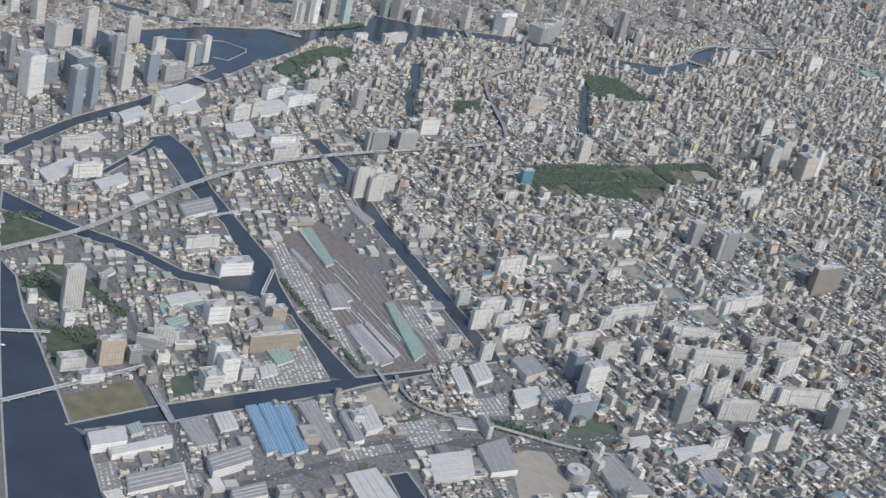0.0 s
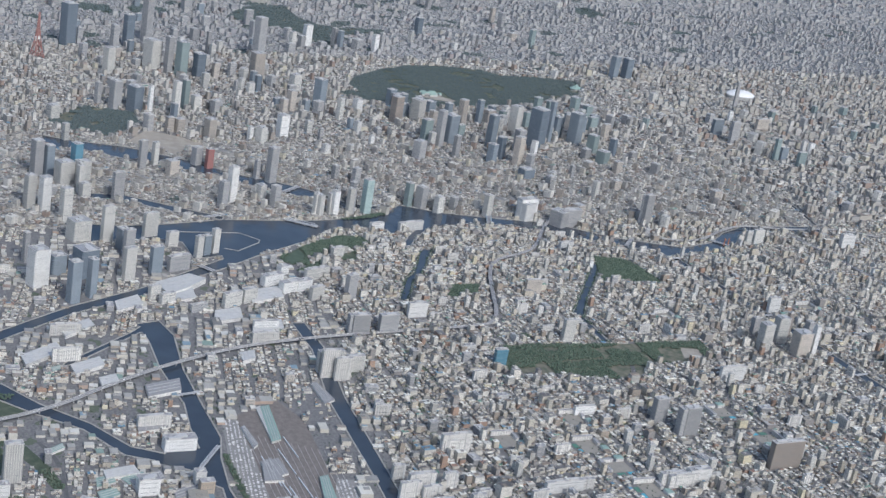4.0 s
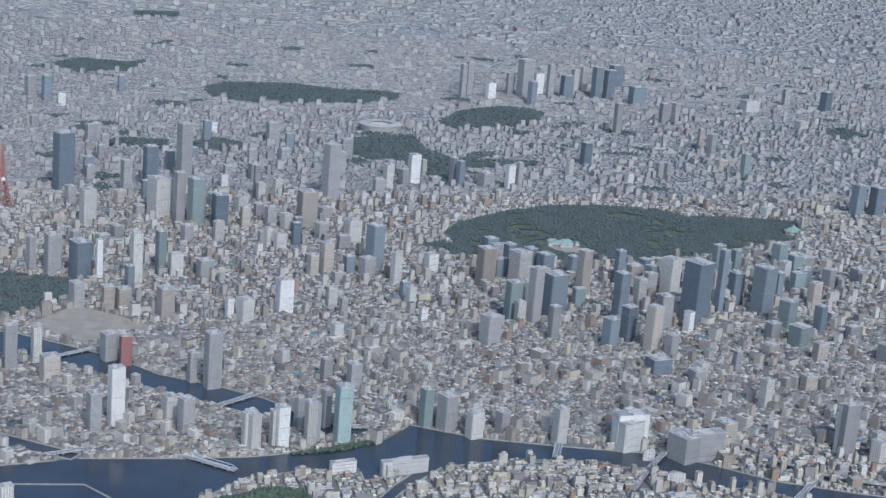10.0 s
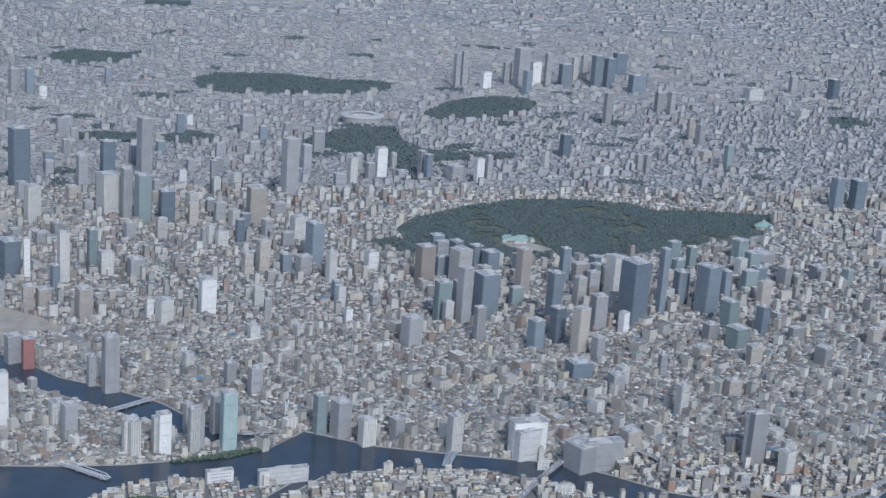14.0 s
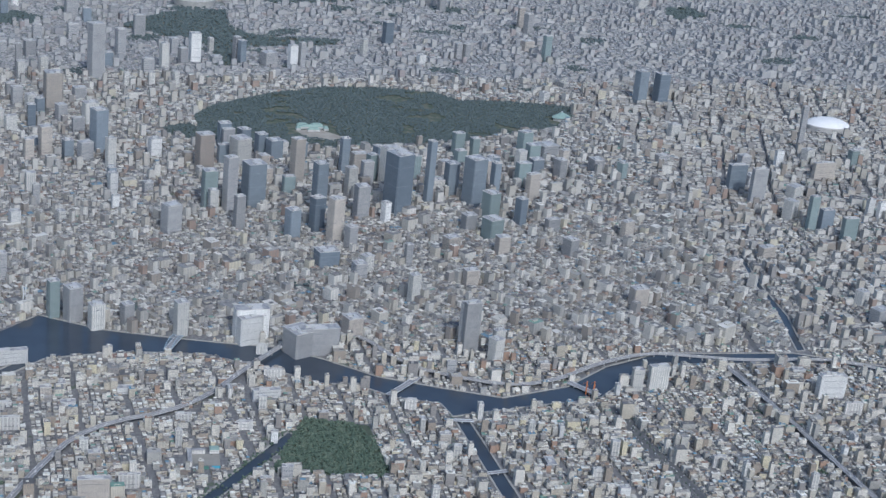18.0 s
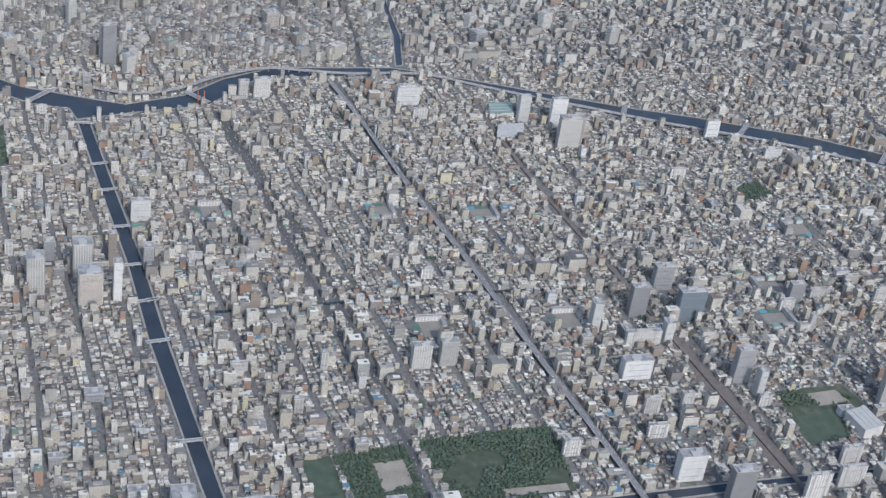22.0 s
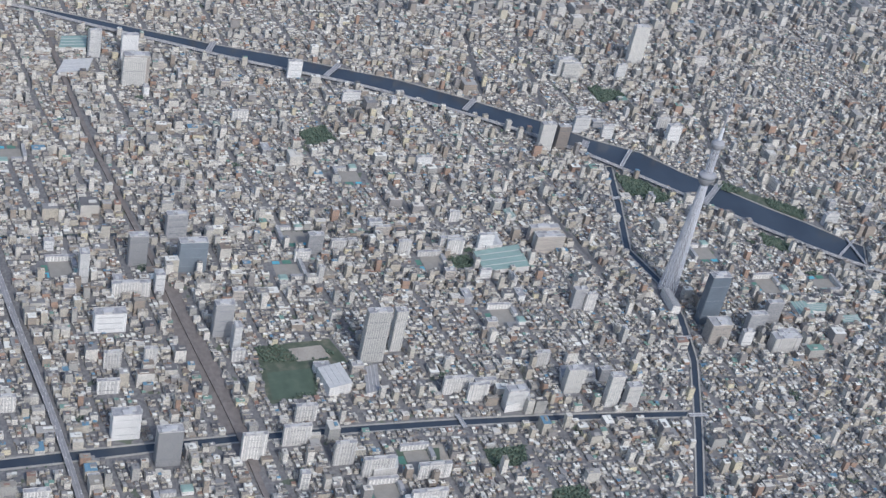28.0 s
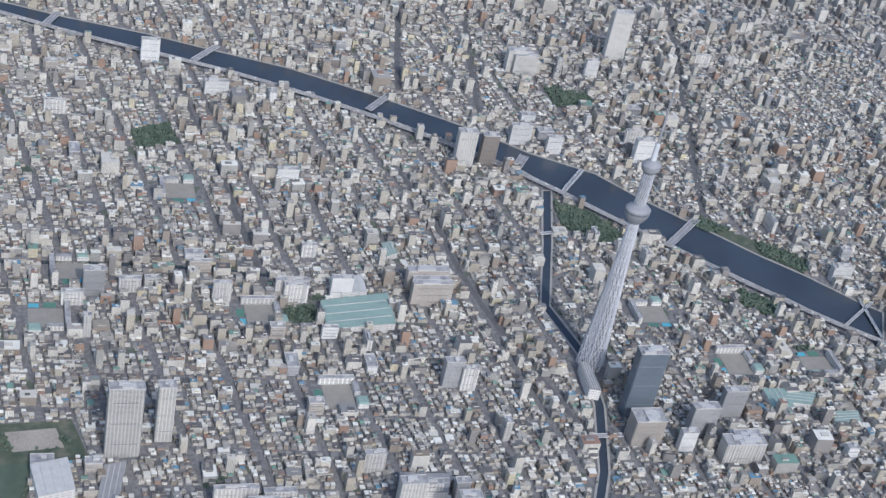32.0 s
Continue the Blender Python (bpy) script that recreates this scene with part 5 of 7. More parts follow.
tower(295, -552, 24, 57, 65, 4, "white")
tower(1890, -177, 20, 41, 125, 4, "grey")
tower(2075, -173, 20, 40, 144, 4, "grey")
tower(1811, 622, 30, 56, 92, 4, "grey")
tower(914, 716, 30, 50, 89, 4, "grey")
tower(752, 851, 30, 58, 72, 4, "grey")
tower(1280, 857, 30, 48, 95, 4, "grey")
tower(1705, 548, 34, 64, 67, 4, "white")
tower(1252, 587, 34, 78, 54, 4, "white")
tower(1349, 876, 34, 20, 72, 4, "white")
tower(1007, 562, 34, 25, 87, 4, "white")
tower(1615, 1509, 34, 55, 55, 4, "white")
tower(1068, 743, 34, 25, 60, 4, "white")
tower(1177, 53, 26, 49, 65, 4, "pale")
tower(1165, 125, 26, 45, 68, 4, "pale")
tower(1536, 1694, 26, 48, 69, 4, "pale")
tower(1596, 1777, 26, 40, 88, 4, "pale")
tower(1596, 1832, 26, 40, 60, 4, "pale")
tower(1401, 1207, 26, 62, 146, 4, "pale")
tower(1347, 1286, 26, 31, 118, 4, "pale")
tower(942, 853, 34, 76, 89, 4, "glass")
tower(-340, 938, 40, 83, 104, 4, "beige")
tower(698, 1938, 24, 94, 50, 4, "beige")
tower(1941, 5, 14, 52, 74, 4, "slab")
tower(1886, 127, 14, 73, 46, 4, "slab")
tower(1886, 1080, 14, 76, 48, 4, "slab")
tower(1899, 1210, 14, 80, 38, 4, "slab")
tower(1998, 1166, 14, 85, 38, 4, "slab")
tower(1759, 924, 14, 66, 52, 4, "slab")
tower(1839, 1013, 14, 50, 60, 4, "slab")
tower(1809, 812, 14, 57, 68, 4, "slab")
tower(1551, 1382, 14, 78, 46, 4, "slab")
tower(1906, -268, 14, 58, 46, 4, "slab")
tower(1665, 970, 14, 52, 44, 4, "slab")
tower(1945, 330, 14, 53, 48, 4, "slab")
tower(1594, 305, 14, 43, 42, 4, "slab")
tower(1581, 1425, 14, 55, 46, 4, "slab")
tower(2119, 738, 14, 40, 57, 4, "slab")
tower(2114, 634, 14, 53, 56, 4, "slab")
tower(2107, 438, 14, 39, 48, 4, "slab")
tower(1423, 654, 14, 31, 53, 4, "slab")
tower(1424, 565, 14, 42, 44, 4, "slab")
tower(-460, 1488, 20, 48, 63, 4, "white")
tower(-278, 1635, 20, 61, 37, 4, "white")
tower(415, 3042, 20, 40, 40, 4, "white")
tower(1264, 2323, 20, 35, 45, 4, "white")
tower(19, 2201, 28, 49, 96, 4, "pale")
tower(-6, 2268, 28, 43, 82, 4, "brown")
tower(-835, 2866, 30, 62, 155, 4, "pale")
tower(-667, 2527, 30, 67, 65, 4, "pale")
tower(1276, 2434, 40, 89, 45, 4, "slab")
tower(737, 1938, 40, 82, 43, 4, "slab")
tower(1141, 2261, 34, 62, 147, 4, "darkglass")
tower(1242, 2242, 50, 66, 58, 4, "beige")
tower(805, 1632, 16, 51, 43, 4, "slab")
tower(826, 1475, 16, 39, 45, 4, "slab")
tower(811, 1291, 16, 45, 32, 4, "slab")
tower(791, 1337, 16, 28, 26, 4, "slab")
tower(879, 1170, 16, 44, 31, 4, "slab")
tower(1417, 1657, 16, 41, 42, 4, "slab")
tower(1107, 1919, 16, 33, 51, 4, "slab")
tower(1000, 1186, 16, 16, 49, 4, "slab")
tower(1494, 1735, 16, 61, 36, 4, "slab")
tower(1523, 1466, 16, 59, 23, 4, "slab")
tower(-96, -2752, 40, 97, 47, 24, "white")
tower(-10, -2685, 40, 99, 47, 24, "white")
tower(-26, -2631, 40, 78, 45, 24, "white")
tower(-233, -2686, 40, 44, 38, 24, "white")
tower(-894, -2106, 26, 76, 34, 18, "white")
tower(-884, -1933, 26, 144, 43, 18, "white")
tower(-149, -2573, 26, 73, 52, 24, "pale")
tower(-196, -2519, 26, 70, 41, 24, "pale")
tower(148, -2943, 26, 81, 61, 24, "pale")
tower(109, -2871, 26, 64, 61, 24, "pale")
tower(88, -2591, 26, 65, 57, 24, "pale")
tower(49, -3242, 26, 47, 61, 24, "pale")
tower(94, -3192, 26, 64, 43, 24, "pale")
tower(-451, -2401, 26, 64, 49, 24, "pale")
tower(1089, 668, 18, 98, 43, 4, "slab")
tower(1097, 1888, 22, 39, 60, 4, "grey")
tower(2009, 290, 22, 26, 48, 4, "grey")
tower(829, 1217, 24, 44, 59, 4, "grey")
tower(462, -2490, 30, 85, 79, 6, "grey")
tower(859, -2671, 18, 58, 107, 6, "slab")
tower(886, -2627, 18, 58, 85, 6, "slab")
tower(1743, -1748, 20, 85, 39, 6, "slab")
tower(1425, -1550, 34, 65, 94, 6, "grey")
tower(1749, -1663, 30, 76, 49, 6, "white")
tower(1872, -2330, 16, 109, 45, 6, "slab")
tower(1742, -2106, 16, 123, 38, 6, "white")
tower(1461, -2371, 18, 95, 69, 6, "slab")
tower(1682, -2534, 18, 80, 65, 6, "slab")
tower(1802, -2509, 18, 85, 45, 6, "slab")
tower(1696, -1323, 26, 116, 92, 6, "brown")
tower(1023, -1157, 16, 105, 58, 6, "white")
tower(1243, -1848, 14, 76, 32, 6, "white")
tower(407, -2839, 20, 95, 39, 6, "white")
tower(536, -2856, 18, 98, 45, 6, "slab")
tower(304, -2215, 22, 79, 61, 6, "white")
tower(51, -1622, 22, 73, 66, 6, "beige")
tower(1177, -3270, 18, 102, 48, 6, "slab")
tower(626, -3554, 16, 95, 52, 6, "slab")
tower(385, -3569, 18, 110, 44, 6, "slab")
tower(234, 1723, 18, 51, 43, 4, "white")
tower(702, 1451, 14, 47, 26, 4, "beige")
tower(780, 1628, 16, 70, 40, 4, "slab")
tower(765, 1737, 18, 47, 47, 4, "white")
tower(767, 1930, 20, 90, 54, 4, "beige")
tower(945, 1675, 14, 34, 26, 4, "white")
tower(1198, 2377, 26, 58, 66, 4, "grey")
tower(1257, 2446, 30, 57, 47, 4, "grey")
tower(1111, 2478, 22, 53, 61, 4, "grey")
tower(-157, 2397, 18, 57, 55, 4, "white")
tower(-121, 2477, 18, 43, 47, 4, "white")
tower(-118, 2713, 26, 50, 71, 4, "white")
tower(-671, 2746, 18, 39, 59, 4, "white")
tower(-645, 2544, 20, 69, 58, 4, "pale")
tower(418, 3037, 24, 54, 38, 4, "white")
tower(-1232, -3763, 50, 46, 178, 24, "pale")
tower(-1159, -3694, 50, 47, 187, 24, "white")
tower(-1823, -3721, 64, 51, 205, 24, "grey")
tower(-1825, -3660, 50, 45, 175, 24, "glass")
tower(-1650, -3588, 81, 83, 133, 24, "pale")
tower(-1622, -3499, 65, 68, 142, 24, "pale")
tower(-1027, -3598, 49, 49, 168, 24, "pale")
tower(-737, -3541, 88, 89, 100, 24, "pale")
tower(-3148, -3541, 72, 64, 88, 24, "pale")
tower(-2619, -3516, 43, 33, 100, 24, "pale")
tower(-2055, -3500, 60, 49, 127, 24, "blueglass")
tower(-2056, -3077, 39, 32, 136, 24, "pale")
tower(-1835, -3011, 60, 59, 93, 24, "beige")
tower(-1422, -3495, 46, 48, 78, 24, "pale")
tower(-1448, -3648, 36, 37, 54, 24, "grey")
tower(-147, -3696, 72, 69, 168, 24, "white")
tower(-284, -3627, 63, 64, 91, 24, "glass")
tower(59, -3552, 43, 43, 182, 24, "glass")
tower(-250, -3513, 90, 81, 128, 24, "darkglass")
tower(5, -3485, 39, 30, 170, 24, "glass")
tower(-600, -3351, 54, 46, 97, 24, "glass")
tower(-436, -3756, 27, 24, 143, 24, "grey")
tower(198, -3076, 16, 74, 34, 24, "grey")
tower(732, -853, 51, 46, 110, 4, "pale")
tower(587, -816, 29, 29, 82, 4, "grey")
tower(650, -732, 49, 51, 106, 4, "pale")
tower(794, -720, 65, 62, 97, 4, "beige")
tower(784, -651, 28, 22, 114, 4, "white")
tower(582, -651, 22, 22, 99, 4, "brown")
tower(600, -558, 35, 28, 67, 4, "grey")
tower(1739, -429, 18, 78, 34, 4, "slab")
tower(1740, -576, 55, 49, 67, 4, "white")


# ---- the broadcasting tower ----
def lattice_tower(x, y):
    (ux, uy), = plan([(x, y)])
    base = tagged(new("lattice_tower"), "very tall pale steel lattice broadcasting tower with two decks", "tower")
    base.location = (ux, uy, 0)
    base.scale = [v[0] for v in local([(x, y)])]

    def ring(z, n=24):
        """Three-cornered at the foot, round from the middle up."""
        rad = 23 * (1 - z / 480) ** 1.1 + 4.5
        tri = max(0.0, 1 - z / 300)
        out = []
        for k in range(n):
            a = 2 * math.pi * k / n
            rr = rad * (1 + 0.22 * tri * math.cos(3 * a))
            out.append(Vector((rr * math.cos(a) * S, rr * math.sin(a) * S, z * S)))
        return out

    levels = [0, 22, 44, 68, 92, 116, 142, 168, 194, 220, 246, 272, 298, 322, 345]
    for a, b in zip(levels[:-1], levels[1:]):
        bm = bmesh.new()
        lo, hi = ring(a), ring(b)
        for k in range(24):
            beam(bm, lo[k], hi[(k + 1) % 24], 1.1 * S)
            beam(bm, lo[k], hi[(k - 1) % 24], 1.1 * S)
            if k % 2 == 0:
                beam(bm, lo[k], hi[k], 1.7 * S)
            beam(bm, hi[k], hi[(k + 1) % 24], 0.8 * S)
        bm_part("lattice_section", bm, M_LATTICE, base)

    def turned(name, prof, mat, label="", n=28):
        co, fa = [], []
        for r, z in prof:
            co += [(r * math.cos(2 * math.pi * k / n) * S, r * math.sin(2 * math.pi * k / n) * S, z * S) for k in range(n)]
        for i in range(len(prof) - 1):
            fa += [(i * n + k, i * n + (k + 1) % n, (i + 1) * n + (k + 1) % n, (i + 1) * n + k) for k in range(n)]
        fa.append(tuple((len(prof) - 1) * n + k for k in range(n)))
        return from_arrays(name, co, fa, mat, base, label)

    turned("core", [(15, 0), (13, 80), (10, 180), (8, 270), (6.5, 345), (6.5, 350)], M_DECKGREY, "dark grey steel and concrete core")
    turned("lower_deck", [(14, 336), (19, 342), (25, 352), (26, 356), (26, 364), (22, 368), (12, 372)], M_DECKGREY, "grey round observation deck")
    turned("deck_windows", [(26.4, 357), (26.4, 361)], M_BAND, "dark window ring")
    bm = bmesh.new()
    for z0, z1 in ((372, 392), (392, 412), (412, 432), (432, 444)):
        for k in range(16):
            a, b = 2 * math.pi * k / 16, 2 * math.pi * (k + 1) / 16
            p = Vector((12 * math.cos(a) * S, 12 * math.sin(a) * S, z0 * S))
            for e in (a, b):
                beam(bm, p, (11.5 * math.cos(e) * S, 11.5 * math.sin(e) * S, z1 * S), 1.0 * S)
    bm_part("upper_lattice", bm, M_LATTICE, base)
    turned("upper_core", [(6, 370), (6, 446)], M_DECKGREY)
    turned("upper_deck", [(12, 440), (18, 446), (20, 452), (20, 457), (15, 462), (9, 466)], M_DECKGREY, "grey round upper deck")
    turned("antenna_base", [(6, 466), (5, 497), (4, 500)], M_STEEL)
    turned("antenna_mast", [(2.6, 500), (2.4, 550), (1.8, 552), (1.6, 608), (0.8, 622)], M_DECKGREY, "slender grey antenna mast", 14)
    for k, z in enumerate((512, 530, 548, 575, 598)):
        turned("antenna_ring", [(2.4, z), (3.2, z + 0.5), (3.2, z + 5), (2.4, z + 5.5)], M_DECKGREY, "", 14)
    EXCL.append((x, y, 62))


lattice_tower(968, 2226)


# ---- great halls and monuments ----
def revolved(name, prof, n, mat, parent, stretch=(1, 1), label="", cap=True):
    co, fa = [], []
    for r, z in prof:
        co += [(r * stretch[0] * math.cos(2 * math.pi * k / n) * S, r * stretch[1] * math.sin(2 * math.pi * k / n) * S, z * S) for k in range(n)]
    for i in range(len(prof) - 1):
        fa += [(i * n + k, i * n + (k + 1) % n, (i + 1) * n + (k + 1) % n, (i + 1) * n + k) for k in range(n)]
    if cap:
        fa.append(tuple((len(prof) - 1) * n + k for k in range(n)))
    return from_arrays(name, co, fa, mat, parent, label)


def at(name, x, y, label, category, turn=0.0, clear=60):
    (ux, uy), = plan([(x, y)])
    base = tagged(new(name), label, category)
    base.matrix_world = Matrix.Translation((ux, uy, 0)) @ Matrix.Rotation(radians(turn), 4, "Z")
    base.scale = [v[0] for v in local([(x, y)])]
    EXCL.append((x, y, clear))
    return base


dome = at("domed_arena", -4352, 1691, "large arena with a shallow white dome", "arena", 0, 120)
revolved("wall", [(104, 0), (108, 30), (106, 33)], 40, M_CONCRETE, dome)
revolved("dome", [(106, 33), (98, 42), (80, 52), (55, 60), (28, 64), (4, 65)], 40, M_WHITE, dome, label="white membrane dome")
stadium = at("oval_stadium", -7750, -1320, "oval stadium with a pale ring roof", "stadium", 20, 190)
revolved("stand", [(150, 0), (165, 40), (150, 46), (90, 40), (80, 12), (70, 1)], 44, M_CONCRETE, stadium, (1, 0.8))
revolved("roof_ring", [(170, 44), (168, 48), (120, 54), (92, 50), (92, 48)], 44, M_CONCRETE, stadium, (1, 0.8), "pale roof ring", False)
octagon = at("octagonal_hall", -4500, 375, "octagonal hall with a green copper roof", "hall", 22, 60)
revolved("wall", [(42, 0), (42, 16)], 8, M_CONCRETE, octagon)
revolved("roof", [(50, 16), (30, 26), (8, 38), (5, 41)], 8, SHED["teal_shed"][0], octagon, label="green copper roof")
revolved("finial", [(3, 41), (4, 43), (1, 46)], 8, M_STEEL, octagon)
for dx, dy, w, d in ((0, 0, 30, 120), (-38, 26, 24, 60), (-38, -36, 24, 54), (24, 66, 40, 22), (30, -58, 34, 22), (60, 10, 22, 60)):
    wing = at("palace_hall", -4220 + dx, -820 + dy, "low hall with a pale green hipped roof", "hall", 8, 40)
    child("wall", box_data("wall", w * 0.9, d * 0.94, 10, M_CONCRETE), wing)
    child("roof", box_data("roof", w, d, 9, SHED["teal_shed"][0], 0.45), wing, 0, 0, 10, "pale green copper roof")
ramp_house = at("spiral_ramp", 2400, -2610, "grey round spiral parking ramp beside a depot", "car ramp", 0, 50)
for k in range(7):
    revolved("ramp_turn", [(24, 4 * k), (26, 4 * k + 0.4), (26, 4 * k + 1.6), (13, 4 * k + 1.6), (13, 4 * k)], 26, M_CONCRETE, ramp_house)
revolved("core", [(6, 0), (6, 30)], 16, M_PLANT, ramp_house)
# red lattice tower far to the west
far = at("lattice_tower", -4934, -3486, "red and white steel lattice tower", "tower", 30, 70)
# The red is greyed in the paint itself, in place of distance haze.
M_RED = mat_plain("hazed_red_paint", (0.36, 0.20, 0.18), 0.6, var=0.15)
bm = bmesh.new()
for k in range(4):
    a = math.pi / 4 + math.pi / 2 * k
    c, s_ = math.cos(a), math.sin(a)
    c2, s2 = math.cos(a + math.pi / 2), math.sin(a + math.pi / 2)
    prof = [(60, 0), (40, 60), (24, 130), (10, 220), (3, 333)]
    for (r0, z0), (r1, z1) in zip(prof[:-1], prof[1:]):
        beam(bm, (r0 * c * S, r0 * s_ * S, z0 * S), (r1 * c * S, r1 * s_ * S, z1 * S), 6 * S)
        beam(bm, (r0 * c * S, r0 * s_ * S, z0 * S), (r1 * c2 * S, r1 * s2 * S, z1 * S), 4 * S)
        beam(bm, (r0 * c2 * S, r0 * s2 * S, z0 * S), (r1 * c * S, r1 * s_ * S, z1 * S), 4 * S)
bm_part("lattice", bm, M_RED, far)
revolved("deck", [(16, 140), (20, 144), (20, 155), (14, 158)], 12, M_WHITE, far)
# the forked white pylon of the cable bridge
pyl = at("bridge_pylon", -1462, -1921, "white forked pylon with stay cables on a bridge", "bridge pylon", 60, 10)
bm = bmesh.new()
for k in (-1, 1):
    beam(bm, (0, k * 12 * S, 0), (0, k * 5 * S, 30 * S), 3.5 * S)
    beam(bm, (0, k * 5 * S, 30 * S), (0, k * 9 * S, 62 * S), 3.0 * S)
beam(bm, (0, -5 * S, 31 * S), (0, 5 * S, 31 * S), 3 * S)
bm_part("pylon", bm, M_WHITE, pyl)
for k in range(-5, 6):
    if k:
        bm = bmesh.new()
        beam(bm, (0, 0, (32 + 4 * abs(k)) * S), (k * 16 * S, 0, 8 * S), 0.5 * S)
        bm_part("stay_cable", bm, M_STEEL, pyl)
org = at("bridge_pylon", -690, -260, "orange bridge pylon with stay cables", "bridge pylon", 0, 10)
M_ORANGE = mat_plain("orange_paint", (0.55, 0.2, 0.08), 0.6, var=0.1)
for k in (-1, 1):
    child("post", UNIT_PLANT, org, 0, 11 * k, 0, "orange post", (3 * S, 3 * S, 40 * S)).data = box_data("post", 1 / S, 1 / S, 1 / S, M_ORANGE)
    for e in (-1, 1):
        bm = bmesh.new()
        beam(bm, (0, 11 * k * S, 39 * S), (60 * e * S, 11 * k * S, 8 * S), 0.6 * S)
        bm_part("stay_cable", bm, M_ORANGE, org)
wall = ribbon("breakwater", [(-830, -3080), (-810, -2800), (-700, -2720), (-660, -2730), (-540, -2840), (-580, -2900)], 6, 2.5, 2.5, M_QUAY)
tagged(wall, "low pale breakwater in the harbour basin", "breakwater", kind="structure")

# trains in the depot, and the tracks
M_RAILSTEEL = mat_plain("worn_rail_steel", (0.44, 0.42, 0.40), 0.5, 0.3, var=0.2)
for k in range(14):
    y0 = -2995 + 17 * k
    a, b = (1250 + 12 * k, y0 + 2 * k), (1850, y0 + 70 - 1 * k)
    tagged(ribbon("rail_track", [a, b], 1.8, 0.75, 0.3, M_RAILSTEEL), "worn steel rails on ballast", "railway", kind="structure")
for k, (x0, y0, ln) in enumerate(((1420, -2960, 180), (1500, -2935, 160), (1610, -2900, 190), (1380, -2905, 160), (1560, -2868, 200), (1300, -2880, 150), (1680, -2835, 150))):
    tr = at("train", x0, y0, "parked train of pale steel cars on depot track", "train", 5.5, 8)
    tagged(tr, group="trains in the depot")
    for c in range(int(ln / 20)):
        child("car", box_data("car", 19, 3.0, 3.7, M_STEEL), tr, c * 20, 0, 0.9)
boat = at("boat", 1590, -3850, "small white motor boat on the water", "boat", 70, 3)
prism("hull", np.array([(-6, -2), (3, -2), (7, 0), (3, 2), (-6, 2)]) * S, 0.5 * S, 2.2 * S, M_WHITE, boat)
child("cabin", box_data("cabin", 4, 2.6, 1.8, M_WHITE), boat, -1, 0, 2.2)


# ---- schools with yards ----
M_POOL = mat_plain("pool_water", (0.13, 0.42, 0.52), 0.2, var=0.1)
M_YARD = mat_plain("school_yard_sand", (0.30, 0.285, 0.25), 0.95, var=0.15)
M_COURT = mat_plain("green_court", (0.10, 0.22, 0.17), 0.8, var=0.15)


def school(x, y, rot):
    base = at("school", x, y, "pale school building with a sandy yard and a pool", "school", rot, 66)
    child("yard", box_data("yard", 84, 58, 0.5, M_YARD), base, 8, 0, 0)
    child("classroom_wing", box_data("classroom_wing", 12, 72, 14, F["slab"][0]), base, -42, 0, 0)
    child("parapet", frame_data("parapet", 12.6, 72.6, 1.2, 0.5, M_PARAPET), base, -42, 0, 14)
    child("side_wing", box_data("side_wing", 40, 11, 11, F["slab"][0]), base, -12, 36, 0)
    child("gym", box_data("gym", 30, 22, 10, M_SHEDWALL), base, 36, 42, 0)
    child("gym_roof", box_data("gym_roof", 31, 23, 2.5, SHED["teal_shed"][0], 0.25), base, 36, 42, 10, "pale green roof")
    child("pool", box_data("pool", 25, 12, 1.2, M_POOL), base, 36, -38, 0, "blue swimming pool")
    child("court", box_data("court", 30, 16, 0.6, M_COURT), base, -2, -40, 0, "green ball court")


school(1832, 1196, 4)
school(1969, 613, 94)
school(944, 516, 4)
school(2041, -291, -86)
school(1960, -137, 4)
school(740, 1178, 94)
school(980, 132, 4)
school(253, 481, -86)
school(1958, 1084, 4)
school(321, 1458, 94)
school(868, 1548, 4)
school(942, 1121, -86)
school(1164, 1648, 4)
school(713, 2447, 94)
school(889, 2582, 4)
school(856, 2796, -86)
school(1469, -1922, 4)
school(1622, -1885, 94)
school(1400, -2180, 4)
school(1507, -1263, -86)
school(1272, -1899, 4)
school(1285, -1347, 94)
school(1768, -1831, 4)
school(1615, -2457, -86)
school(339, -1109, 4)
school(-196, -1371, 94)
school(240, -342, 4)
school(241, 165, -86)


# ---- high-rises of the centre ----
def cluster(x0, x1, y0, y1, n, low, high, styles, seed):
    r = random.Random(seed)
    spots = []
    while len(spots) < n:
        q = (r.uniform(x0, x1), r.uniform(y0, y1))
        if all(math.hypot(q[0] - e[0], q[1] - e[1]) > e[2] + 30 for e in EXCL) and free(np.array([q]), 10)[0]:
            spots.append(q)
            tower(round(q[0]), round(q[1]), r.randint(34, 58), r.randint(38, 64), round(r.uniform(low, high)), r.choice((18, 25, 32)), r.choice(styles))


tower(-5426, -3222, 102, 96, 320, 32, "darkglass")
tower(-4996, -3153, 55, 48, 107, 32, "grey")
tower(-4481, -3034, 68, 70, 192, 32, "pale")
tower(-8780, -3638, 74, 71, 154, 32, "grey")
tower(-8679, -3521, 74, 56, 175, 25, "glass")
tower(-8448, -3411, 55, 54, 95, 18, "white")
tower(-9254, -3001, 50, 48, 110, 18, "glass")
tower(-5331, -2887, 62, 49, 188, 25, "grey")
tower(-5474, -2766, 68, 70, 243, 25, "darkglass")
tower(-5729, -2592, 77, 70, 330, 32, "grey")
tower(-4718, -2697, 117, 98, 210, 32, "pale")
tower(-4586, -2602, 59, 48, 261, 25, "grey")
tower(-4525, -2521, 84, 67, 243, 25, "greenglass")
tower(-4467, -2407, 84, 67, 177, 18, "darkglass")
tower(-4826, -2302, 65, 51, 95, 32, "pale")
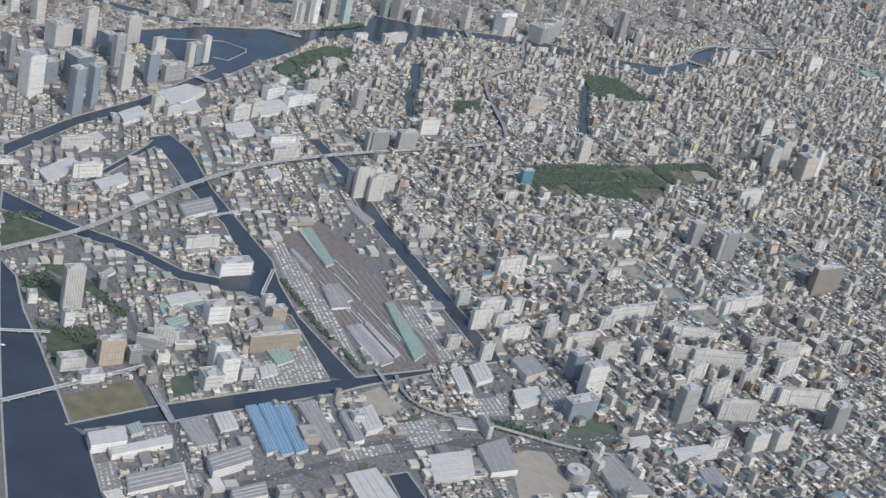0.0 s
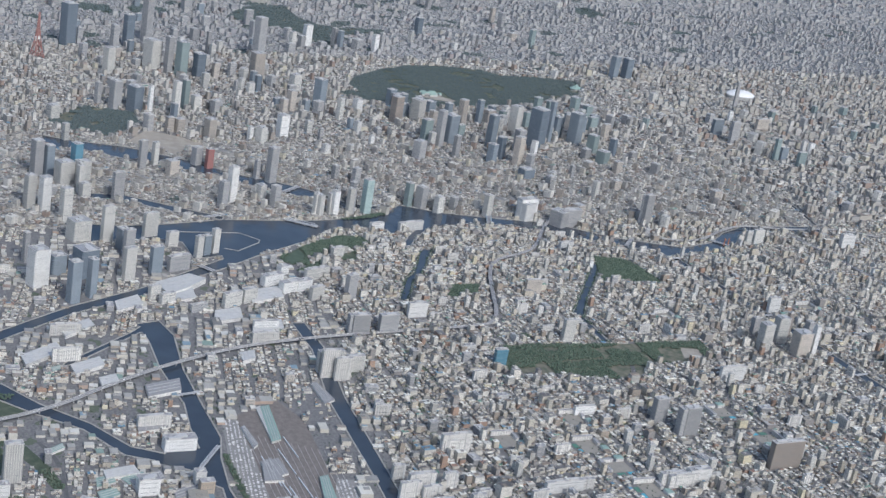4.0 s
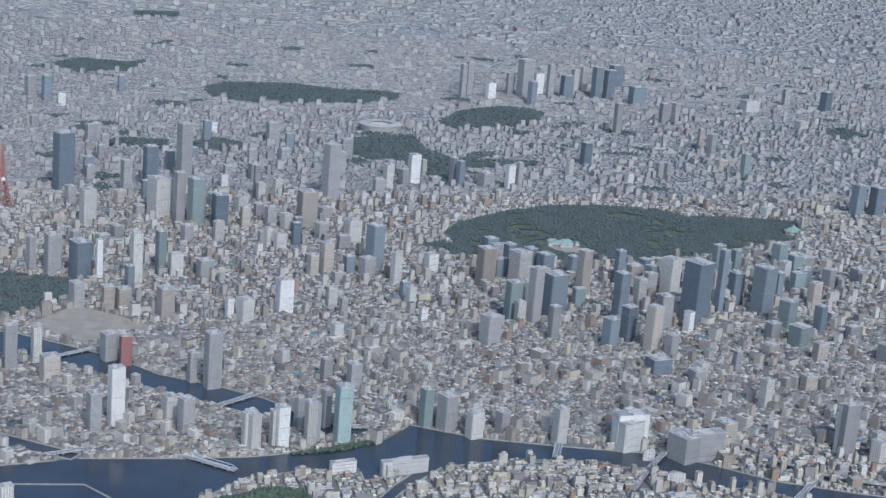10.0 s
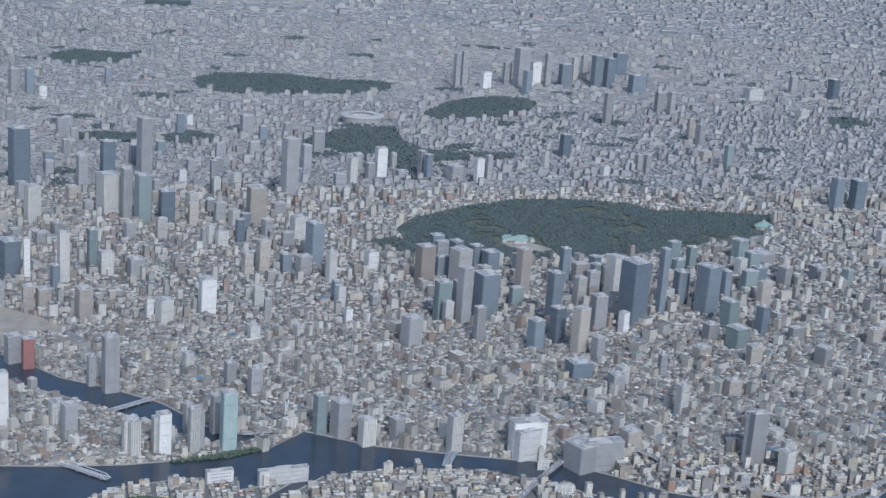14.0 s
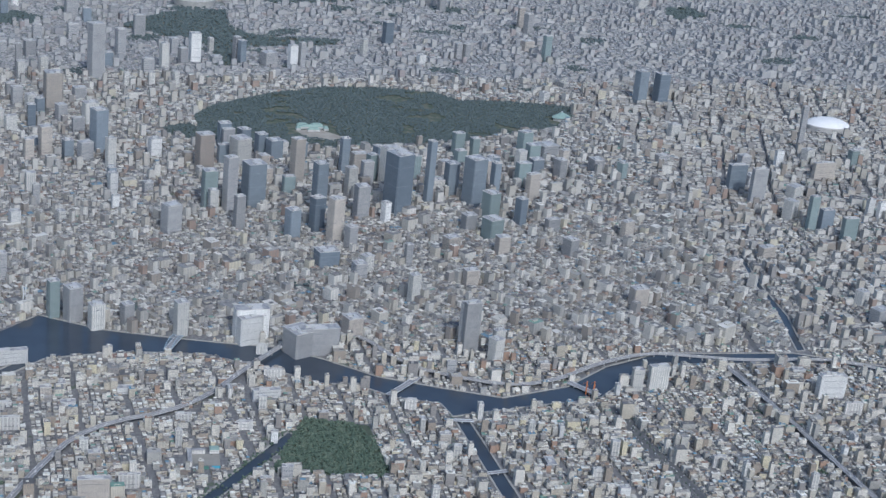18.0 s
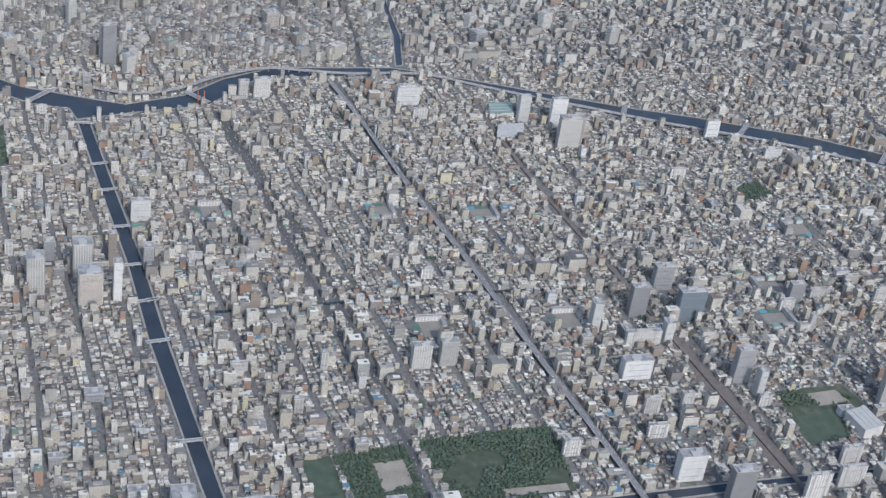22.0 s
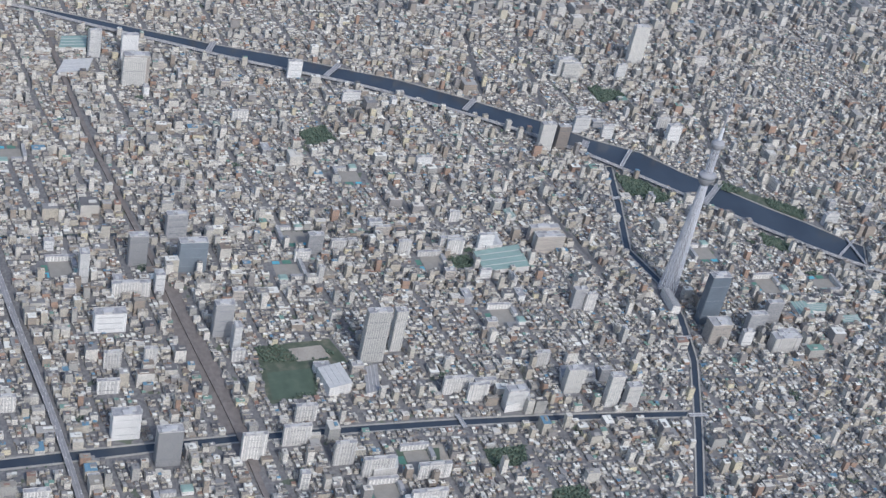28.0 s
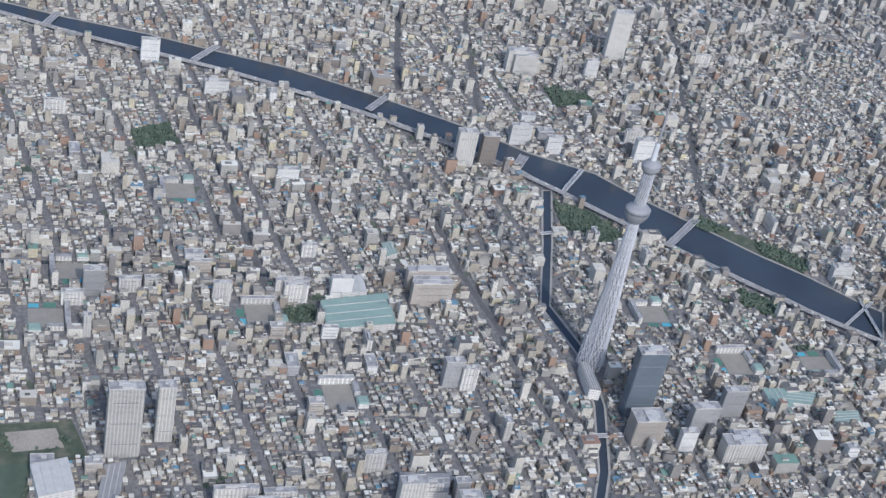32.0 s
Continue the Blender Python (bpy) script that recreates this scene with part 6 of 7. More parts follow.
tower(-5433, -2375, 43, 38, 100, 18, "white")
tower(-5135, -2191, 50, 38, 113, 18, "pale")
tower(-5211, -2210, 37, 29, 191, 18, "grey")
tower(-7159, -2454, 43, 45, 128, 18, "glass")
tower(-7392, -2405, 38, 38, 84, 25, "white")
tower(-4504, -1991, 95, 81, 192, 18, "beige")
tower(-4455, -2090, 52, 48, 86, 32, "pale")
tower(-7083, -2051, 79, 74, 138, 18, "grey")
tower(-5249, -1828, 74, 77, 306, 32, "grey")
tower(-5929, -1732, 61, 49, 154, 25, "grey")
tower(-5605, -1498, 51, 43, 142, 25, "pale")
tower(-5791, -1342, 63, 56, 168, 18, "white")
tower(-6067, -1257, 34, 28, 90, 25, "pale")
tower(-5811, -1126, 43, 37, 149, 32, "grey")
tower(-5726, -1100, 40, 37, 145, 32, "glass")
tower(-5662, -842, 46, 44, 136, 25, "white")
tower(-5665, -793, 40, 30, 151, 25, "grey")
tower(-5078, -1671, 30, 30, 79, 25, "pale")
tower(-5089, -1550, 32, 30, 79, 18, "pale")
tower(-5099, -1432, 32, 28, 88, 32, "pale")
tower(-9363, -557, 49, 39, 253, 25, "grey")
tower(-9527, -487, 41, 43, 250, 18, "grey")
tower(-9404, -351, 62, 65, 120, 25, "white")
tower(-9591, -183, 50, 51, 170, 18, "grey")
tower(-9454, -102, 100, 92, 290, 25, "grey")
tower(-9154, -99, 61, 52, 168, 32, "glass")
tower(-9537, 4, 72, 72, 184, 25, "white")
tower(-9493, 86, 55, 41, 255, 18, "grey")
tower(-9520, 213, 81, 76, 176, 18, "glass")
tower(-9697, 306, 48, 38, 200, 18, "pale")
tower(-9879, 402, 44, 45, 197, 25, "pale")
tower(-9568, 440, 73, 62, 238, 25, "glass")
tower(-9589, 535, 70, 71, 217, 25, "darkglass")
tower(-10296, 732, 90, 89, 175, 18, "darkglass")
tower(-7697, 186, 49, 45, 219, 25, "grey")
tower(-9307, 685, 102, 104, 135, 18, "glass")
tower(-8275, 637, 60, 52, 148, 18, "grey")
tower(-8286, 718, 52, 43, 150, 32, "grey")
tower(-7142, 594, 40, 38, 139, 18, "beige")
tower(-6918, 601, 55, 46, 137, 32, "grey")
tower(-6437, -279, 57, 52, 147, 25, "darkglass")
tower(-6009, 550, 44, 43, 161, 25, "greenglass")
tower(-9407, 1848, 59, 48, 142, 18, "grey")
tower(-9137, 2087, 82, 76, 163, 32, "darkglass")
tower(-4939, 852, 61, 57, 175, 25, "glass")
tower(-4941, 962, 77, 61, 162, 18, "darkglass")
tower(-3556, -3223, 43, 33, 148, 32, "grey")
tower(-3452, -3126, 71, 63, 185, 25, "grey")
tower(-3404, -3009, 98, 74, 165, 32, "darkglass")
tower(-3303, -2928, 28, 26, 192, 25, "white")
tower(-3259, -2775, 50, 45, 230, 25, "pale")
tower(-3156, -2799, 40, 33, 113, 32, "glass")
tower(-3478, -2676, 49, 38, 197, 25, "greenglass")
tower(-3428, -2613, 66, 56, 107, 18, "pale")
tower(-2903, -2997, 61, 49, 101, 32, "grey")
tower(-2861, -2874, 48, 44, 95, 18, "beige")
tower(-2864, -2815, 57, 54, 86, 25, "beige")
tower(-2733, -2652, 73, 57, 121, 25, "beige")
tower(-2803, -2192, 70, 60, 144, 18, "white")
tower(-3382, -2489, 65, 66, 92, 25, "grey")
tower(-3656, -1750, 78, 62, 199, 32, "glass")
tower(-3331, -1693, 40, 40, 143, 32, "pale")
tower(-3560, -1514, 59, 51, 92, 25, "white")
tower(-4129, -1803, 72, 68, 126, 25, "pale")
tower(-3528, -1968, 57, 51, 143, 25, "beige")
tower(-4108, -2063, 40, 37, 113, 18, "darkglass")
tower(-4035, -2195, 40, 32, 102, 32, "pale")
tower(-2106, -2837, 51, 54, 101, 32, "grey")
tower(-1757, -2483, 51, 52, 194, 25, "grey")
tower(-1824, -2550, 33, 26, 106, 25, "grey")
tower(-1938, -2242, 39, 33, 85, 32, "pale")
tower(-1351, -2767, 45, 45, 189, 25, "white")
tower(-1267, -2824, 50, 38, 133, 25, "grey")
tower(-1265, -2556, 44, 43, 114, 32, "grey")
tower(-1379, -2609, 50, 38, 87, 25, "pale")
tower(-1103, -2357, 40, 34, 112, 32, "pale")
tower(-1129, -2275, 40, 38, 128, 25, "white")
tower(-1324, -2218, 27, 22, 97, 32, "grey")
tower(-1157, -2181, 37, 35, 128, 25, "grey")
tower(-1325, -2135, 30, 29, 123, 32, "grey")
tower(-1702, -2019, 41, 43, 103, 25, "grey")
tower(-1836, -2101, 39, 35, 83, 25, "grey")
tower(-1331, -1823, 41, 35, 124, 25, "greenglass")
tower(-1303, -1761, 59, 51, 113, 32, "grey")
tower(-3356, -1310, 72, 68, 166, 25, "brown")
tower(-3365, -1164, 87, 74, 150, 32, "pale")
tower(-3592, -1012, 70, 60, 92, 25, "glass")
tower(-2717, -1305, 62, 54, 163, 18, "greenglass")
tower(-2676, -1229, 49, 49, 228, 32, "grey")
tower(-2772, -1134, 90, 79, 185, 25, "glass")
tower(-3119, -945, 50, 51, 208, 32, "beige")
tower(-3388, -733, 44, 35, 153, 18, "glass")
tower(-2694, -886, 59, 48, 208, 25, "glass")
tower(-2416, -1202, 37, 38, 137, 25, "grey")
tower(-2628, -1292, 41, 35, 104, 18, "pale")
tower(-2362, -1452, 68, 66, 112, 32, "grey")
tower(-2301, -1012, 56, 49, 120, 32, "glass")
tower(-2430, -913, 50, 50, 135, 32, "darkglass")
tower(-2981, -738, 48, 43, 122, 25, "pale")
tower(-3614, -568, 49, 40, 67, 32, "darkglass")
tower(-2268, -859, 54, 52, 174, 32, "beige")
tower(-2611, -730, 63, 52, 139, 18, "grey")
tower(-3137, -575, 73, 59, 174, 32, "pale")
tower(-2190, -807, 45, 40, 88, 32, "grey")
tower(-2571, -639, 39, 30, 83, 32, "white")
tower(-2707, -583, 106, 85, 252, 32, "darkglass")
tower(-2851, -444, 38, 29, 270, 25, "glass")
tower(-2996, -396, 59, 61, 74, 18, "pale")
tower(-3630, -157, 45, 34, 107, 18, "greenglass")
tower(-2998, -336, 61, 48, 146, 18, "glass")
tower(-2857, -264, 82, 73, 202, 32, "glass")
tower(-3004, -157, 41, 32, 147, 25, "glass")
tower(-2631, -229, 66, 56, 117, 32, "greenglass")
tower(-2373, -259, 73, 68, 80, 32, "greenglass")
tower(-2547, -125, 45, 37, 116, 32, "darkglass")
tower(-2133, -260, 46, 48, 76, 18, "beige")
tower(-3752, 181, 98, 84, 56, 25, "grey")
tower(-1957, -914, 78, 79, 63, 18, "darkglass")
tower(-1889, -778, 44, 41, 64, 32, "pale")
tower(-1969, -624, 29, 26, 85, 18, "grey")
tower(-1520, -663, 38, 34, 107, 25, "pale")
tower(-1079, -560, 48, 37, 143, 32, "grey")
tower(-974, -485, 43, 39, 71, 32, "pale")
tower(-1182, -901, 63, 54, 66, 25, "beige")
tower(-1219, -1686, 46, 46, 83, 25, "pale")
tower(-1250, -1594, 41, 37, 75, 32, "grey")
tower(-1169, -1430, 43, 40, 111, 25, "pale")
tower(-7570, -3552, 55, 49, 73, 18, "grey")
tower(-8330, -3135, 57, 54, 46, 32, "grey")
tower(-5749, -1231, 61, 55, 48, 18, "grey")
tower(-5738, -959, 73, 77, 81, 32, "grey")
tower(-3320, 431, 43, 33, 81, 32, "greenglass")
tower(-3445, 345, 70, 52, 65, 18, "grey")
tower(-4929, 359, 49, 41, 52, 32, "white")
tower(-6077, 71, 40, 37, 90, 25, "grey")
tower(-6079, 117, 40, 38, 89, 32, "grey")
tower(-5829, -158, 45, 39, 67, 25, "white")
tower(-6330, 499, 62, 66, 70, 25, "beige")
tower(-6081, -441, 39, 33, 102, 32, "pale")
tower(-9062, 1468, 131, 113, 87, 18, "white")
tower(-8049, 1564, 83, 77, 74, 25, "pale")
tower(-4058, -2220, 35, 34, 82, 25, "grey")
tower(-2390, -2020, 46, 41, 66, 25, "white")
tower(-2949, -1676, 45, 34, 84, 25, "white")
tower(-3095, -1683, 37, 33, 72, 25, "glass")
tower(-2670, -1661, 35, 28, 62, 18, "white")
tower(-2441, -1857, 43, 33, 56, 32, "pale")
tower(-2743, -1963, 26, 27, 80, 18, "grey")
tower(-2957, -1538, 45, 38, 47, 18, "grey")
tower(-2928, -1995, 40, 40, 83, 18, "pale")
tower(-2676, -2349, 65, 57, 92, 32, "pale")
tower(-2718, -2407, 34, 29, 82, 25, "white")
tower(-2033, -2778, 39, 39, 110, 18, "red")
tower(-1185, -2093, 49, 44, 176, 18, "cyan")
tower(-1118, -1229, 81, 78, 87, 25, "white")
tower(-1014, -1079, 93, 77, 78, 32, "grey")
cluster(-3900, -2900, -1250, 250, 30, 60, 125, ["glass", "grey", "glass", "pale", "greenglass", "beige"], 41)
cluster(-5300, -3400, -3100, -1700, 26, 50, 110, ["grey", "pale", "grey", "glass", "beige"], 42)
cluster(-7200, -5300, -3200, -1200, 22, 60, 130, ["grey", "glass", "pale", "grey"], 43)
cluster(-2600, -1400, -900, 1600, 14, 45, 75, ["grey", "pale", "beige"], 46)
cluster(-4400, -2400, 600, 2400, 18, 45, 95, ["grey", "pale", "greenglass"], 47)


# ---- repeated mid-size blocks of the near quarters ----
PROTO = []
for k, (w, d, h, style) in enumerate(((14, 34, 30, "slab"), (13, 52, 36, "slab"), (18, 22, 42, "pale"), (16, 18, 33, "white"), (20, 28, 36, "grey"), (22, 30, 27, "beige"), (15, 26, 24, "brown"), (26, 40, 18, "white"), (14, 42, 22, "slab"), (18, 18, 48, "pale"), (30, 44, 21, "grey"), (24, 26, 30, "white"))):
    mat, colour, kind = F[style]
    ob = tagged(new(NAMES[kind]), f"{colour} {kind} of about {max(4, round(h / 3.2))} storeys in a street", "building", group="mid-size blocks of the town")
    raise_tower(ob, w, d, h, style, random.Random(k), 2)
    PROTO.append((ob, w, d))


def scatter(area, turn, pitch, share, seed, limit, kinds):
    r = np.random.default_rng(seed)
    p = lattice(*area, pitch, pitch, turn, (1000, 1000))
    p = p + r.uniform(-0.33, 0.33, p.shape) * pitch
    p = p[free(p, 14)]
    p = p[r.random(len(p)) < share * (0.35 + 1.3 * field(p, 420, seed))]
    r.shuffle(p)
    ex = np.array(EXCL)
    made = 0
    for x, y in p:
        if made >= limit:
            break
        if (np.hypot(ex[:, 0] - x, ex[:, 1] - y) < ex[:, 2] + 22).any():
            continue
        k = kinds[int(r.integers(len(kinds)))]
        ob, w, d = PROTO[k]
        (ux, uy), = plan([(x, y)])
        m = Matrix.Translation((ux, uy, 0)) @ Matrix.Rotation(turn + (math.pi / 2 if r.random() < 0.3 else 0), 4, "Z")
        (je,), (jn,), (jz,) = local([(x, y)])
        ob.scale = (je, jn, jz)
        copy_thing(ob, m)
        EXCL.append((x, y, 0.5 * math.hypot(w, d) + 3))
        made += 1


ALL = list(range(12))
scatter((-1050, 2600, 550, 3300), A4, 88, 0.5, 31, 75, ALL)
scatter((-950, 2400, -1200, 550), A4, 88, 0.5, 32, 75, ALL)
scatter((-700, 2650, -2500, -1200), radians(8), 84, 0.75, 33, 100, [0, 1, 1, 2, 4, 5, 7, 8, 8, 9, 10])
scatter((-700, 2650, -4000, -2500), radians(-3), 90, 0.6, 34, 36, [1, 5, 7, 7, 10, 10, 11, 4])
for (ob, w, d), x, y in zip(PROTO, range(-1000, 2000, 230), (-1190, -1170, -1210) * 4):
    (ux, uy), = plan([(x, y)])
    ob.location = (ux, uy, 0)
    ob.scale = [v[0] for v in local([(x, y)])]
    EXCL.append((x, y, 0.5 * math.hypot(w, d) + 3))


# ---- small woods and pocket parks ----
def patches(n, x0, x1, y0, y1, low, high, seed):
    r = random.Random(seed)
    out = []
    while len(out) < n:
        x, y = r.uniform(x0, x1), r.uniform(y0, y1)
        if not (inside(np.array([(x, y)]), SEEN)[0] and free(np.array([(x, y)]), 10)[0] and clear_of(np.array([(x, y)]))[0]):
            continue
        a, b, turn = r.uniform(low, high), r.uniform(low, high) * 0.6, r.uniform(0, 3)
        ring = []
        for k in range(9):
            e = 2 * math.pi * k / 9
            q = r.uniform(0.75, 1.2)
            u, v = a * q * math.cos(e), b * q * math.sin(e)
            ring.append((x + u * math.cos(turn) - v * math.sin(turn), y + u * math.sin(turn) + v * math.cos(turn)))
        out.append(ring)
        EXCL.append((x, y, 0.8 * (a + b) / 2))
    return out


WOODS = patches(110, -12500, -5300, -4500, 5500, 60, 190, 91) + patches(40, -5300, -1200, -3600, 4500, 30, 80, 92)
POCKETS = patches(46, -900, 2500, -2500, 3200, 14, 30, 93)


# ---- trees ----
GLADES = [[(-4310, -930), (-4310, -720), (-4060, -700), (-4060, -930)], [(-4570, 310), (-4570, 440), (-4400, 440), (-4380, 310)],
          [(790, -1760), (770, -1560), (790, -1555), (812, -1760)], [(640, -1420), (640, -1400), (860, -1380), (860, -1400)]]


def crowns(name, polys, gap, seed, size, label, gaps_at=0.66, each=3):
    """Crowns of irregular clumps over the parks, with glades between them."""
    r = np.random.default_rng(seed)
    pts = []
    for poly in polys:
        a = np.array(poly, float)
        lo, hi = a.min(0), a.max(0)
        x, y = np.meshgrid(np.arange(lo[0], hi[0], gap), np.arange(lo[1], hi[1], gap))
        p = np.stack([x.ravel(), y.ravel()], 1)
        p = p + r.uniform(-0.5, 0.5, p.shape) * gap
        p = p[inside(p, poly)]
        for other in list(LAWNS.values()) + list(BARE.values()) + GLADES:
            p = p[~inside(p, other)]
        p = p[(field(p, 70, seed + 1) * 0.6 + field(p, 210, seed + 2) * 0.4) < gaps_at]
        pts.append(p)
    p = np.vstack(pts)
    return clumps(name, p, size, seed, label, each)


def clumps(name, p, size, seed, label, each=3):
    r = np.random.default_rng(seed)
    g = (1 + 5 ** 0.5) / 2
    ico = np.array([(-1, g, 0), (1, g, 0), (-1, -g, 0), (1, -g, 0), (0, -1, g), (0, 1, g), (0, -1, -g), (0, 1, -g), (g, 0, -1), (g, 0, 1), (-g, 0, -1), (-g, 0, 1)]) / 1.9
    tri = np.array([(0, 11, 5), (0, 5, 1), (0, 1, 7), (0, 7, 10), (0, 10, 11), (1, 5, 9), (5, 11, 4), (11, 10, 2), (10, 7, 6), (7, 1, 8), (3, 9, 4), (3, 4, 2), (3, 2, 6), (3, 6, 8), (3, 8, 9), (4, 9, 5), (2, 4, 11), (6, 2, 10), (8, 6, 7), (9, 8, 1)])
    p = np.repeat(p, each, 0)
    p = p + r.normal(0, 0.35 * size, p.shape)
    q = plan(p)
    n = len(q)
    rad = size * r.uniform(0.32, 0.68, n) * S
    # Far crowns are flattened so little shade falls between them, as through haze.
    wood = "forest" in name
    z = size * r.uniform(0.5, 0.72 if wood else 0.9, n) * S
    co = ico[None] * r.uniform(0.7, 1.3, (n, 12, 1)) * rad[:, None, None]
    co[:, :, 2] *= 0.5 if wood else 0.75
    co[:, :, 0] += q[:, 0, None]
    co[:, :, 1] += q[:, 1, None]
    co[:, :, 2] += z[:, None]
    faces = (tri[None] + 12 * np.arange(n)[:, None, None]).reshape(-1, 3)
    me = bpy.data.meshes.new(name)
    co = np.ascontiguousarray(co.reshape(-1, 3), np.float32)
    faces = np.ascontiguousarray(faces, np.int32)
    me.vertices.add(len(co))
    me.vertices.foreach_set("co", co.ravel())
    me.loops.add(faces.size)
    me.loops.foreach_set("vertex_index", faces.ravel())
    me.polygons.add(len(faces))
    me.polygons.foreach_set("loop_start", np.arange(0, faces.size, 3, dtype=np.int32))
    me.update(calc_edges=True)
    me.shade_flat()
    me.materials.append(M_WOODS_HAZE if wood else M_TREES)
    return tagged(new(name, me), label, "trees", kind="stuff")


NEAR_PARKS = ["kiyosumi", "sarue", "sarue_west", "campus", "campus_south", "island_point", "canal_strip", "embankment_green", "sumida_park", "asakusa_bank", "fukagawa", "kameido", "kame2", "yokoami", "asakusa_gr", "sum_e", "etchu2", "etchujima"]
crowns("park_trees", [PARKS[k] for k in NEAR_PARKS], 7.5, 61, 7.5, "dark green broadleaf trees of the city parks", 0.74, 2)
crowns("park_trees", [PARKS[k] for k in ("kinshi", "shore_grass", "shore_point", "island_verge", "green5", "green6", "green7", "honjo")], 9, 62, 7.5, "scattered trees on open grass", 0.46, 2)
crowns("forest_trees", [PARKS[k] for k in ("palace", "hamarikyu", "ueno_green", "hibiya")], 10.5, 63, 11, "dense trees of the palace grounds in greens paled for haze", 0.74, 1)
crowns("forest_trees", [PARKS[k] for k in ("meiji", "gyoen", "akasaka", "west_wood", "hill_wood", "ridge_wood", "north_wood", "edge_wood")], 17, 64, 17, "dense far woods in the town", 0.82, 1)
crowns("forest_trees", WOODS, 20, 67, 17, "small woods and gardens among far houses, paled for haze", 0.8, 1)
crowns("park_trees", [PARKS["kiba_park"]], 7.5, 69, 7.5, "broadleaf trees round the glades of a long park", 0.57, 2)
crowns("park_trees", POCKETS, 8, 68, 7, "trees of small town parks and shrines", 0.7, 2)
tr_rng = np.random.default_rng(65)
banks = np.vstack([dense(WATER[k] + WATER[k][:1], 13) for k in ("canal_main", "canal_c", "canal_b", "canal_front", "canal_d", "kitajukken", "yokojukken")])
banks = banks + tr_rng.normal(0, 4, banks.shape) + 6
rows_ = [dense(LINES["street_g"], 22), dense(LINES["street_j"], 24), dense(LINES["avenue"], 26), dense(LINES["street_a"], 26), dense(LINES["greenway"], 10), dense(LINES["oyoko_n"], 14), dense(LINES["street_d"], 20)]
line_trees = np.vstack([l_ + np.array([0, s_]) for l_ in rows_ for s_ in (-11, 11)])
loose = np.stack([tr_rng.uniform(-900, 2650, 2600), tr_rng.uniform(-3900, 3300, 2600)], 1)
green_side = np.stack([tr_rng.uniform(500, 2650, 9500), tr_rng.uniform(-3750, -1100, 9500)], 1)
green_side = green_side[field(green_side, 60, 71) > 0.42]
loose = np.vstack([loose, green_side])
loose = loose[free(loose)]
clumps("street_trees", np.vstack([line_trees, loose, banks[free(banks, -8) & (field(banks, 120, 70) > 0.42)]]), 5, 66, "small street and garden trees", 1)
leafy = np.vstack([dense(WATER[k] + WATER[k][:1], 5) for k in ("sendai", "oyoko")])
leafy = leafy + tr_rng.normal(0, 5, leafy.shape)
clumps("bank_trees", leafy[field(leafy, 60, 72) > 0.3], 7, 73, "green trees leaning over a narrow canal", 1)
gardens = np.stack([tr_rng.uniform(500, 2650, 7000), tr_rng.uniform(-2700, -1050, 7000)], 1)
gardens = gardens[free(gardens) & clear_of(gardens) & (field(gardens, 90, 74) > 0.5)]
clumps("garden_trees", gardens, 7, 75, "dark green trees between apartment blocks", 1)


# ---- the close-set town ----
for name, area, pitch, turn, low, high, tall, mat, label, seed, street, gaps, sway in (
        ("town_houses", (-1150, 2800, 500, 4600), (12.0, 11.6), A4, 6.2, 27, 0.02, M_CITY, "dense low houses and flats in white and grey", 11, (9, 4), (13, 4.5), 9),
        ("town_houses", (-1150, 2700, -1250, 500), (12.2, 11.8), A4, 6.4, 28, 0.025, M_CITY, "dense low houses and flats in white, beige and grey", 12, (9, 4), (13, 4.5), 9),
        ("town_houses", (-1130, 2700, -2550, -1250), (13.4, 12.8), radians(8), 7.2, 26, 0.03, M_CITY, "dense town houses and small blocks", 13, (8, 4), (13, 4.5), 9),
        ("harbour_houses", (-1000, 2700, -4300, -2550), (12.5, 12), radians(-3), 5.2, 16, 0.03, M_CITY, "small houses and workshops of the harbour quarter", 14, (8, 3), (12, 5), 12),
        ("harbour_sheds", (-1000, 2700, -4300, -2550), (41, 31), radians(-3), 9, 22, 0.03, M_HARBOUR, "sheds, depots and blocks of the harbour quarter", 24, (5, 2), (14, 7), 20),
        ("office_quarter", (-2700, -1150, -2300, 600), (20, 18), radians(35), 14, 34, 0.04, M_TOWN, "close-set office blocks in white and grey", 15, (6, 3), (11, 5), 14),
        ("office_quarter", (-2700, -1150, 600, 6400), (18.5, 17), radians(8), 12, 34, 0.04, M_TOWN, "close-set blocks and houses of the old town", 16, (7, 3), (11, 5), 14),
        ("island_quarter", (-2700, -900, -4600, -2300), (21, 19), radians(40), 10, 28, 0.04, M_TOWN, "blocks on the islands between the channels", 17, (6, 3), (11, 5), 14),
        ("office_quarter", (-5400, -2700, -4800, 600), (25, 22), radians(22), 16, 40, 0.05, M_TOWN, "office blocks of the city centre", 18, (6, 4), (16, 6), 30),
        ("office_quarter", (-5400, -2700, 600, 6000), (22, 20), radians(-12), 14, 40, 0.035, M_TOWN, "blocks and houses of the northern quarters", 19, (7, 4), (14, 6), 30),
        ("far_town", (-8500, -5400, -6500, 7500), (27, 25), radians(14), 10, 34, 0.035, M_FAR_HAZE, "far town in colours paled for haze", 20, (7, 5), (11, 5), 70),
        ("far_town", (-13000, -8500, -6500, 9500), (38, 34), radians(-9), 9, 34, 0.03, M_FAR_HAZE, "far town in colours paled for haze", 21, (8, 6), (9, 4), 120),
        ("far_town", (-25000, -13000, -9000, 13000), (70, 60), radians(5), 8, 30, 0.02, M_FAR_HAZE, "far town towards the plain in colours paled for haze", 22, (9, 7), (10, 5), 300)):
    town(name, area, pitch, turn, low, high, tall, mat, label, seed, street, gaps, sway)


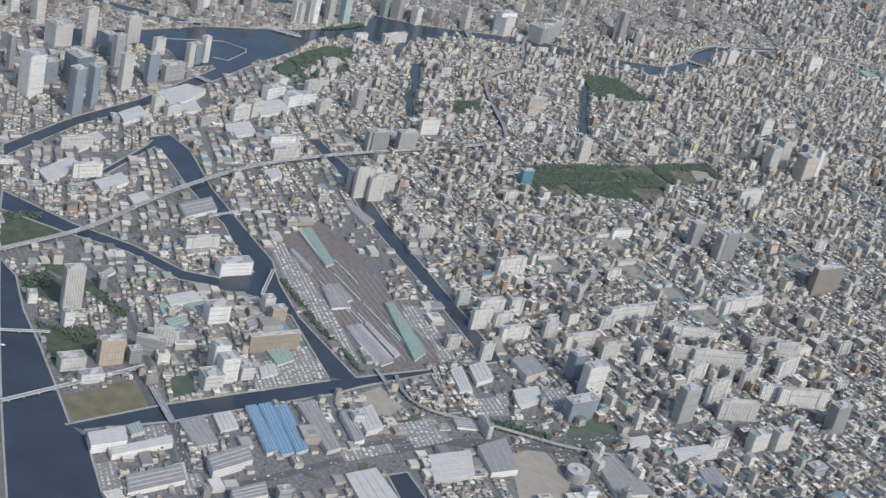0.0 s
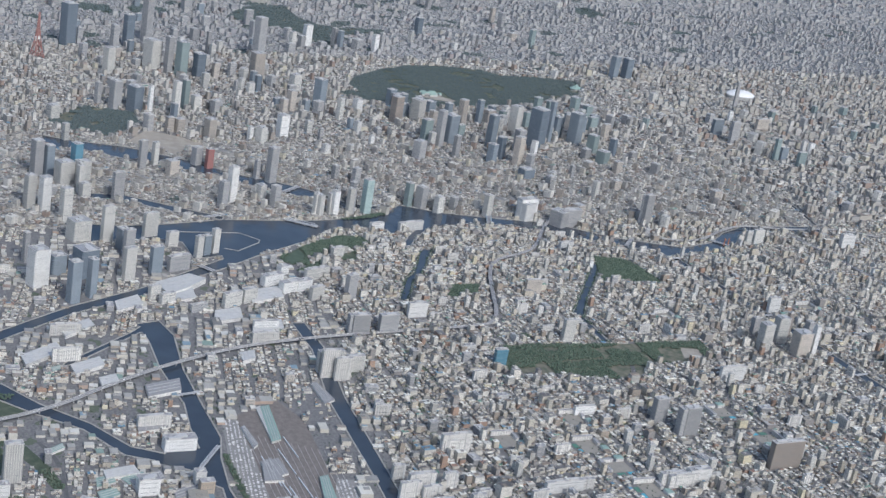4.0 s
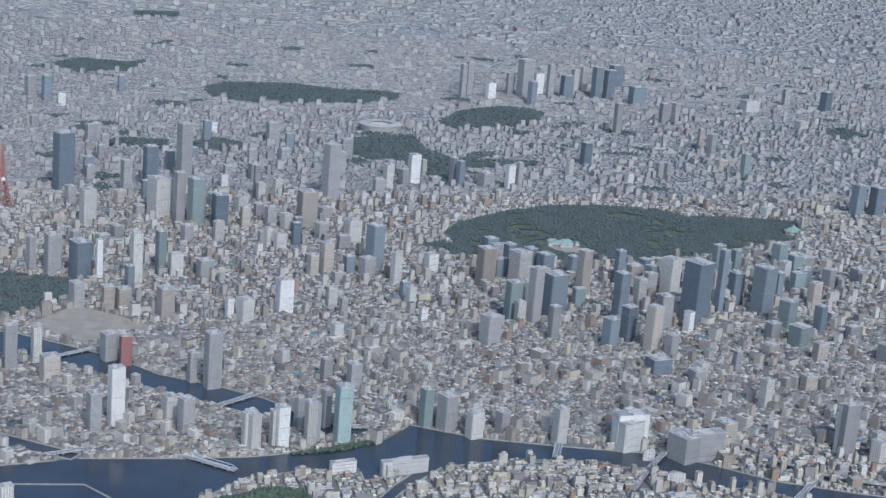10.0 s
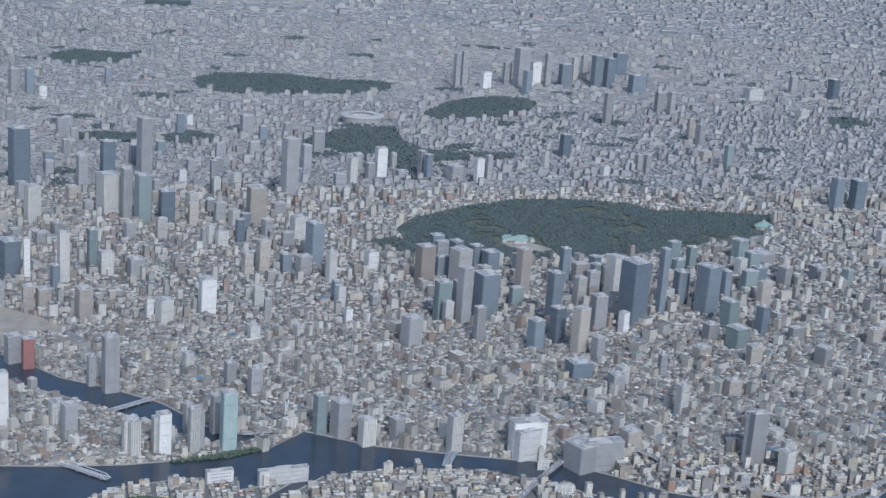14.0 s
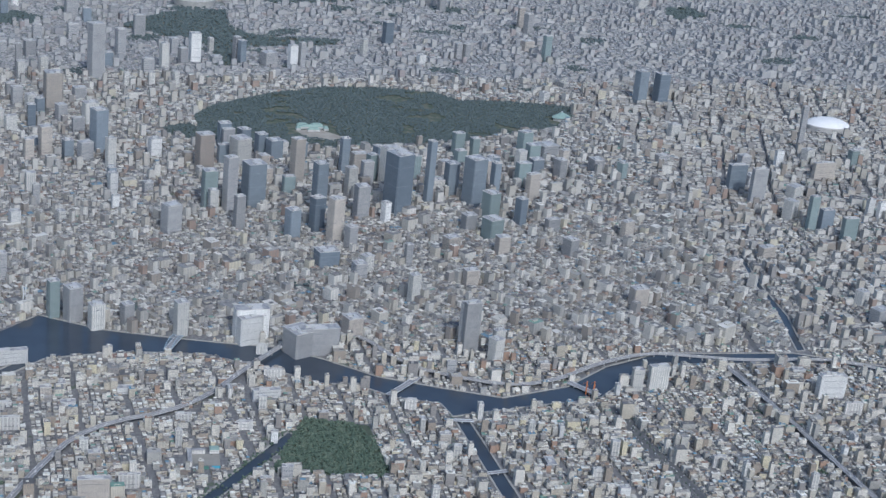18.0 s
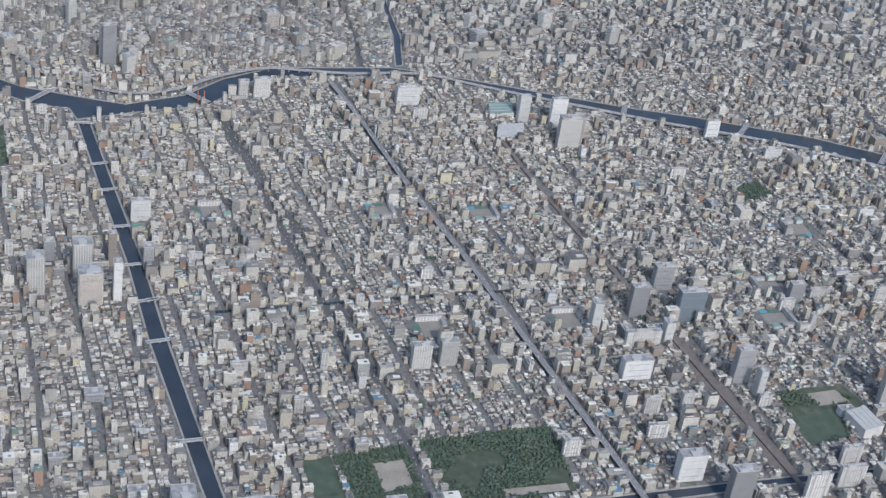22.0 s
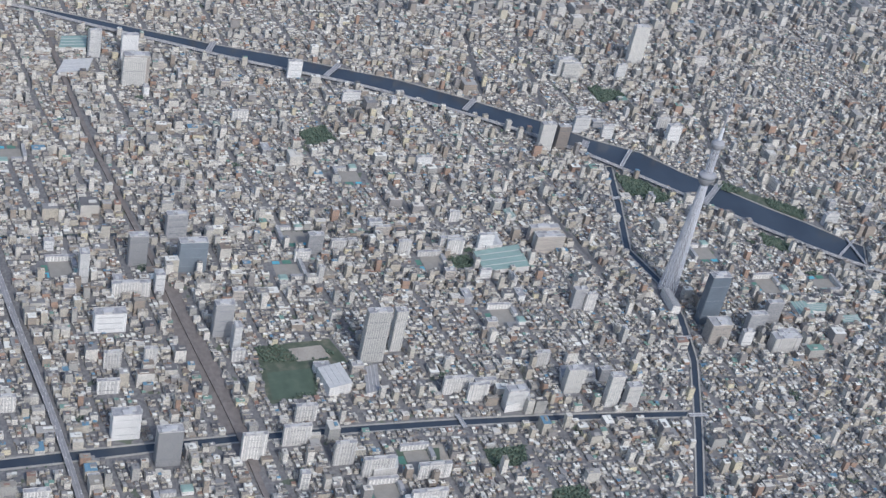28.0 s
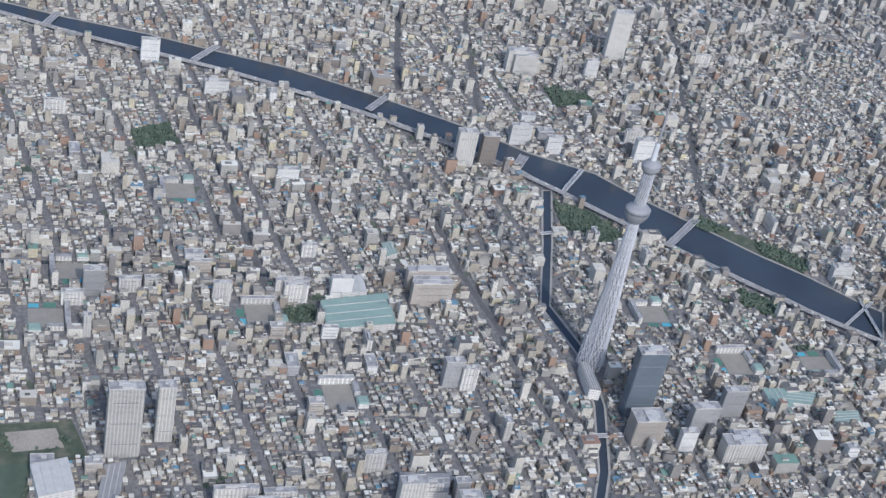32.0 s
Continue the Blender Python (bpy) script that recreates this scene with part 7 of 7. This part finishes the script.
# ---- traffic on the main roads ----
cars_xy, cars_z, cars_t = [], [], []
car_rng = np.random.default_rng(77)
for key, z_, half in (("route7", 14.1, 6), ("route9", 15.1, 6), ("route6", 14.1, 5), ("street_a", 0.5, 6), ("street_g", 0.5, 7), ("street_h", 0.5, 7), ("street_m", 0.5, 7), ("street_o", 0.5, 5), ("street_j", 0.5, 6), ("avenue", 0.5, 6), ("street_d", 0.5, 7)):
    d_ = dense(rounded(LINES[key]), 9)
    dirs = np.gradient(d_, axis=0)
    dirs /= np.hypot(*dirs.T)[:, None]
    pick = np.where(car_rng.random(len(d_)) < 0.34)[0]
    side = car_rng.choice((-1.0, -0.45, 0.45, 1.0), len(pick)) * half
    cars_xy.append(d_[pick] + np.stack([-dirs[pick, 1], dirs[pick, 0]], 1) * side[:, None])
    cars_z += [z_ * S] * len(pick)
    cars_t.append(np.arctan2(dirs[pick, 1], dirs[pick, 0]))
for poly in LOTS.values():
    a = np.array(poly, float)
    x, y = np.meshgrid(np.arange(*np.sort(a[:, 0])[[0, -1]], 3.4), np.arange(*np.sort(a[:, 1])[[0, -1]], 12.0))
    q = np.stack([x.ravel(), y.ravel()], 1)
    q = q[inside(q, poly)]
    q = q[car_rng.random(len(q)) < 0.45]
    cars_xy.append(q)
    cars_z += [0.6 * S] * len(q)
    cars_t.append(np.full(len(q), 1.5))
cars_xy, cars_t = plan(np.vstack(cars_xy)), np.concatenate(cars_t)
long_ = np.where(car_rng.random(len(cars_t)) < 0.2, 9.0, 4.6)
co, fa = boxes(cars_xy, long_ * S, np.full(len(cars_t), 2.0) * S, np.where(long_ > 6, 3.0, 1.5) * S, cars_t, np.array(cars_z))
M_CARS = mat_green("car_paint", [(0.1, (0.05, 0.05, 0.06)), (0.4, (0.5, 0.5, 0.5)), (0.6, (0.75, 0.75, 0.74)), (0.9, (0.2, 0.2, 0.22))], 0.9 / S)
tagged(quads_mesh("traffic", co, fa, M_CARS), "cars and lorries on the main roads", "vehicles", kind="stuff")
